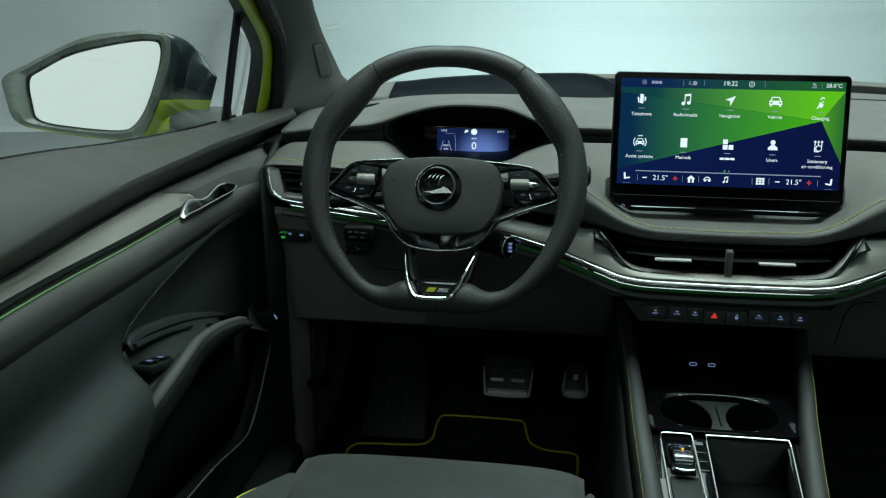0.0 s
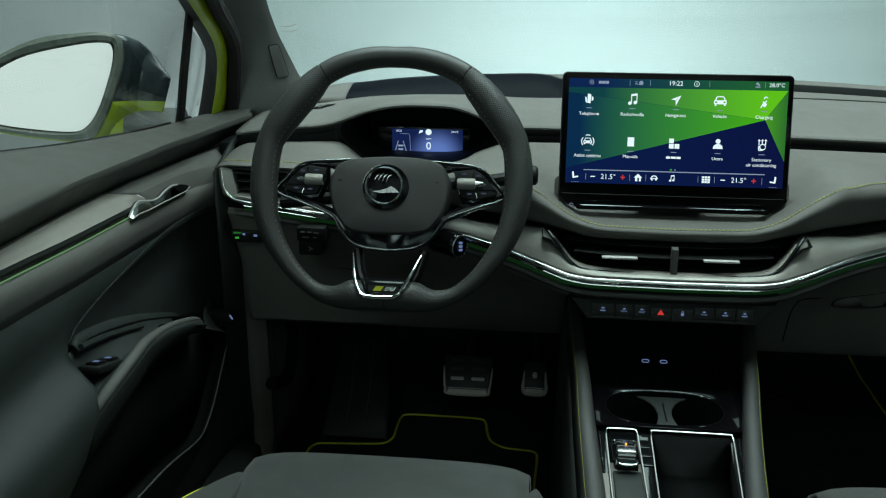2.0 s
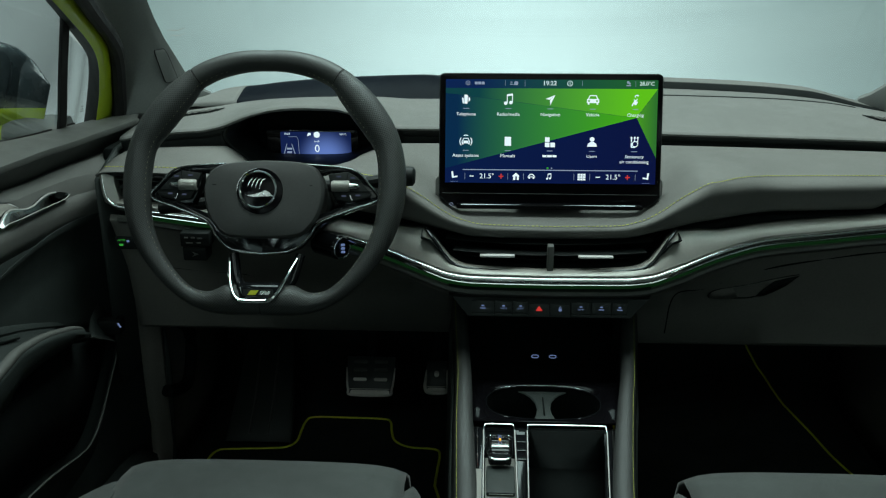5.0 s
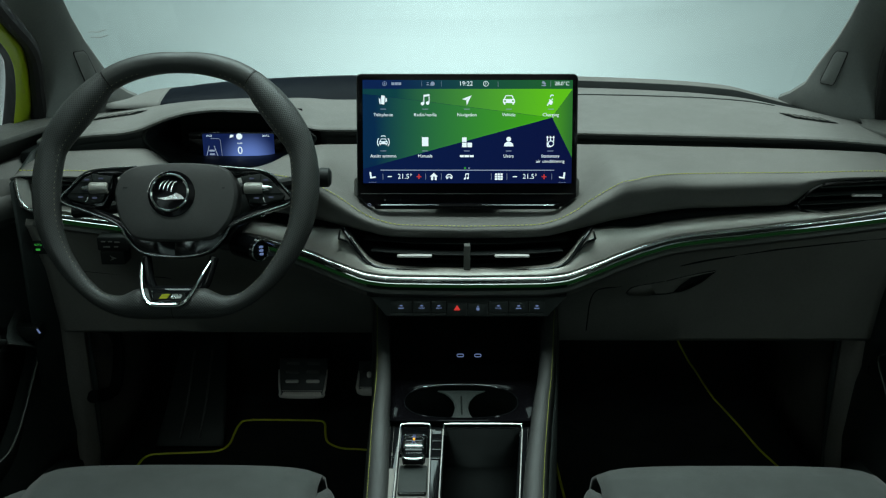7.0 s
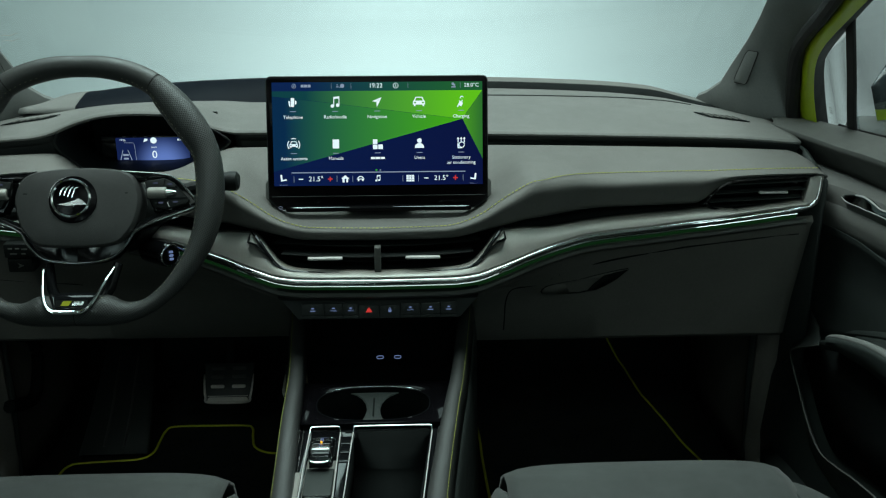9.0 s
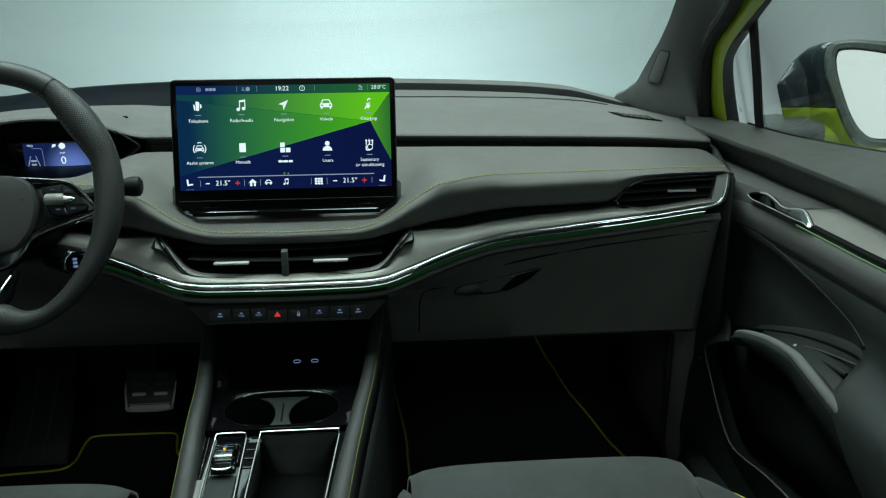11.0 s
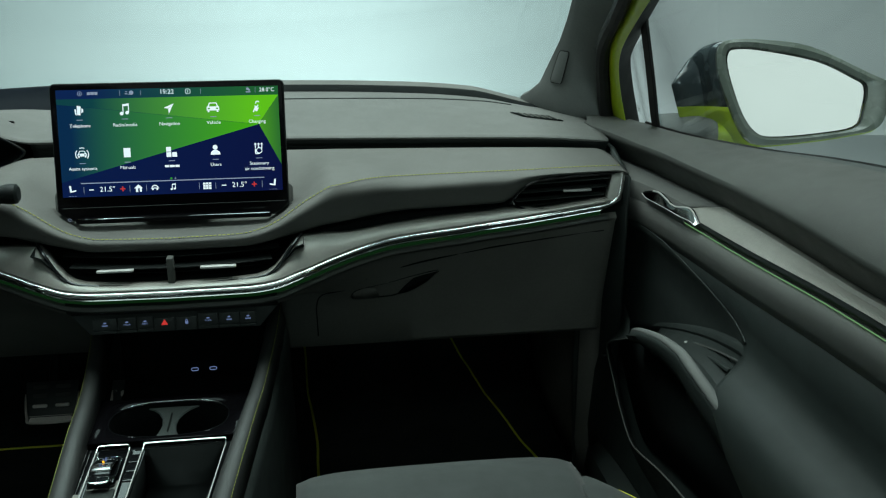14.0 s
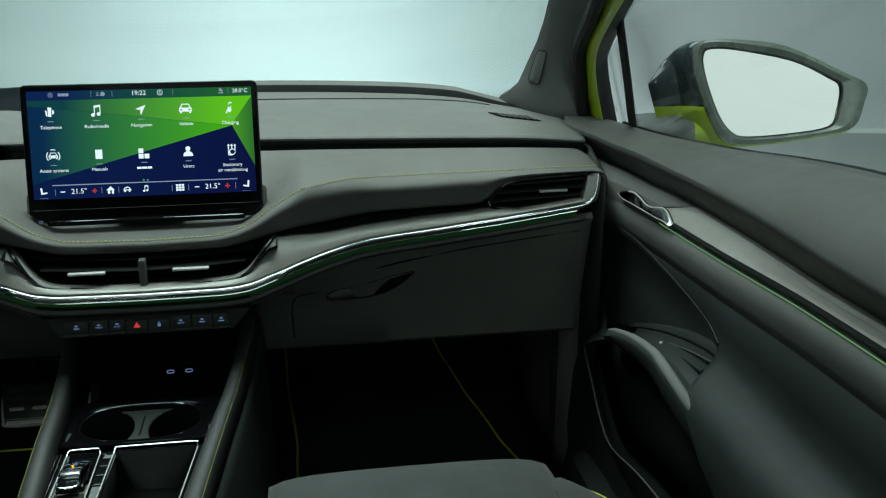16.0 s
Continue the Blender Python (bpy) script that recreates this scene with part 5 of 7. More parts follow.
part("badge_ring", tube([Vector((-0.0052 + 0.0232 * math.cos(a), -0.0140 + 0.0232 * math.sin(a), 0.0092)) for a in np.linspace(0, 2 * math.pi, 40, endpoint=False)], 0.0019, n=8, closed=True), CHROME, wheel, "chrome badge ring")
part("badge_rim", tube([Vector((-0.0052 + 0.0272 * math.cos(a), -0.0140 + 0.0272 * math.sin(a), 0.0070)) for a in np.linspace(0, 2 * math.pi, 40, endpoint=False)], 0.0011, n=6, closed=True), DULL, wheel)
for k in range(4):
    x0 = -0.0165 + 0.0050 * k
    sweep = spline([(x0 - 0.002, -0.010 - 0.001 * k, 0.0098), (x0 + 0.001, -0.003, 0.0100), (x0 + 0.0055, 0.0020 - 0.001 * abs(k - 1), 0.0098)], 4)
    part("badge_shape", tube(sweep, [0.0006 + 0.0006 * math.sin(math.pi * i / (len(sweep) - 1)) for i in range(len(sweep))], n=6), CHROME, wheel)
part("badge_shape", plate([(-0.021, -0.0215), (-0.010, -0.0200), (0.000, -0.0165), (0.004, -0.0145), (0.009, -0.0170), (0.0145, -0.0225), (0.004, -0.0225), (-0.010, -0.0235)], 0.0016, z=0.0085), DULL, wheel)
lettering("AIRBAG", 0.0060, BLACK, wheel, Matrix.Translation((-0.004, -0.0545, 0.0060)), "airbag_mark")
for sx in (-1, 1):
    part("cover_nick", plate(rounded(0.008, 0.0014, 0.0005, sx * 0.0605 - 0.001, -0.0075), 0.0006, z=0.0050), BLACK, wheel)
for sx in (-1, 1):
    pod = [(0.083, 0.0155), (0.107, 0.0170), (0.122, 0.0115), (0.136, -0.003), (0.1475, -0.017), (0.143, -0.0255), (0.113, -0.0335), (0.093, -0.0300), (0.083, -0.006)]
    part("key_pod", plate([(sx * x, y) for x, y in pod], 0.018, z=-0.024, ease=0.002), GLOSS, wheel, "gloss black key housing")
    arm = [(0.046, 0.0225), (0.104, 0.0185), (0.112, 0.0150), (0.088, 0.0130), (0.066, 0.0085), (0.050, 0.012)]
    part("spoke", plate([(sx * x, y) for x, y in arm], 0.016, z=-0.022, ease=0.0008), GLOSS, wheel, "gloss black upper spoke")
    low_arm = [(0.143, -0.0255), (0.113, -0.0365), (0.0735, -0.0535), (0.0610, -0.0710), (0.046, -0.0860), (0.028, -0.0925), (-0.0005, -0.0950), (-0.0005, -0.068), (0.030, -0.066), (0.054, -0.056), (0.070, -0.0440), (0.110, -0.0290), (0.136, -0.0190)]
    part("lower_arm", plate([(sx * x, y) for x, y in low_arm], 0.020, z=-0.025 + 0.0003 * sx, ease=0.0006), GLOSS, wheel, "gloss black lower spoke arm")
    line = spline([(sx * x, y, 0.0) for x, y in [(0.052, 0.0215), (0.102, 0.0175), (0.122, 0.0105), (0.136, -0.005), (0.1475, -0.0185), (0.1425, -0.0265), (0.113, -0.037), (0.0735, -0.0535), (0.0615, -0.0700), (0.046, -0.0860), (0.028, -0.0925), (0.0, -0.0950)]], 5)
    part("spoke_chrome", tube([p + Vector((0, 0, -0.003)) for p in line], [0.0013 + 0.0005 * (abs(p.y + 0.06) < 0.05) for p in line], n=8, flat=1.0), DARKCHROME, wheel, "chrome spoke edge")
    keys = part("key_panel", plate([(sx * x, y) for x, y in [(0.082, 0.0085), (0.107, 0.0120), (0.118, 0.0065), (0.1385, -0.0165), (0.135, -0.0215), (0.110, -0.0275), (0.094, -0.0245), (0.086, -0.008)]], 0.006, z=-0.006, ease=0.0015), BLACK, wheel, "black multifunction keys")
    part("key_gap", ribbon([(sx * 0.084, -0.0005, 0.0004), (sx * 0.126, 0.0005, 0.0004)], 0.0009, 0.0008), DEEP, keys)
    part("key_gap", ribbon([(sx * 0.088, -0.0145, 0.0004), (sx * 0.139, -0.0135, 0.0004)], 0.0009, 0.0008), DEEP, keys)
    part("key_gap", ribbon([(sx * 0.108, 0.011, 0.0004), (sx * 0.106, 0.0, 0.0004)], 0.0008, 0.0008, up=(0, 0, 1)), DEEP, keys)
    part("key_gap", ribbon([(sx * 0.114, -0.026, 0.0004), (sx * 0.111, -0.014, 0.0004)], 0.0008, 0.0008, up=(0, 0, 1)), DEEP, keys)
    for x, y in ((0.096, 0.0055), (0.114, 0.0040), (0.103, -0.0195), (0.121, -0.0185)):
        part("key_symbol", plate(rounded(0.006, 0.0022, 0.0007, sx * x, y), 0.0004, z=0.0001), DIMBLUE, keys)
    part("key_mark", plate([(sx * 0.1105, -0.0185), (sx * 0.112, -0.0185), (sx * 0.1145, -0.0250), (sx * 0.113, -0.0250)], 0.0005, z=0.0002), DULL, keys)
    roll = part("roller", tube([(sx * 0.087, -0.0070, -0.001), (sx * 0.0895, -0.0070, -0.001), (sx * 0.108, -0.0068, -0.001), (sx * 0.110, -0.0068, -0.001)], [0.0064, 0.0076, 0.0076, 0.0066], n=18), SATIN, wheel, "knurled satin metal roller")
    part("roller_cap", tube([(sx * 0.110, -0.0068, -0.001), (sx * 0.118, -0.0066, -0.001), (sx * 0.123, -0.0062, -0.002)], [0.0052, 0.0042, 0.0018], n=12), CHROME, roll)
part("lower_plate", loft([[(-0.0275, -0.1330, 0.0090), (-0.019, -0.1330, 0.0130), (0.025, -0.1330, 0.0130), (0.0335, -0.1330, 0.0090)], [(-0.0255, -0.1390, 0.0130), (-0.017, -0.1390, 0.0175), (0.023, -0.1390, 0.0175), (0.0315, -0.1390, 0.0130)], [(-0.020, -0.1500, 0.0170), (-0.013, -0.1500, 0.0215), (0.019, -0.1500, 0.0215), (0.026, -0.1500, 0.0170)], [(-0.014, -0.1560, 0.0150), (-0.010, -0.1560, 0.0215), (0.016, -0.1560, 0.0215), (0.020, -0.1560, 0.0150)]]), GLOSS, wheel, "gloss black foot of the lower spoke", solid=0.003)
u_line = spline([(-0.0425, -0.1010, -0.006), (-0.0375, -0.1270, 0.008), (-0.0300, -0.1455, 0.0195), (-0.0225, -0.1540, 0.0215), (-0.012, -0.1560, 0.0215), (0.0080, -0.1560, 0.0215), (0.0180, -0.1540, 0.0215), (0.0262, -0.1455, 0.0195), (0.0370, -0.1200, 0.007), (0.0450, -0.1000, -0.006)], 6)
part("lower_chrome", tube(u_line, [0.0017 + 0.0010 * math.sin(math.pi * i / (len(u_line) - 1)) for i in range(len(u_line))], n=10), CHROME, wheel, "chrome U-shaped trim")
for sx in (-1, 1):
    part("lower_strut", tube([(0.0045 + sx * 0.043, -0.094, -0.014), (0.0035 + sx * 0.036, -0.125, -0.010), (0.003 + sx * 0.022, -0.150, -0.006)], [0.006, 0.0065, 0.007], n=10), GLOSS, wheel)
part("badge_plate", plate(rounded(0.038, 0.0085, 0.002, 0.003, -0.1455), 0.0010, z=0.0222), BLACK, wheel)
part("badge_stripe", plate([(-0.010, -0.1482), (0.000, -0.1482), (0.004, -0.1426), (-0.006, -0.1426)], 0.0006, z=0.0233), PIPING, wheel, "lime badge stripe")
part("badge_bar", plate([(0.003, -0.1480), (0.017, -0.1480), (0.019, -0.1430), (0.007, -0.1430)], 0.0006, z=0.0233), DULL, wheel)

col = thing("steering_column", "black plastic steering column shroud with stalks and a start button", "steering column")
part("shroud", loft([[(-0.3745 + 0.058 * k * math.cos(a), y, zc + 0.050 * k * math.sin(a)) for a in np.linspace(0, 2 * math.pi, 20, endpoint=False)] for y, zc, k in ((1.20, 0.665, 0.95), (1.26, 0.640, 1.15), (1.36, 0.600, 1.25), (1.45, 0.560, 1.2))], closed=True, caps=True), BLACK, col)
part("stalk", tube([(-0.33, 1.235, 0.668), (-0.25, 1.245, 0.673), (-0.206, 1.25, 0.680)], [0.008, 0.0085, 0.009], n=10), BLACK, col)
part("stalk_end", tube([(-0.208, 1.25, 0.681), (-0.195, 1.25, 0.682), (-0.186, 1.25, 0.682), (-0.183, 1.25, 0.682)], [0.011, 0.0135, 0.0130, 0.009], n=16), BLACK, col, "black stalk end")
part("stalk", tube([(-0.42, 1.235, 0.65), (-0.49, 1.245, 0.64), (-0.535, 1.25, 0.633)], [0.008, 0.0085, 0.009], n=10), BLACK, col)
part("start_button", tube([(-0.325, 1.30, 0.5705), (-0.292, 1.272, 0.5715), (-0.289, 1.2695, 0.5715)], [0.018, 0.0175, 0.014], n=20), GLOSS, col, "round start button")
part("start_ring", tube([Vector((-0.2885 + 0.0095 * math.cos(a), 1.2690 + 0.0118 * math.cos(a), 0.5715 + 0.0155 * math.sin(a))) for a in np.linspace(0, 2 * math.pi, 24, endpoint=False)], 0.0012, n=6, closed=True, up=(0, 1, 0)), DULL, col)
for dz in (0.007, 0.0, -0.007):
    part("start_mark", block((-0.2875, 1.2682, 0.5715 + 0.75 * dz), (0.0050, 0.0045, 0.0026), 0.0004), BLUE, col)

# ---- centre console ----
bp = thing("button_panel", "black console button row with blue symbols and red hazard key", "control panel")
BP = pose(0.001, 1.2145, 0.508, 84, 0, 0)
part("panel", plate([(-0.1330, 0.0150), (0.1345, 0.0150), (0.110, -0.0130), (-0.111, -0.0130)], 0.012, z=-0.012, m=BP, ease=0.0015), PLASTIC, bp, "black trapezoid panel")
edges = [-0.1065, -0.0750, -0.0500, -0.0285, 0.0, 0.0285, 0.0560, 0.0835, 0.1060]
for k in range(8):
    a, b = edges[k] + 0.0008, edges[k + 1] - 0.0008
    key = part("button", plate([(a, 0.0095 if k not in (3, 4) else 0.0065), (b, 0.0095 if k not in (3, 4) else 0.0065), (b, -0.0065 if k not in (3, 4) else -0.0115), (a, -0.0065 if k not in (3, 4) else -0.0115)], 0.003, m=BP, ease=0.0008), PLASTIC, bp, "black key")
    c = (a + b) / 2
    if k == 3:
        part("hazard_mark", plate([(c - 0.0045, -0.0030), (c + 0.0045, -0.0030), (c, 0.0045)], 0.0004, z=0.0031, m=BP), RED, key, "red warning triangle")
    elif k == 4:
        part("lock_mark", plate(rounded(0.0042, 0.0036, 0.0008, c, -0.0013), 0.0004, z=0.0031, m=BP), BLUE, key)
        part("lock_bow", tube([BP @ Vector((c + 0.0013 * math.cos(t), 0.0006 + 0.0026 * math.sin(t), 0.0034)) for t in np.linspace(0, math.pi, 7)], 0.0004, n=5), BLUE, key)
    else:
        part("key_symbol", plate(disc(c, 0.0034, 0.0022, 10, 0.0010), 0.0004, z=0.0031, m=BP), BLUE, key)
        word = ("", "MODE", "ASSIST", "", "", "CLIMA", "", "")[k]
        if not word:
            part("key_bar", plate(rounded(0.0075, 0.0013, 0.0004, c, -0.0002), 0.0003, z=0.0031, m=BP), BLUE, key)
            continue
        lettering(word, 0.0030, BLUE, key, BP @ Matrix.Translation((c, -0.0002, 0.0032)), "key_word")

for a, b in zip(edges[:3] + edges[5:8], edges[1:4] + edges[6:9]):
    part("key_foot", plate([(a + 0.0008, -0.0078), (b - 0.0008, -0.0078), (b - 0.0008, -0.0118), (a + 0.0008, -0.0118)], 0.002, m=BP, ease=0.0006), PLASTIC, bp)

con = thing("centre_console", "black centre console with cup holders, chrome frames and padded rails", "console")
RL = [(-0.1235, 1.335, 0.478), (-0.1195, 1.27, 0.452), (-0.1135, 1.17, 0.431), (-0.1115, 1.08, 0.420), (-0.1055, 0.93, 0.400), (-0.100, 0.75, 0.388), (-0.098, 0.55, 0.38), (-0.098, 0.2, 0.37)]
RR = [(0.1270, 1.335, 0.478), (0.1190, 1.27, 0.452), (0.1060, 1.17, 0.431), (0.0940, 1.10, 0.420), (0.0700, 0.93, 0.400), (0.0560, 0.75, 0.388), (0.05, 0.55, 0.38), (0.05, 0.2, 0.37)]
for s, R in ((-1, RL), (1, RR)):
    P = spline(R, 6)
    rail, wall, st = [], [], []
    for q in P:
        wq = 0.0090 + 0.0030 * max(0.0, min(1.0, (1.2 - q.y) / 0.25))
        row = [(q.x - s * (wq + 0.001), q.y, q.z - 0.05)]
        for k in range(9):
            a = math.pi * (1 - k / 8)
            row.append((q.x + s * math.cos(a) * wq, q.y, q.z - 0.008 + 0.0095 * math.sin(a) ** 0.8))
        row.append((q.x + s * (wq + 0.004), q.y, q.z - 0.030))
        rail.append(row)
        wall.append([(q.x + s * (wq + 0.002), q.y, q.z - 0.026), (q.x + s * (wq + 0.007), q.y, q.z - 0.06), (q.x + s * (wq + 0.012), q.y, 0.20), (q.x + s * (wq + 0.016), q.y, 0.05)])
        st.append((q.x + s * wq * 0.90, q.y, q.z - 0.0010))
    part("rail", loft(rail), RAIL, con, "dark padded side rail", solid=0.002)
    part("side_wall", loft(wall), LOWER, con, "dark console side", solid=0.003)
    tagged(part("rail_stitching", stitches(st, 0.0048, 0.0014, 0.0005), RAILTHREAD, con, "lime thread"), kind="stuff")

TOP = 0.401
part("side_slot", tube([(0.135, 1.40, 0.29), (0.137, 1.42, 0.20), (0.138, 1.44, 0.12)], 0.008, n=8, flat=0.4), DEEP, con, "dark slot")
part("slot_edge", tube([(0.139, 1.43, 0.29), (0.141, 1.45, 0.20), (0.142, 1.47, 0.12)], 0.003, n=8), DOORLOW, con)


def filled(outer, holes, z, bm=None):
    """A flat sheet in x, y with holes in it."""
    bm = bm or bmesh.new()
    es = []
    for loop in [outer] + holes:
        vs = [bm.verts.new((x, y, z)) for x, y in loop]
        es += [bm.edges.new((vs[i], vs[(i + 1) % len(vs)])) for i in range(len(vs))]
    bmesh.ops.triangle_fill(bm, use_beauty=True, edges=es)
    return bm


cup = [(-0.008 + 0.0755 * math.copysign(abs(math.cos(a)) ** 0.72, math.cos(a)), 1.1435 + 0.0455 * math.copysign(abs(math.sin(a)) ** 0.85, math.sin(a))) for a in np.linspace(0, 2 * math.pi, 40, endpoint=False)]
outer = [(-0.105, 1.205), (0.108, 1.205), (0.092, 1.092), (-0.104, 1.092)]
part("cup_surround", filled(outer, [cup], TOP), PANEL, con, "piano black surround", solid=0.002)
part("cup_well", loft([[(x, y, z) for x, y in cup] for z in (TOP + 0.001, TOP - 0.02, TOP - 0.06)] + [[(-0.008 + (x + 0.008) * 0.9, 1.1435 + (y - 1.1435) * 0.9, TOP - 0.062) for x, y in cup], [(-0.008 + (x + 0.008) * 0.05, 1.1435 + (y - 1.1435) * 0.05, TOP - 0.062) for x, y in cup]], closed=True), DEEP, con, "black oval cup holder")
part("cup_rim", tube([(x, y, TOP + 0.0012) for x, y in cup], 0.0011, n=6, closed=True), GLOSS, con, "thin polished rim")
# glint on the far rim, built as a brighter arc
part("cup_rim_glint", tube([(x, y + 0.0015, TOP + 0.0022) for x, y in cup[4:17]], 0.0008, n=6), DULL, con)
waist = [(1.182, -0.040, 0.026), (1.176, -0.031, 0.017), (1.166, -0.0235, 0.0090), (1.152, -0.0180, 0.0030), (1.135, -0.0160, 0.0008), (1.120, -0.0180, 0.0025), (1.108, -0.0215, 0.0065), (1.1005, -0.027, 0.0120)]
part("cup_divider", loft([[(a + 0.006 * (b - a) / 0.02, y, TOP - 0.011), (a, y, TOP - 0.0045), (a + 0.0012, y, TOP - 0.0035), ((a + b) / 2, y, TOP - 0.0035), (b - 0.0012, y, TOP - 0.0035), (b, y, TOP - 0.0045), (b - 0.006 * (b - a) / 0.02, y, TOP - 0.011)] for y, a, b in waist]), LOWER, con, "grey cup divider", solid=0.001)
part("divider_slot", block((-0.0075, 1.140, TOP - 0.0025), (0.0022, 0.048, 0.002), 0.0006), DEEP, con)
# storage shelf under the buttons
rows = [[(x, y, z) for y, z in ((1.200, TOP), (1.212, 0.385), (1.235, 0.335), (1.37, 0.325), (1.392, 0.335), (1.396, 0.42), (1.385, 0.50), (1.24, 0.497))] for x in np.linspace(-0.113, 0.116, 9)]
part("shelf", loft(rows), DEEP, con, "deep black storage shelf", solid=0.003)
for x in (-0.0055, 0.0225):
    port = part("usb_port", tube([(x + 0.0052 * math.copysign(abs(math.cos(a)) ** 0.5, math.cos(a)), 1.3875, 0.352 + 0.0024 * math.copysign(abs(math.sin(a)) ** 0.8, math.sin(a))) for a in np.linspace(0, 2 * math.pi, 24, endpoint=False)], 0.0007, n=5, closed=True, up=(0, 1, 0)), BLUE, con, "lit blue port outline")
# selector panel and phone tray between the rails
part("console_deck", filled([(-0.1045, 1.0915), (0.0925, 1.0915), (0.055, 0.80), (0.05, 0.2), (-0.10, 0.2), (-0.10, 0.80)], [[(-0.0845, 1.083), (-0.0485, 1.083), (-0.0485, 0.62), (-0.0845, 0.62)], [(-0.030, 1.083), (0.0665, 1.083), (0.044, 0.88), (0.030, 0.62), (-0.040, 0.62), (-0.036, 0.88)]], TOP - 0.008), GLOSS, con, "piano black deck", solid=0.002)
# grey here is the ceiling's reflection on the gloss deck, put into colour
part("selector_bed", loft([[(x, y, z) for x in (-0.0845, -0.0485)] for y, z in ((1.020, TOP - 0.010), (0.80, TOP - 0.010), (0.62, TOP - 0.010))]), DECKMETAL, con, "selector panel with the ceiling's reflection put into its grey colour", solid=0.003)
part("selector_well", loft([[(x, y, z) for x in (-0.0845, -0.0485)] for y, z in ((1.085, TOP - 0.006), (1.06, TOP - 0.011), (1.0205, TOP - 0.011))]), GLOSS, con, "gloss black panel round the selector", solid=0.003)
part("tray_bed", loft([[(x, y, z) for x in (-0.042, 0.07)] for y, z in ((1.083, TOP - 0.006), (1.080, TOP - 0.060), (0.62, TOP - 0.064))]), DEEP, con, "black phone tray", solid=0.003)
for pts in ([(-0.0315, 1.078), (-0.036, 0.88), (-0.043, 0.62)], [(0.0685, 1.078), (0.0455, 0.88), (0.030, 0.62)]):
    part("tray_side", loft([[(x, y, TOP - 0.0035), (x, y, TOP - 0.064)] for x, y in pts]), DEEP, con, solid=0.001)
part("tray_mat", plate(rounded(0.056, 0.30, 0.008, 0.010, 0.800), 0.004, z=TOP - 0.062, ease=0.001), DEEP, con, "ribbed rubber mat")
for xa, xb, xe0, xe1 in ((-0.0865, -0.0475, -0.0865, -0.0485), (-0.0315, 0.0685, -0.044, 0.026)):
    part("chrome_edge", tube(spline([(xa, 1.074, TOP - 0.002), (xa + 0.001, 1.082, TOP + 0.0005), (xa + 0.005, 1.0845, TOP + 0.001), ((xa + xb) / 2, 1.0850, TOP + 0.001), (xb - 0.005, 1.0845, TOP + 0.001), (xb - 0.001, 1.082, TOP + 0.0005), (xb, 1.074, TOP - 0.002)], 5), 0.0010, n=8), CHROME, con, "chrome frame edge")
    part("inner_edge", tube([(xa + 0.005, 1.0790, TOP - 0.0015), ((xa + xb) / 2, 1.0795, TOP - 0.0015), (xb - 0.005, 1.0790, TOP - 0.0015)], 0.0009, n=6), CHROME, con, "thin second chrome line")
    for x0, x1 in ((xa, xe0), (xb, xe1)):
        # pale diffuse metal: the chrome's bright reflection is put into the colour
        part("chrome_side", tube([(x0, 1.076, TOP - 0.0015), (x0 + (x1 - x0) * 0.45, 0.88, TOP - 0.004), (x1, 0.62, TOP - 0.006)], 0.0008, n=8), VENTTAB, con, "chrome side line, bright reflection put into its pale colour")
# pale inserts carry the same deck reflection in their colour
part("pale_insert", loft([[(x, y, TOP - 0.0095) for x in (-0.0465, -0.034)] for y in (1.004, 0.62)]), DECKMETAL, con, solid=0.002)
part("pale_insert", loft([[(x, y, TOP - 0.0055) for x in (-0.099, -0.0885)] for y in (0.99, 0.62)]), DECKMETAL, con, solid=0.002)
for k in range(3):
    part("deck_key", block((-0.0400, 1.062 - 0.020 * k, TOP - 0.007), (0.0150, 0.018, 0.004), 0.001), GLOSS, con, "gloss black deck key")
for s, xa, xb in ((-1, -0.0945, -0.0925), (1, 0.0765, 0.060)):
    for d in (0.0, 0.0045):
        part("rail_bead", tube([(xa + s * d, 1.085, TOP - 0.004), (xb + s * d, 0.93, TOP - 0.006), (xb + s * d - s * 0.006, 0.70, TOP - 0.010)], 0.0008, n=5), DULL, con)
sel = thing("gear_selector", "chrome-edged black rocker drive selector on the console", "gear selector")
GS = Matrix.Translation((-0.0668, 1.028, TOP - 0.002))
part("base", block((0, 0.004, -0.004), (0.028, 0.052, 0.010), 0.003, m=GS), GLOSS, sel)
for nm, mat, prof_ in (("rocker_top", GLOSS, ((1.070, TOP + 0.001), (1.066, TOP + 0.0035), (1.056, TOP + 0.008), (1.0495, TOP + 0.0100), (1.0395, TOP + 0.0130))), ("rocker", DARKCHROME, ((1.0395, TOP + 0.0132), (1.036, TOP + 0.014), (1.029, TOP + 0.0138), (1.026, TOP + 0.0125))), ("rocker_pocket", GLOSS, ((1.026, TOP + 0.0122), (1.023, TOP + 0.008), (1.012, TOP + 0.007), (1.010, TOP + 0.001)))):
    part(nm, loft([[(x, y, z - 0.001 * (abs(x) > 0.011)) for x in (-0.0118, -0.0095, 0.0095, 0.0118)] for y, z in prof_]), mat, sel, "polished grey rocker" if nm == "rocker" else "gloss black", solid=0.003).location = (-0.0668, -0.019, 0)
part("selector_frame", tube(spline([(-0.0150, 1.030, TOP + 0.003), (-0.0150, 1.060, TOP + 0.003), (-0.0120, 1.0725, TOP + 0.003), (0.0120, 1.0725, TOP + 0.003), (0.0150, 1.060, TOP + 0.003), (0.0150, 1.030, TOP + 0.003)], 4), 0.0008, n=6), CHROME, sel, "thin chrome frame").location = (-0.0668, -0.019, 0)
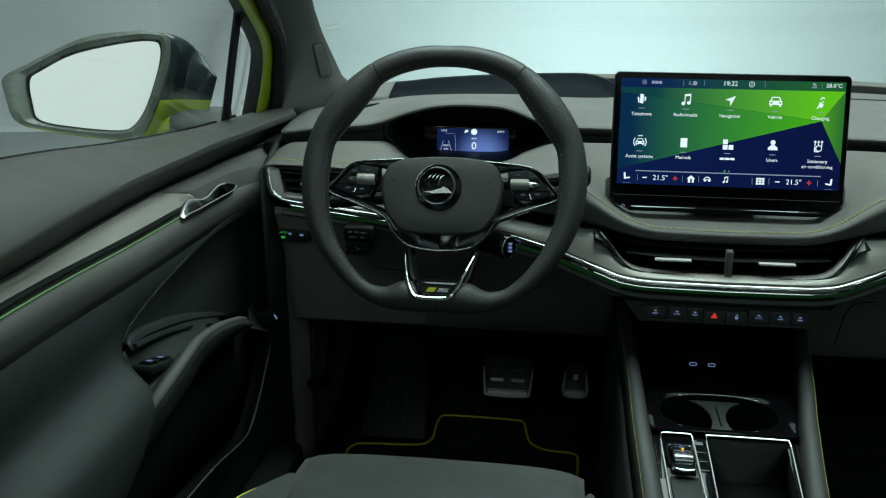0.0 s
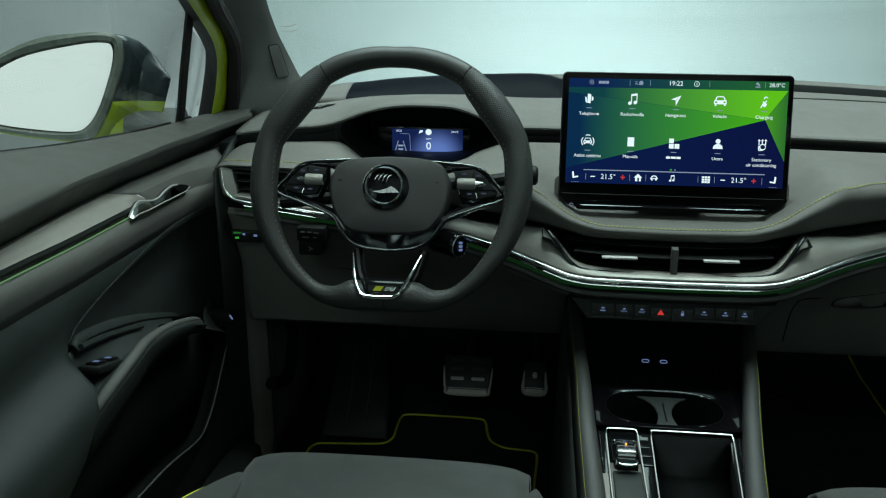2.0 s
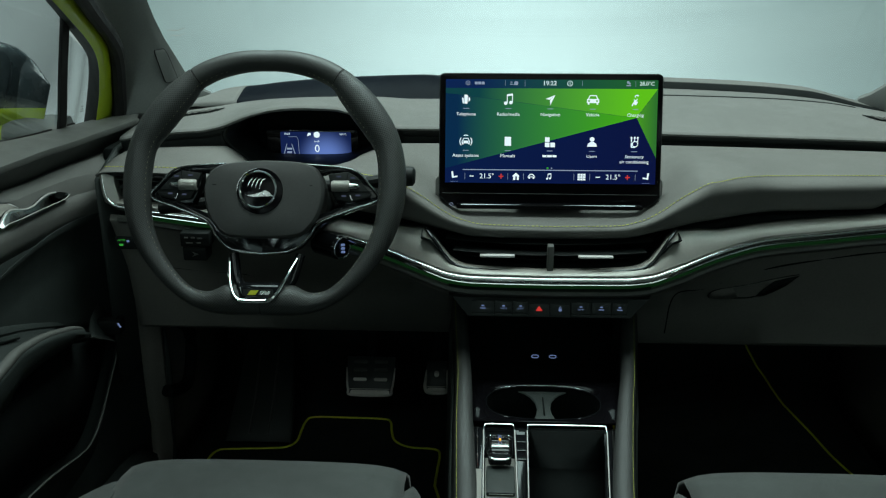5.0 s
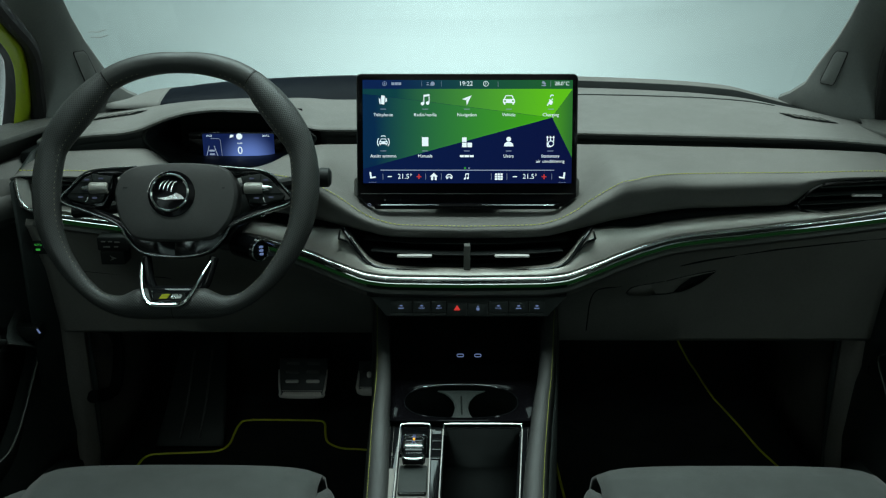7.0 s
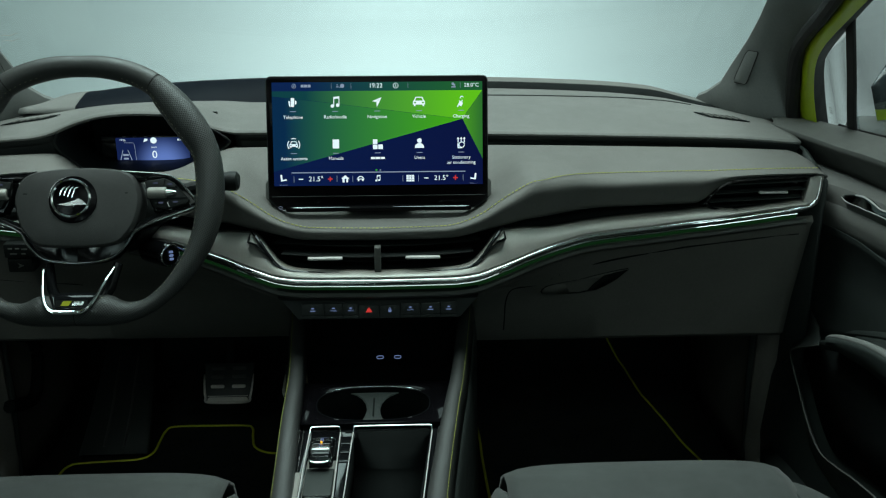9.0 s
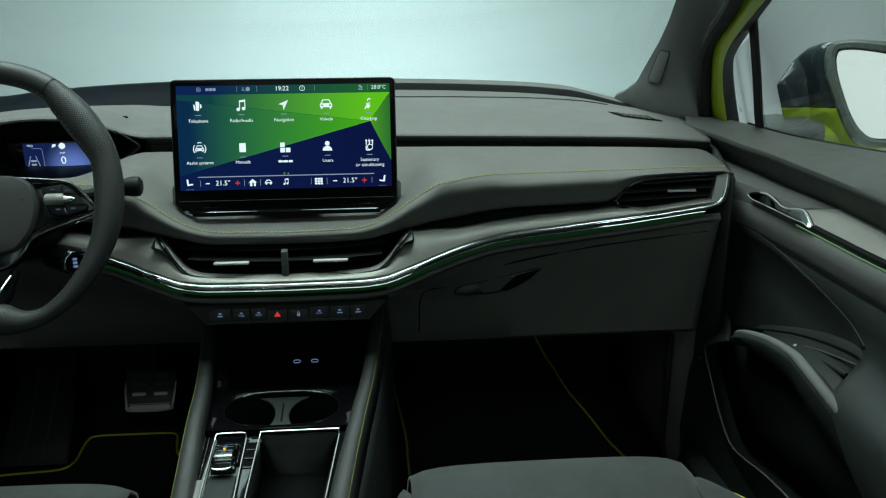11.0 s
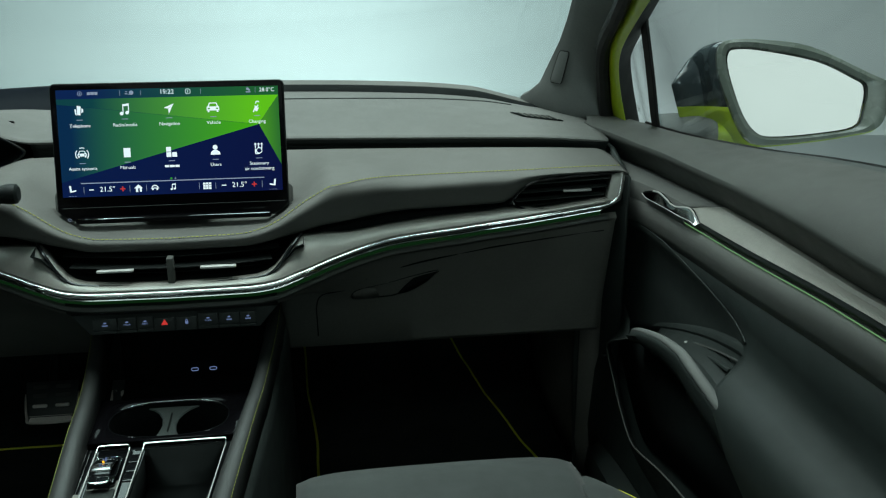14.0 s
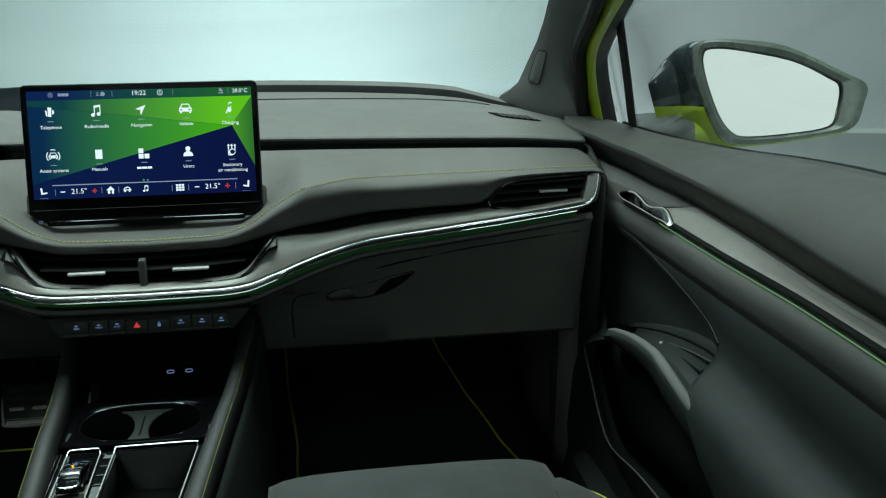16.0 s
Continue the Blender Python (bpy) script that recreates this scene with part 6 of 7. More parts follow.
part("rocker_lip", tube(spline([(-0.0130, 1.022, TOP + 0.008), (-0.0120, 1.013, TOP + 0.009), (-0.007, 1.0085, TOP + 0.009), (0.007, 1.0085, TOP + 0.009), (0.0120, 1.013, TOP + 0.009), (0.0130, 1.022, TOP + 0.008)], 4), 0.0013, n=7), CHROME, sel, "chrome lip").location = (-0.0668, -0.019, 0)
part("ready_lamp", tube([(-0.0668, 1.0265, TOP + 0.0125), (-0.0668, 1.0255, TOP + 0.0150)], 0.0013, n=8), AMBER, sel, "amber lit dot")
for ch, y, z in (("R", 1.0410, 0.0085), ("N", 1.0330, 0.0118), ("D", 1.0140, 0.0155)):
    lettering(ch, 0.0068, BLUE, sel, pose(-0.0668, y, TOP + z, 25, 0, 0))
part("slider", block((-0.0665, 0.968, TOP - 0.006), (0.033, 0.056, 0.006), 0.002), LOWER, con, "dark slider cover")
part("slider_edge", tube([(-0.080, 0.937, TOP - 0.0025), (-0.053, 0.937, TOP - 0.0025)], 0.0010, n=6), CHROME, con)

# ---- doors ----
B_X = curve((0.1, 0.845), (0.5, 0.842), (0.95, 0.83), (1.07, 0.82), (1.20, 0.800), (1.32, 0.775), (1.40, 0.756), (1.45, 0.745), (1.498, 0.735), (1.58, 0.715), (1.66, 0.688))
B_Z = curve((0.1, 0.79), (0.5, 0.785), (0.95, 0.75), (1.07, 0.736), (1.20, 0.718), (1.32, 0.7065), (1.40, 0.7015), (1.45, 0.700), (1.498, 0.699), (1.60, 0.693), (1.66, 0.685))
C_Z = curve((0.1, 0.735), (0.5, 0.708), (0.79, 0.698), (0.90, 0.699), (0.966, 0.698), (1.03, 0.696), (1.11, 0.6915), (1.20, 0.686), (1.30, 0.681), (1.40, 0.676), (1.55, 0.676), (1.66, 0.679))
P_Z = curve((0.1, 0.700), (0.5, 0.678), (0.75, 0.668), (0.85, 0.6640), (0.94, 0.6630), (1.04, 0.6610), (1.12, 0.6580), (1.215, 0.6525), (1.32, 0.6450), (1.45, 0.6440), (1.66, 0.648))
D_Z = curve((0.1, 0.690), (0.5, 0.674), (0.714, 0.6655), (0.821, 0.6600), (1.006, 0.645), (1.158, 0.635), (1.30, 0.626), (1.60, 0.603))
YS = [float(v) for v in np.linspace(0.15, 1.50, 46)]


IN_X = curve((0.1, 0.0), (1.15, 0.0), (1.26, -0.001), (1.34, -0.0045), (1.42, -0.015), (1.50, -0.032), (1.55, -0.042), (1.66, -0.053))


def in_x(y):
    """The trim draws in towards the dash at its front end."""
    return IN_X(y)


def door(s):
    # the left door is moved a little out and up to fit the camera's view
    inx = lambda y: in_x(y) - (0.014 * min(1.0, max(0.0, (y - 1.36) / 0.12)) if s < 0 else 0.0)
    both = lambda pts, s, up=0.011: [(p[0] * s - (0.018 if s < 0 else 0.0), p[1], p[2] + (up if s < 0 else 0.0)) for p in pts]
    d = thing("front_door", "dark grey front door trim with woven decor, armrest, pull handle and pocket" if s > 0 else "dark grey front door trim with woven decor and a window switch block", "car door", group="front doors")
    rows = []
    def section(y):
        k, bx, bz, cz, pz = in_x(y), B_X(y), B_Z(y), C_Z(y), P_Z(y)
        return [(bx + 0.012, y, bz - 0.03), (bx + 0.006, y, bz - 0.004), (bx - 0.002, y, bz), *[(bx - a * (bx - 0.703 - k), y, bz - b * (bz - cz - 0.013)) for a, b in ((0.43, 0.11), (0.70, 0.33), (0.87, 0.60), (0.955, 0.82))],
                (0.7010 + k, y, cz + 0.0125), (0.7000 + k, y, cz + 0.009), (0.7010 + k, y, cz + 0.0055), (0.7080 + k, y, cz - 0.001), (0.7180 + k, y, cz - 0.45 * (cz - pz)), (0.7290 + k, y, pz + 0.0015), (0.7320 + k, y, pz - 0.002), (0.750 + k, y, pz - 0.008)]
    slant = (0.0, 0.0, 0.1, 0.3, 0.6, 0.85, 0.95) + (1.0,) * 8
    for y in YS + [1.53, 1.56, 1.59, 1.62, 1.66]:
        # the front end runs slantwise from the pillar to the dashboard
        row = [section(y - 0.62 * e * max(0.0, y - 1.50))[i] for i, e in enumerate(slant)]
        lift = (0, 0, 0, 0.002, 0.003, 0.004, 0.005, 0.006, 0.006, 0.006, 0.007, 0.009, 0.011, 0.011, 0.011)
        rows.append([(s * p[0] - (0.012 + 0.55 * e if s < 0 else 0.0), p[1], p[2] + (e if s < 0 else 0.0)) for p, e in zip(row, lift)])
    part("upper_pad", loft(rows), DOORTRIM, d, "grained upper door pad", solid=0.003)
    # belt seal at the glass
    part("belt_seal", tube(both([(B_X(y) + 0.010 - (0.006 if s < 0 else 0), y, B_Z(y) - 0.001) for y in YS], s, 0.0), 0.003, n=6), RUBBER, d)
    # woven decor, flush with a plain front panel behind the lever
    rows = []
    for j in range(26):
        r = []
        for (dx, up, dz), sl in zip(((0.742, 1, -0.003), (0.7200, 1, -0.0015), (0.7165, 1, -0.0045), (0.7035, 0, 0.0), (0.6965, 0, 0.001), (0.715, 0, -0.003)), (0.0, 0.0, 0.012, 0.045, 0.058, 0.058)):
            y = 0.15 + (1.150 + sl - 0.15) * j / 25
            r.append((dx, y, D_Z(y) + 0.42 * (P_Z(y) - D_Z(y)) if dx == 0.7035 else (P_Z(y) if up else D_Z(y)) + dz))
        rows.append(both(r, s))
    part("decor", loft(rows), WEAVE, d, "woven grey decor strip", solid=0.002)
    rows = []
    for j in range(18):
        r = []
        for (dx, up, dz), sl in zip(((0.742, 1, -0.003), (0.7200, 1, -0.0015), (0.7165, 1, -0.0045), (0.7000, 0, 0.010), (0.6965, 0, 0.001), (0.694, 0, -0.02), (0.698, 0, -0.045)), (0.0, 0.0, 0.012, 0.045, 0.058, 0.03, 0.03)):
            y = 1.153 + sl + (1.565 - 1.153 - sl) * j / 17
            r.append((dx + inx(y), y, (P_Z(y) if up else D_Z(y)) + dz))
        rows.append(both(r, s))
    part("front_panel", loft(rows), PADTOP, d, "plain grey front panel", solid=0.002)
    ys = [y for y in YS if y <= 1.20]
    part("decor_gap", tube(both([(0.6985, y, D_Z(y) - 0.004) for y in ys], s), 0.0045, n=6), BLACK, d, "black lower edge")
    part("ambient_light", tube(both([(0.6945, y, D_Z(y) - 0.0115) for y in ys], s), 0.0007, n=6), AMBIENTLINE, d, "thin green light guide")
    # lower panel: a shoulder under the light guide, then a swelling that becomes the armrest
    rows = []
    Y0 = lambda z: float(np.interp(z, (0.28, 0.33, 0.39, 0.43, 0.48, 0.56), (0.72, 0.80, 0.87, 0.93, 0.985, 1.04) if s > 0 else (0.70, 0.78, 0.84, 0.90, 0.952, 1.005)))
    prof = ((0.545, 0.707, 0.001), (0.525, 0.711, 0.007), (0.510, 0.713, 0.018), (0.499, 0.713, 0.040), (0.488, 0.712, 0.058), (0.468, 0.711, 0.068), (0.43, 0.711, 0.066), (0.40, 0.708, 0.057), (0.36, 0.703, 0.040), (0.32, 0.697, 0.022), (0.27, 0.690, 0.006), (0.16, 0.685, 0.0), (0.10, 0.69, 0.0))
    def slide(z, j):
        """Rows that run along the armrest's front edge: j from 0 (front end) to 30 (rear end)."""
        y0 = Y0(z)
        if j <= 12:
            return 1.50 + (y0 + 0.028 - 1.50) * j / 12
        if j <= 20:
            return y0 + 0.028 - 0.056 * (j - 12) / 8
        return y0 - 0.028 + (0.15 - y0 + 0.028) * (j - 20) / 10
    for j in range(31):
        r = []
        for dx, dd in ((0.704, 0.002), (0.6945, -0.003), (0.6905, -0.012), (0.6910, -0.022), (0.6945, -0.034), (0.7000, -0.048)):
            y = slide(0.60, j)
            r.append((dx + inx(y), y, D_Z(y) - 0.013 + dd))
        for z, x, b in prof:
            y = slide(z, j)
            u = min(max((Y0(z) - y) / 0.05 + 0.5, 0), 1)
            r.append((x + inx(y) - b * u * u * (3 - 2 * u), y, z))
        rows.append(both(r, s))
    part("shoulder", loft([r[:6] for r in rows]), PADTOP, d, "grained shoulder under the light guide", solid=0.003, angle=85)
    part("lower_panel", loft([r[5:] for r in rows]), DOORLOW, d, "dark lower door panel with padded armrest", solid=0.003, angle=85)
    # loudspeaker field: a finely ribbed panel before the armrest, lying on the door's own curve
    def skin(y, z):
        base = float(np.interp(z, [q[0] for q in prof][::-1] + [0.575, 0.60], [q[1] for q in prof][::-1] + [0.694, 0.6905]))
        b = float(np.interp(z, [q[0] for q in prof][::-1] + [0.575], [q[2] for q in prof][::-1] + [0.0]))
        u = min(max((Y0(z) - y) / 0.05 + 0.5, 0), 1)
        return base + inx(y) - b * u * u * (3 - 2 * u)
    ztop = curve((1.001, 0.527), (1.053, 0.542), (1.147, 0.560), (1.276, 0.573), (1.40, 0.566), (1.49, 0.553))
    zbot = curve((1.001, 0.5265), (1.03, 0.506), (1.09, 0.484), (1.20, 0.450), (1.30, 0.412), (1.42, 0.37), (1.49, 0.36))
    if s < 0:
        ztop = curve((0.980, 0.520), (1.010, 0.532), (1.053, 0.543), (1.147, 0.560), (1.276, 0.573), (1.40, 0.566), (1.49, 0.553))
        zbot = curve((0.980, 0.5195), (1.01, 0.504), (1.08, 0.486), (1.20, 0.450), (1.30, 0.412), (1.42, 0.37), (1.49, 0.36))
    sy = [float(v) for v in np.linspace(1.003 if s > 0 else 0.982, 1.488, 26)]
    rows = [both([(skin(y, z) - 0.0022, y, z) for z in np.linspace(zbot(y), ztop(y), 14)], s) for y in sy]
    part("speaker_panel", loft(rows), LOWER, d, "ribbed loudspeaker field", solid=0.002)
    part("speaker_edge", tube(both([(skin(y, ztop(y)) - 0.0026, y, ztop(y)) for y in sy], s), 0.0010, n=5), DOORLOW, d)
    ribs = bmesh.new()
    for kk in range(72):
        z = 0.382 + 0.0027 * kk
        yy = [y for y in sy if zbot(y) < z - 0.002 and ztop(y) > z + 0.002]
        if len(yy) > 3:
            tube(both([(skin(y, z) - 0.0026, y, z) for y in yy], s), 0.0005, n=4, bm=ribs)
    tagged(part("speaker_ribs", ribs, LOWER, d), kind="stuff")
    # lever: a slim chrome blade that dips in the middle and hooks down at its tail
    lev = ((1.334, 0.6285, 0.6250), (1.318, 0.6335, 0.6222), (1.296, 0.6385, 0.6235), (1.279, 0.6410, 0.6250), (1.262, 0.6405, 0.6262), (1.246, 0.6385, 0.6280), (1.234, 0.6368, 0.6290), (1.214, 0.6385, 0.6305), (1.196, 0.6435, 0.6315), (1.178, 0.6480, 0.6325), (1.167, 0.6475, 0.6335), (1.160, 0.6440, 0.6340), (1.153, 0.6390, 0.6330), (1.147, 0.6345, 0.6320))
    rows, low, high = [], [], []
    for y, zt, zb in spline(lev, 3):
        hh, z = max((zt - zb) / 2, 0.0006), (zt + zb) / 2 - (0.002 if s < 0 else 0.0)
        x = 0.684 + 0.10 * max(0.0, 1.19 - y)
        rows.append(both([(x + 0.006, y, z - hh), (x - 0.0010, y, z - hh), (x - 0.0010, y, z - hh * 0.8), (x + 0.0012, y, z - hh * 0.2), (x + 0.0026, y, z + hh * 0.45), (x + 0.0042, y, z + hh * 0.90), (x + 0.0060, y, z + hh), (x + 0.008, y, z + hh)], s, 0.004))
        low.append((x - 0.0010, y, z - hh * 0.9))
        high.append((x + 0.0046, y, z + hh * 0.95))
    n = next(i for i, q in enumerate(low) if q[1] < 1.207)
    # one chrome lever: dark reflection and bright highlights are put into its colours
    lever = part("door_lever", loft(rows[:n + 1], closed=True, caps=True), LEVER, d, "chrome door lever, dark reflection put into its colour", angle=50)
    part("lever_tail", loft(rows[n:], closed=True, caps=True), DULL, lever, "chrome hooked end, highlight put into its brighter colour", angle=50)
    part("lever_highlight", tube(both(low, s, 0.004), 0.0008, n=6), VENTTAB, lever, "highlight along the lower edge, built as a pale strip")
    part("lever_highlight", tube(both(high[5:], s, 0.004), 0.0013, n=6), VENTTAB, lever, "highlight along the upper edge, built as a pale strip")
    part("lever_recess", tube(both([(0.6965 + in_x(y), y, (zt + zb) / 2 - 0.004) for y, zt, zb in lev[1:-3]], s, 0.004), 0.005, n=8, flat=0.35), BLACK, d, "dark lever recess")
    # pull grip: a slim padded bar that runs down into the armrest
    gp = spline([(0.664, 1.275, 0.424), (0.651, 1.240, 0.442), (0.647, 1.20, 0.459), (0.645, 1.124, 0.482), (0.645, 1.06, 0.492), (0.645, 1.03, 0.490), (0.646, 0.990, 0.484), (0.650, 0.950, 0.474), (0.660, 0.915, 0.455)], 5)
    # right grip is a lighter copy: the brighter light there is in its colour
    part("pull_grip", tube(both(gp, s), [0.0028 + 0.0036 * min(1, i / 24) for i in range(len(gp))], n=14, flat=1.15), LOWER2 if s > 0 else GRIPPAD, d, "padded pull grip")
    flank = [both([(p.x - 0.0050, p.y, p.z - 0.001), (p.x - 0.0062, p.y, p.z - 0.008), (p.x - 0.002, p.y, p.z - 0.012 - 0.020 * min(1, k / 20)), (p.x + 0.010, p.y, p.z - 0.016 - 0.042 * min(1, k / 20))], s) for k, p in enumerate(gp[4:])]
    part("grip_flank", loft(flank), LOWER, d, "dark underside of the grip", solid=0.002)
    rows = []
    for y in np.linspace(1.27, 0.955, 14):
        gz = float(np.interp(y, (0.955, 1.02, 1.06, 1.124, 1.20, 1.27), (0.478, 0.489, 0.492, 0.482, 0.459, 0.426)))
        lz = float(np.interp(y, (0.955, 1.01, 1.09, 1.181, 1.285), (0.506, 0.508, 0.490, 0.462, 0.422)))
        rows.append(both([(0.650, y, gz - 0.004), (0.658, y, gz - 0.016), (0.675, y, gz - 0.020), (0.692, y, min(gz, lz) - 0.010), (0.703, y, lz - 0.004), (0.706, y, lz + 0.002)], s))
    part("grip_bowl", loft(rows), LOWER, d, "dark grip bowl", solid=0.003)
    sh = spline([(0.710, 1.36, 0.392), (0.708, 1.285, 0.425), (0.707, 1.181, 0.465), (0.706, 1.09, 0.493), (0.704, 1.01, 0.511), (0.700, 0.985, 0.508)], 5)
    part("bowl_ledge", loft([both([(p.x + 0.004, p.y, p.z + 0.010), (p.x - 0.001, p.y, p.z + 0.006), (p.x - 0.0035, p.y, p.z + 0.001), (p.x - 0.001, p.y, p.z - 0.005), (p.x + 0.005, p.y, p.z - 0.008)], s) for p in sh]), LOWER, d, "soft ledge over the bowl", solid=0.002)
    if s > 0:
        part("bowl_key", block((0.692, 1.135, 0.463), (0.008, 0.026, 0.004), 0.0015), VENTTAB, d, "window switch")
        part("bowl_rail", tube(spline([(0.694, 1.125, 0.4715), (0.695, 1.06, 0.490), (0.695, 1.001, 0.504)], 4), 0.0014, n=6), DOORTRIM, d)
        part("bowl_step", tube(spline([(0.688, 1.115, 0.464), (0.689, 1.06, 0.479), (0.689, 1.009, 0.487)], 4), 0.003, n=8), DOORLOW, d)
    else:
        bank = part("switch_bank", block((0, 0, -0.006), (0.030, 0.086, 0.010), 0.003, m=pose(-0.703, 1.022, 0.492, -17, 0, 0)), BLACK, d, "black switch panel")
        for y, z in ((0.998, 0.5000), (1.028, 0.4905)):
            k = part("window_switch", block((0, 0, -0.001), (0.016, 0.024, 0.004), 0.0015, m=pose(-0.702, y + 0.003, z, -17, 0, 0)), GLOSS, d, "black window switch")
            part("switch_mark", block((0, 0, 0.0012), (0.0065, 0.0070, 0.0008), 0.0003, m=pose(-0.701, y, z + 0.001, -17, 0, 0)), BLUE, k)
        part("mirror_switch", block((-0.706, 1.200, 0.455), (0.012, 0.016, 0.010), 0.003), GLOSS, d, "black mirror switch")
        part("bowl_rail", tube(both(spline([(0.694, 1.15, 0.470), (0.695, 1.06, 0.497), (0.695, 0.99, 0.513)], 4), s), 0.004, n=6), DOORLOW, d)
    # pocket: a pale lip round a flat dark sheet that stands for the shade inside
    lip = spline([(0.660, 1.292, 0.405), (0.660, 1.366, 0.365), (0.660, 1.380, 0.347), (0.660, 1.345, 0.315), (0.660, 1.29, 0.272), (0.660, 1.245, 0.252), (0.660, 1.20, 0.256), (0.660, 1.129, 0.273), (0.660, 1.047, 0.286), (0.660, 0.9, 0.300), (0.660, 0.6, 0.31)], 4)
    part("pocket_lip", tube(both(lip, s), 0.0014, n=6), DOORTRIM, d, "grey pocket lip")
    rows = []
    for p in lip:
        o = Vector((0, p.y - 1.10, p.z - 0.375)).normalized()
        f = lambda x, k: (x, min(p.y + o.y * k, 1.47), max(p.z + o.z * k, 0.09))
        rows.append(both([f(p.x, 0.0), f(p.x + 0.002, 0.004), f(p.x + 0.010, 0.018), f(0.681, 0.05), f(0.688, 0.10)], s))
    part("pocket_wall", loft(rows), LOWER, d, "dark panel round the pocket", solid=0.002)
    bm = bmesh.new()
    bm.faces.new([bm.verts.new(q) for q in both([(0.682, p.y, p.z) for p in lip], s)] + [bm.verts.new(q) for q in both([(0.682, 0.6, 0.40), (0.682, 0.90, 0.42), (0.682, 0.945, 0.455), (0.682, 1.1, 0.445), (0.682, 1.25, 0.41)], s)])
    part("pocket_shade", bm, DEEP, d, "flat near-black sheet for the shade inside the pocket", solid=0.002)
    part("lock_pin", tube(both([(0.680, 1.418, 0.316), (0.6655, 1.418, 0.316)], s), 0.0036, n=8), CHROME, d, "small metal pin")
    if s < 0:
        part("light_socket", block((-0.684, 1.372, 0.400), (0.045, 0.026, 0.026), 0.006), BLACK, d, "black lamp socket")
        part("courtesy_light", block((0, 0, 0), (0.0020, 0.003, 0.0085), 0.0008, m=pose(-0.661, 1.356, 0.4075, 0, -30, 0)), BLUE, d, "tiny blue light")
    # edge of the door towards the sill
    part("door_edge", tube(both(spline([(0.692, 1.47, 0.56), (0.688, 1.485, 0.42), (0.684, 1.485, 0.30), (0.680, 1.46, 0.18), (0.676, 1.38, 0.10), (0.67, 1.2, 0.07), (0.67, 0.4, 0.07)], 4), s), 0.008, n=8), RUBBER, d)
    return d


for s in (-1, 1):
    door(s)


# ---- footwells ----
def kick(s):
    k = thing("kick_panel", "dark footwell side trim", "trim panel", group="footwell side trims")
    rows = []
    for y, x in ((1.455, 0.672), (1.465, 0.655), (1.48, 0.646), (1.51, 0.650), (1.56, 0.645), (1.62, 0.640), (1.75, 0.645), (1.98, 0.66)):
        rows.append([(s * (x + (0.01 if z < 0.1 else 0)), y, z) for z in (0.045, 0.12, 0.25, 0.40, 0.52)])
    part("panel", loft(rows), KICK, k, solid=0.004)
    part("edge_strip", tube([(s * 0.650, 1.487, 0.06), (s * 0.641, 1.490, 0.25), (s * 0.641, 1.490, 0.50)], 0.006, n=8), LOWER, k, "dark edge strip")
    if s < 0:
        part("bonnet_lever", tube(spline([(-0.640, 1.44, 0.382), (-0.636, 1.53, 0.338), (-0.632, 1.578, 0.308), (-0.632, 1.592, 0.272), (-0.633, 1.578, 0.226), (-0.635, 1.548, 0.202), (-0.640, 1.47, 0.232)], 4), 0.011, n=10), DEEP, k, "black bonnet release frame")
    return k


kick(-1)
kick(1)

fr = thing("foot_rest", "ribbed black rubber foot rest", "foot rest")
FR = [(-0.583, -0.456, 1.588, 0.060), (-0.583, -0.468, 1.68, 0.100), (-0.586, -0.488, 1.80, 0.158), (-0.592, -0.499, 1.86, 0.20)]
part("pad", loft([[(a, y + 0.01, z - 0.02), (a, y, z), (a + 0.004, y, z + 0.003), (b - 0.004, y, z + 0.003), (b, y, z), (b, y + 0.01, z - 0.02)] for a, b, y, z in FR]), DOORLOW, fr, solid=0.003)
# ribs in a lighter trim: their highlights are put into the colour
for x in (-0.537, -0.500):
    part("rib", ribbon([(x - 0.002, 1.602, 0.071), (x - 0.006, 1.68, 0.105), (x - 0.017, 1.80, 0.164)], 0.004, 0.006), DOORTRIM, fr)


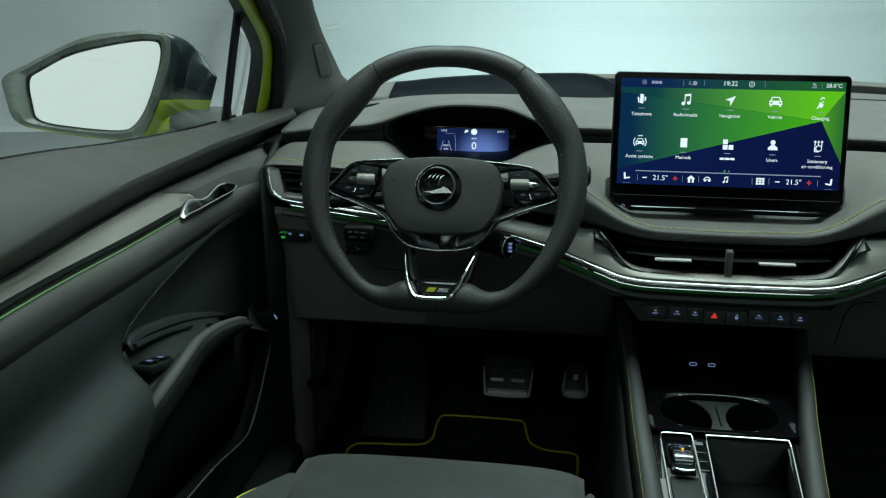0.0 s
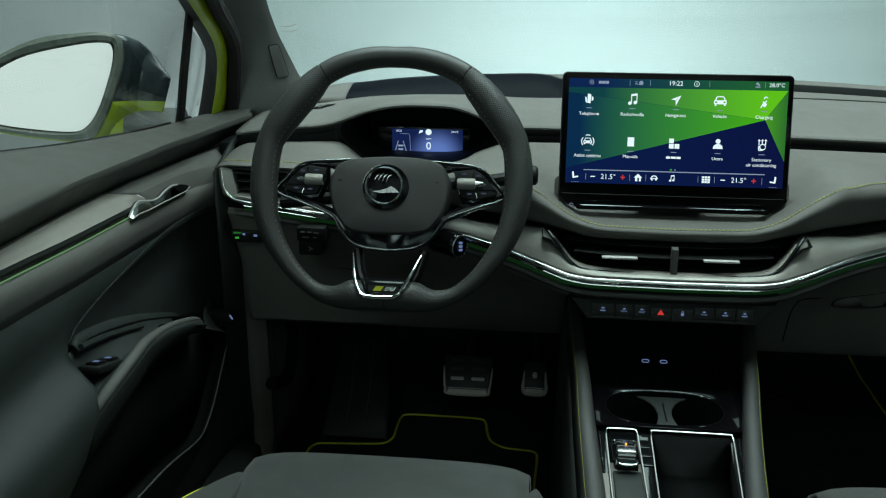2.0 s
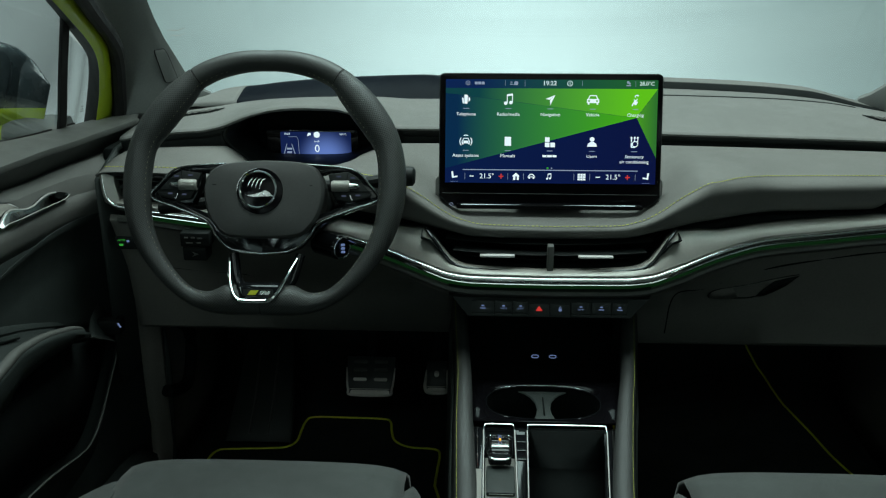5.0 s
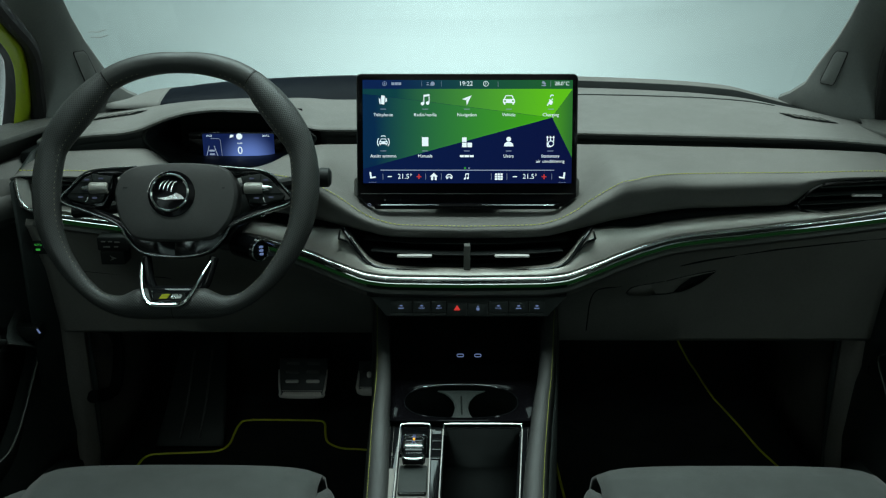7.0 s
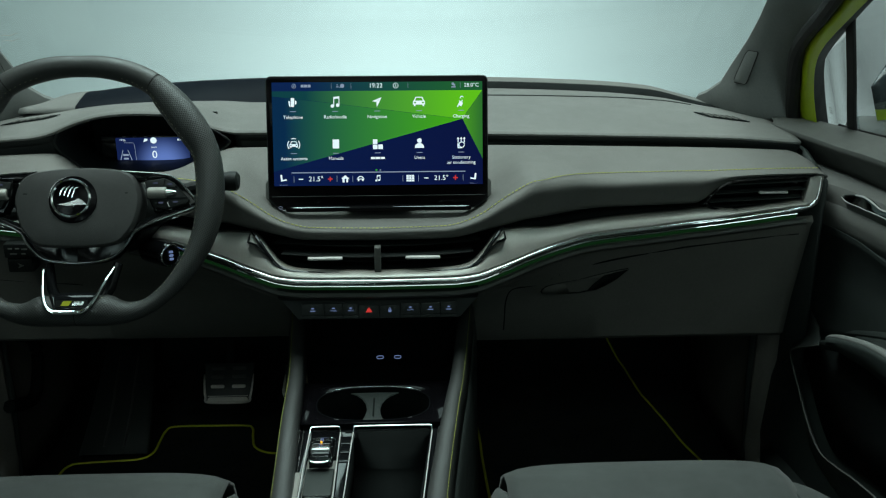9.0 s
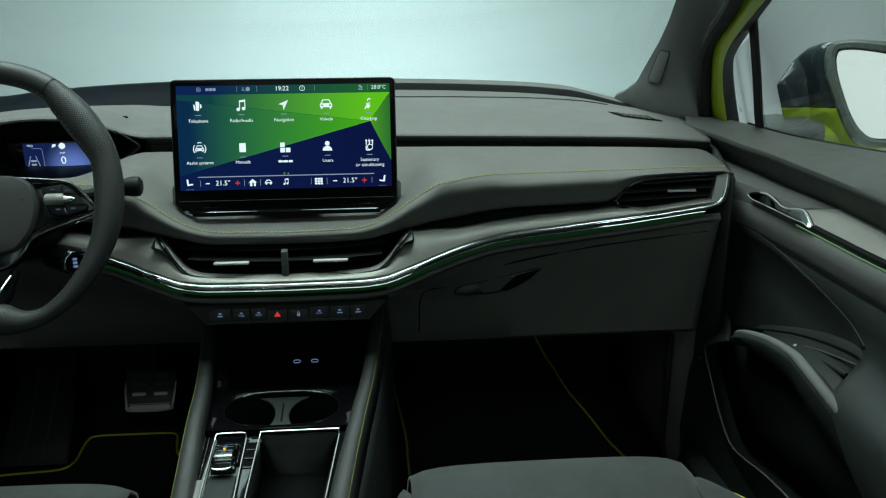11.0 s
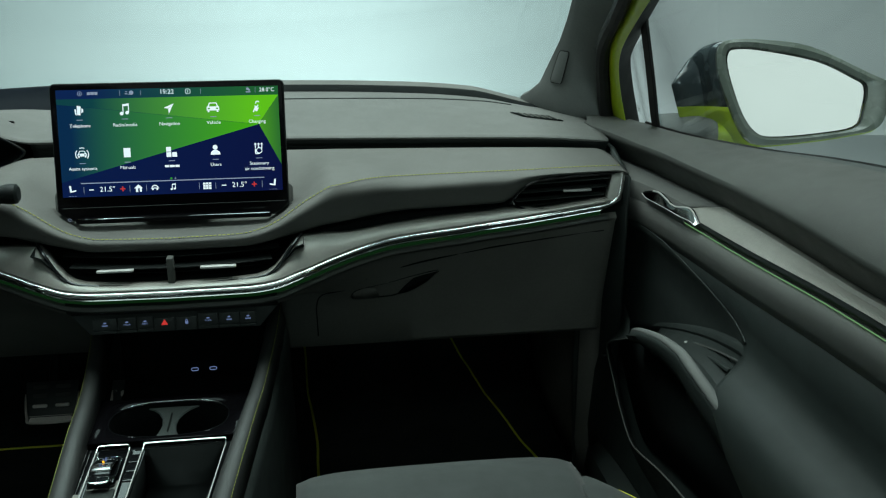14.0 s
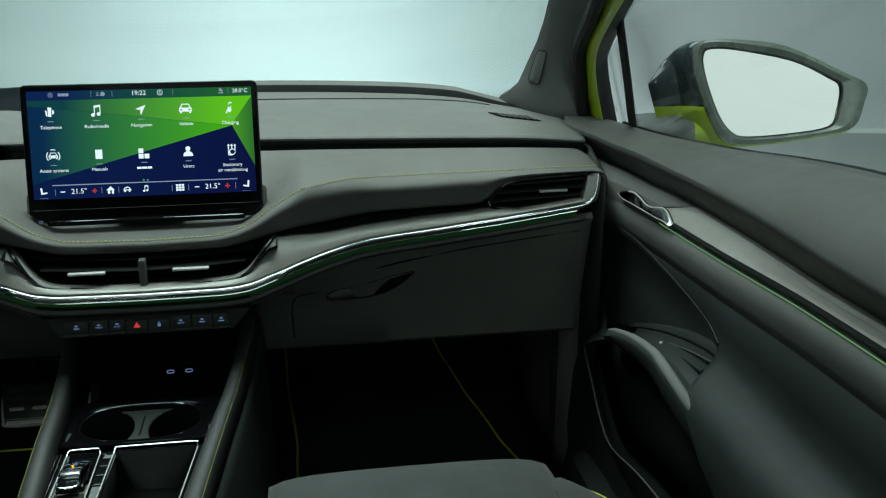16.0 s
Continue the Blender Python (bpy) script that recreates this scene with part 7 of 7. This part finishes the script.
def pedal(name, label, cx, w, cy, cz, h, pads, tilt, taper=0.004, rim=0.0018):
    p = thing(name, label, "pedal")
    m = pose(cx, cy, cz, tilt, 0, 0)
    e = w / 2 - taper
    f = [(-w / 2, h / 2), (w / 2, h / 2), (e, -h / 2 + 0.010), (e - 0.008, -h / 2), (-e + 0.008, -h / 2), (-e, -h / 2 + 0.010)]
    part("plate", plate(f, 0.008, m=m, ease=0.003), PLASTIC, p, "black rubber-faced plate")
    for y, t, z in ((0.0065, 0.0105, 0.0082), (0.0135, 0.0012, 0.0095)):
        part("bottom_edge", plate(rounded(2 * e - 0.010, t, t * 0.45, 0.0, -h / 2 + y), 0.0014, z=z, m=m, ease=0.0004), ALU, p, "brushed aluminium lower edge")
    u = spline([(-w / 2, h * 0.22, 0.007), (-w / 2 + 0.5 * taper, -h * 0.12, 0.0085), (-e + 0.001, -h / 2 + 0.012, 0.0085), (-e + 0.008, -h / 2 + 0.002, 0.0085), (e - 0.008, -h / 2 + 0.002, 0.0085), (e - 0.001, -h / 2 + 0.012, 0.0085), (w / 2 - 0.5 * taper, -h * 0.12, 0.0085), (w / 2, h * 0.22, 0.007)], 4)
    part("edge_trim", tube([m @ q for q in u], [0.0010 + rim * math.sin(math.pi * i / (len(u) - 1)) ** 0.6 for i in range(len(u))], n=8), ALU, p, "aluminium edge")
    for x, y, a, b in pads:
        # upper studs take a dark trim: their shade is put into the colour
        part("stud", plate(rounded(a, b, min(a, b) * 0.45, x, y), 0.003, z=0.0085, m=m, ease=0.001), ALU if y < 0.011 else DOORTRIM, p, "raised metal stud")
    part("lever", tube([m @ Vector((0, h * 0.3, -0.004)), Vector((cx, cy + 0.10, cz + 0.12)), Vector((cx, cy + 0.16, cz + 0.30))], 0.010, n=8), BLACK, p)
    return p


pedal("brake_pedal", "black rubber brake pedal with aluminium edge and studs", -0.3055, 0.094, 1.656, 0.172, 0.078,
      [(sx * 0.020, y, 0.026, 0.0065) for sx in (-1, 1) for y in (0.028, 0.012, -0.007)], 52)
pedal("accelerator_pedal", "narrow black accelerator pedal with aluminium edge", -0.1770, 0.040, 1.654, 0.174, 0.064, [(0.0, 0.006, 0.009, 0.012), (-0.015, 0.012, 0.007, 0.005), (0.015, 0.012, 0.007, 0.005)], 55, -0.003, 0.0030)


def floor_mat(name, outline, label, toe=None):
    f = thing(name, label, "floor mat", group="floor mats")
    zf = lambda y: 0.006 + float(np.interp(y, (1.0, 1.55, 1.70, 1.78, 1.82, 1.86, 1.90, 1.94, 1.98), (0.045, 0.045, 0.046, 0.052, 0.067, 0.095, 0.140, 0.195, 0.26)))
    o = [(p.x, p.y) for p in spline([(x, y, 0) for x, y in outline], 5, closed=True)] if toe else outline
    bm = bmesh.new()
    top = [bm.verts.new((x, y, zf(y) + 0.008)) for x, y in o]
    bot = [bm.verts.new((x, y, zf(y))) for x, y in o]
    bmesh.ops.triangle_fill(bm, use_beauty=True, edges=[bm.edges.new((top[i], top[(i + 1) % len(top)])) for i in range(len(top))])
    for i in range(len(o)):
        bm.faces.new((top[i], top[(i + 1) % len(o)], bot[(i + 1) % len(o)], bot[i]))
    part("velour", bm, MATCLOTH, f, smooth=False)
    part("piping", tube([(x, y, zf(y) + 0.008) for x, y in o], 0.0025, n=6, closed=True), PIPING, f, "lime green edge piping")
    return f


floor_mat("floor_mat", [(p.x, p.y) for p in spline([(-0.60, 1.30, 0), (-0.60, 1.50, 0), (-0.592, 1.556, 0), (-0.56, 1.566, 0), (-0.50, 1.571, 0), (-0.462, 1.577, 0), (-0.446, 1.60, 0), (-0.4445, 1.64, 0), (-0.442, 1.675, 0), (-0.428, 1.691, 0), (-0.36, 1.692, 0), (-0.290, 1.690, 0), (-0.272, 1.680, 0), (-0.266, 1.645, 0), (-0.256, 1.608, 0), (-0.228, 1.587, 0), (-0.19, 1.583, 0), (-0.172, 1.577, 0), (-0.167, 1.555, 0), (-0.171, 1.46, 0), (-0.171, 1.30, 0)], 4, closed=True)], "black velour driver's mat with lime piping, notched below the pedals")
right = spline([(0.600, 1.28, 0), (0.598, 1.45, 0), (0.584, 1.526, 0), (0.568, 1.590, 0), (0.553, 1.690, 0), (0.527, 1.795, 0), (0.512, 1.835, 0), (0.495, 1.864, 0), (0.478, 1.892, 0), (0.460, 1.93, 0)], 4)
left = spline([(0.150, 1.93, 0), (0.157, 1.888, 0), (0.158, 1.862, 0), (0.160, 1.81, 0), (0.167, 1.753, 0), (0.176, 1.634, 0), (0.176, 1.528, 0), (0.182, 1.28, 0)], 4)
far = [(0.46 - 0.31 * k / 8, 1.93) for k in range(1, 8)]
floor_mat("floor_mat", [(p.x, p.y) for p in right] + far + [(p.x, p.y) for p in left], "black velour passenger's mat with lime piping")


# ---- seats ----
def seat(cx, s):
    t = thing("front_seat", "grey microfibre front seat cushion with lime piping on the bolsters", "car seat", group="front seats")
    w = 0.176
    rows = []
    for y, z, k in ((1.045, 0.20, 0.96), (1.050, 0.28, 0.985), (1.048, 0.335, 0.985), (1.040, 0.362, 0.975), (1.024, 0.376, 0.965), (0.99, 0.383, 0.965), (0.90, 0.380, 0.98), (0.70, 0.365, 1.0), (0.45, 0.345, 1.0)):
        row = []
        for u in np.linspace(-1, 1, 21):
            drop = 0.008 * abs(u) ** 10 + 0.002 * u * u
            row.append((cx + u * w * k, y - 0.006 * u ** 4, z - drop * (1 if z > 0.3 else 0.3)))
        rows.append(row)
    part("cushion", loft(rows), SEATCLOTH, t, "grey seat cushion", solid=0.006)
    for e in (-1, 1):
        inner = spline([(0.174, 1.030, 0.25), (0.175, 1.025, 0.32), (0.176, 1.008, 0.347), (0.172, 0.99, 0.361), (0.168, 0.965, 0.372), (0.166, 0.93, 0.378), (0.165, 0.85, 0.382), (0.165, 0.45, 0.365)], 3)
        edge_ = spline([(0.190, 1.018, 0.25), (0.190, 1.014, 0.31), (0.190, 1.002, 0.346), (0.208, 0.985, 0.349), (0.229, 0.963, 0.349), (0.246, 0.93, 0.349), (0.252, 0.85, 0.355), (0.252, 0.45, 0.36)], 3)
        if e != s:
            edge_ = [Vector((0.176 + (p.x - 0.176) * 0.36, p.y + 0.004, p.z + 0.004)) for p in edge_]
        rows = []
        for a, b in zip(inner, edge_):
            mid = a.lerp(b, 0.5) + Vector((0, 0, 0.006))
            low = b + Vector((0.006, 0.004, -0.05))
            rows.append([(cx + e * p.x, p.y, p.z) for p in (a + Vector((-0.006, 0, -0.012)), a, a.lerp(b, 0.25) + Vector((0, 0, 0.004)), mid, a.lerp(b, 0.8) + Vector((0, 0, 0.003)), b, b + Vector((0.004, 0.002, -0.015)), low, low + Vector((-0.004, 0, -0.08)))])
        part("bolster", loft(rows), SEATCLOTH, t, "grey side bolster", solid=0.005)
        if e == s:
            part("piping", tube([(cx + e * p.x, p.y, p.z + 0.001) for p in edge_[5:]], 0.0028, n=6), PIPING, t, "lime piping")
        part("cushion_seam", tube([(cx + e * p.x, p.y, p.z + 0.001) for p in inner[5:]], 0.0010, n=5), RUBBER, t)
    part("seat_base", block((cx, 0.72, 0.15), (0.36, 0.55, 0.16), 0.02), BLACK, t, "black seat base")
    return t


seat(-0.350, -1)
seat(0.325, 1)
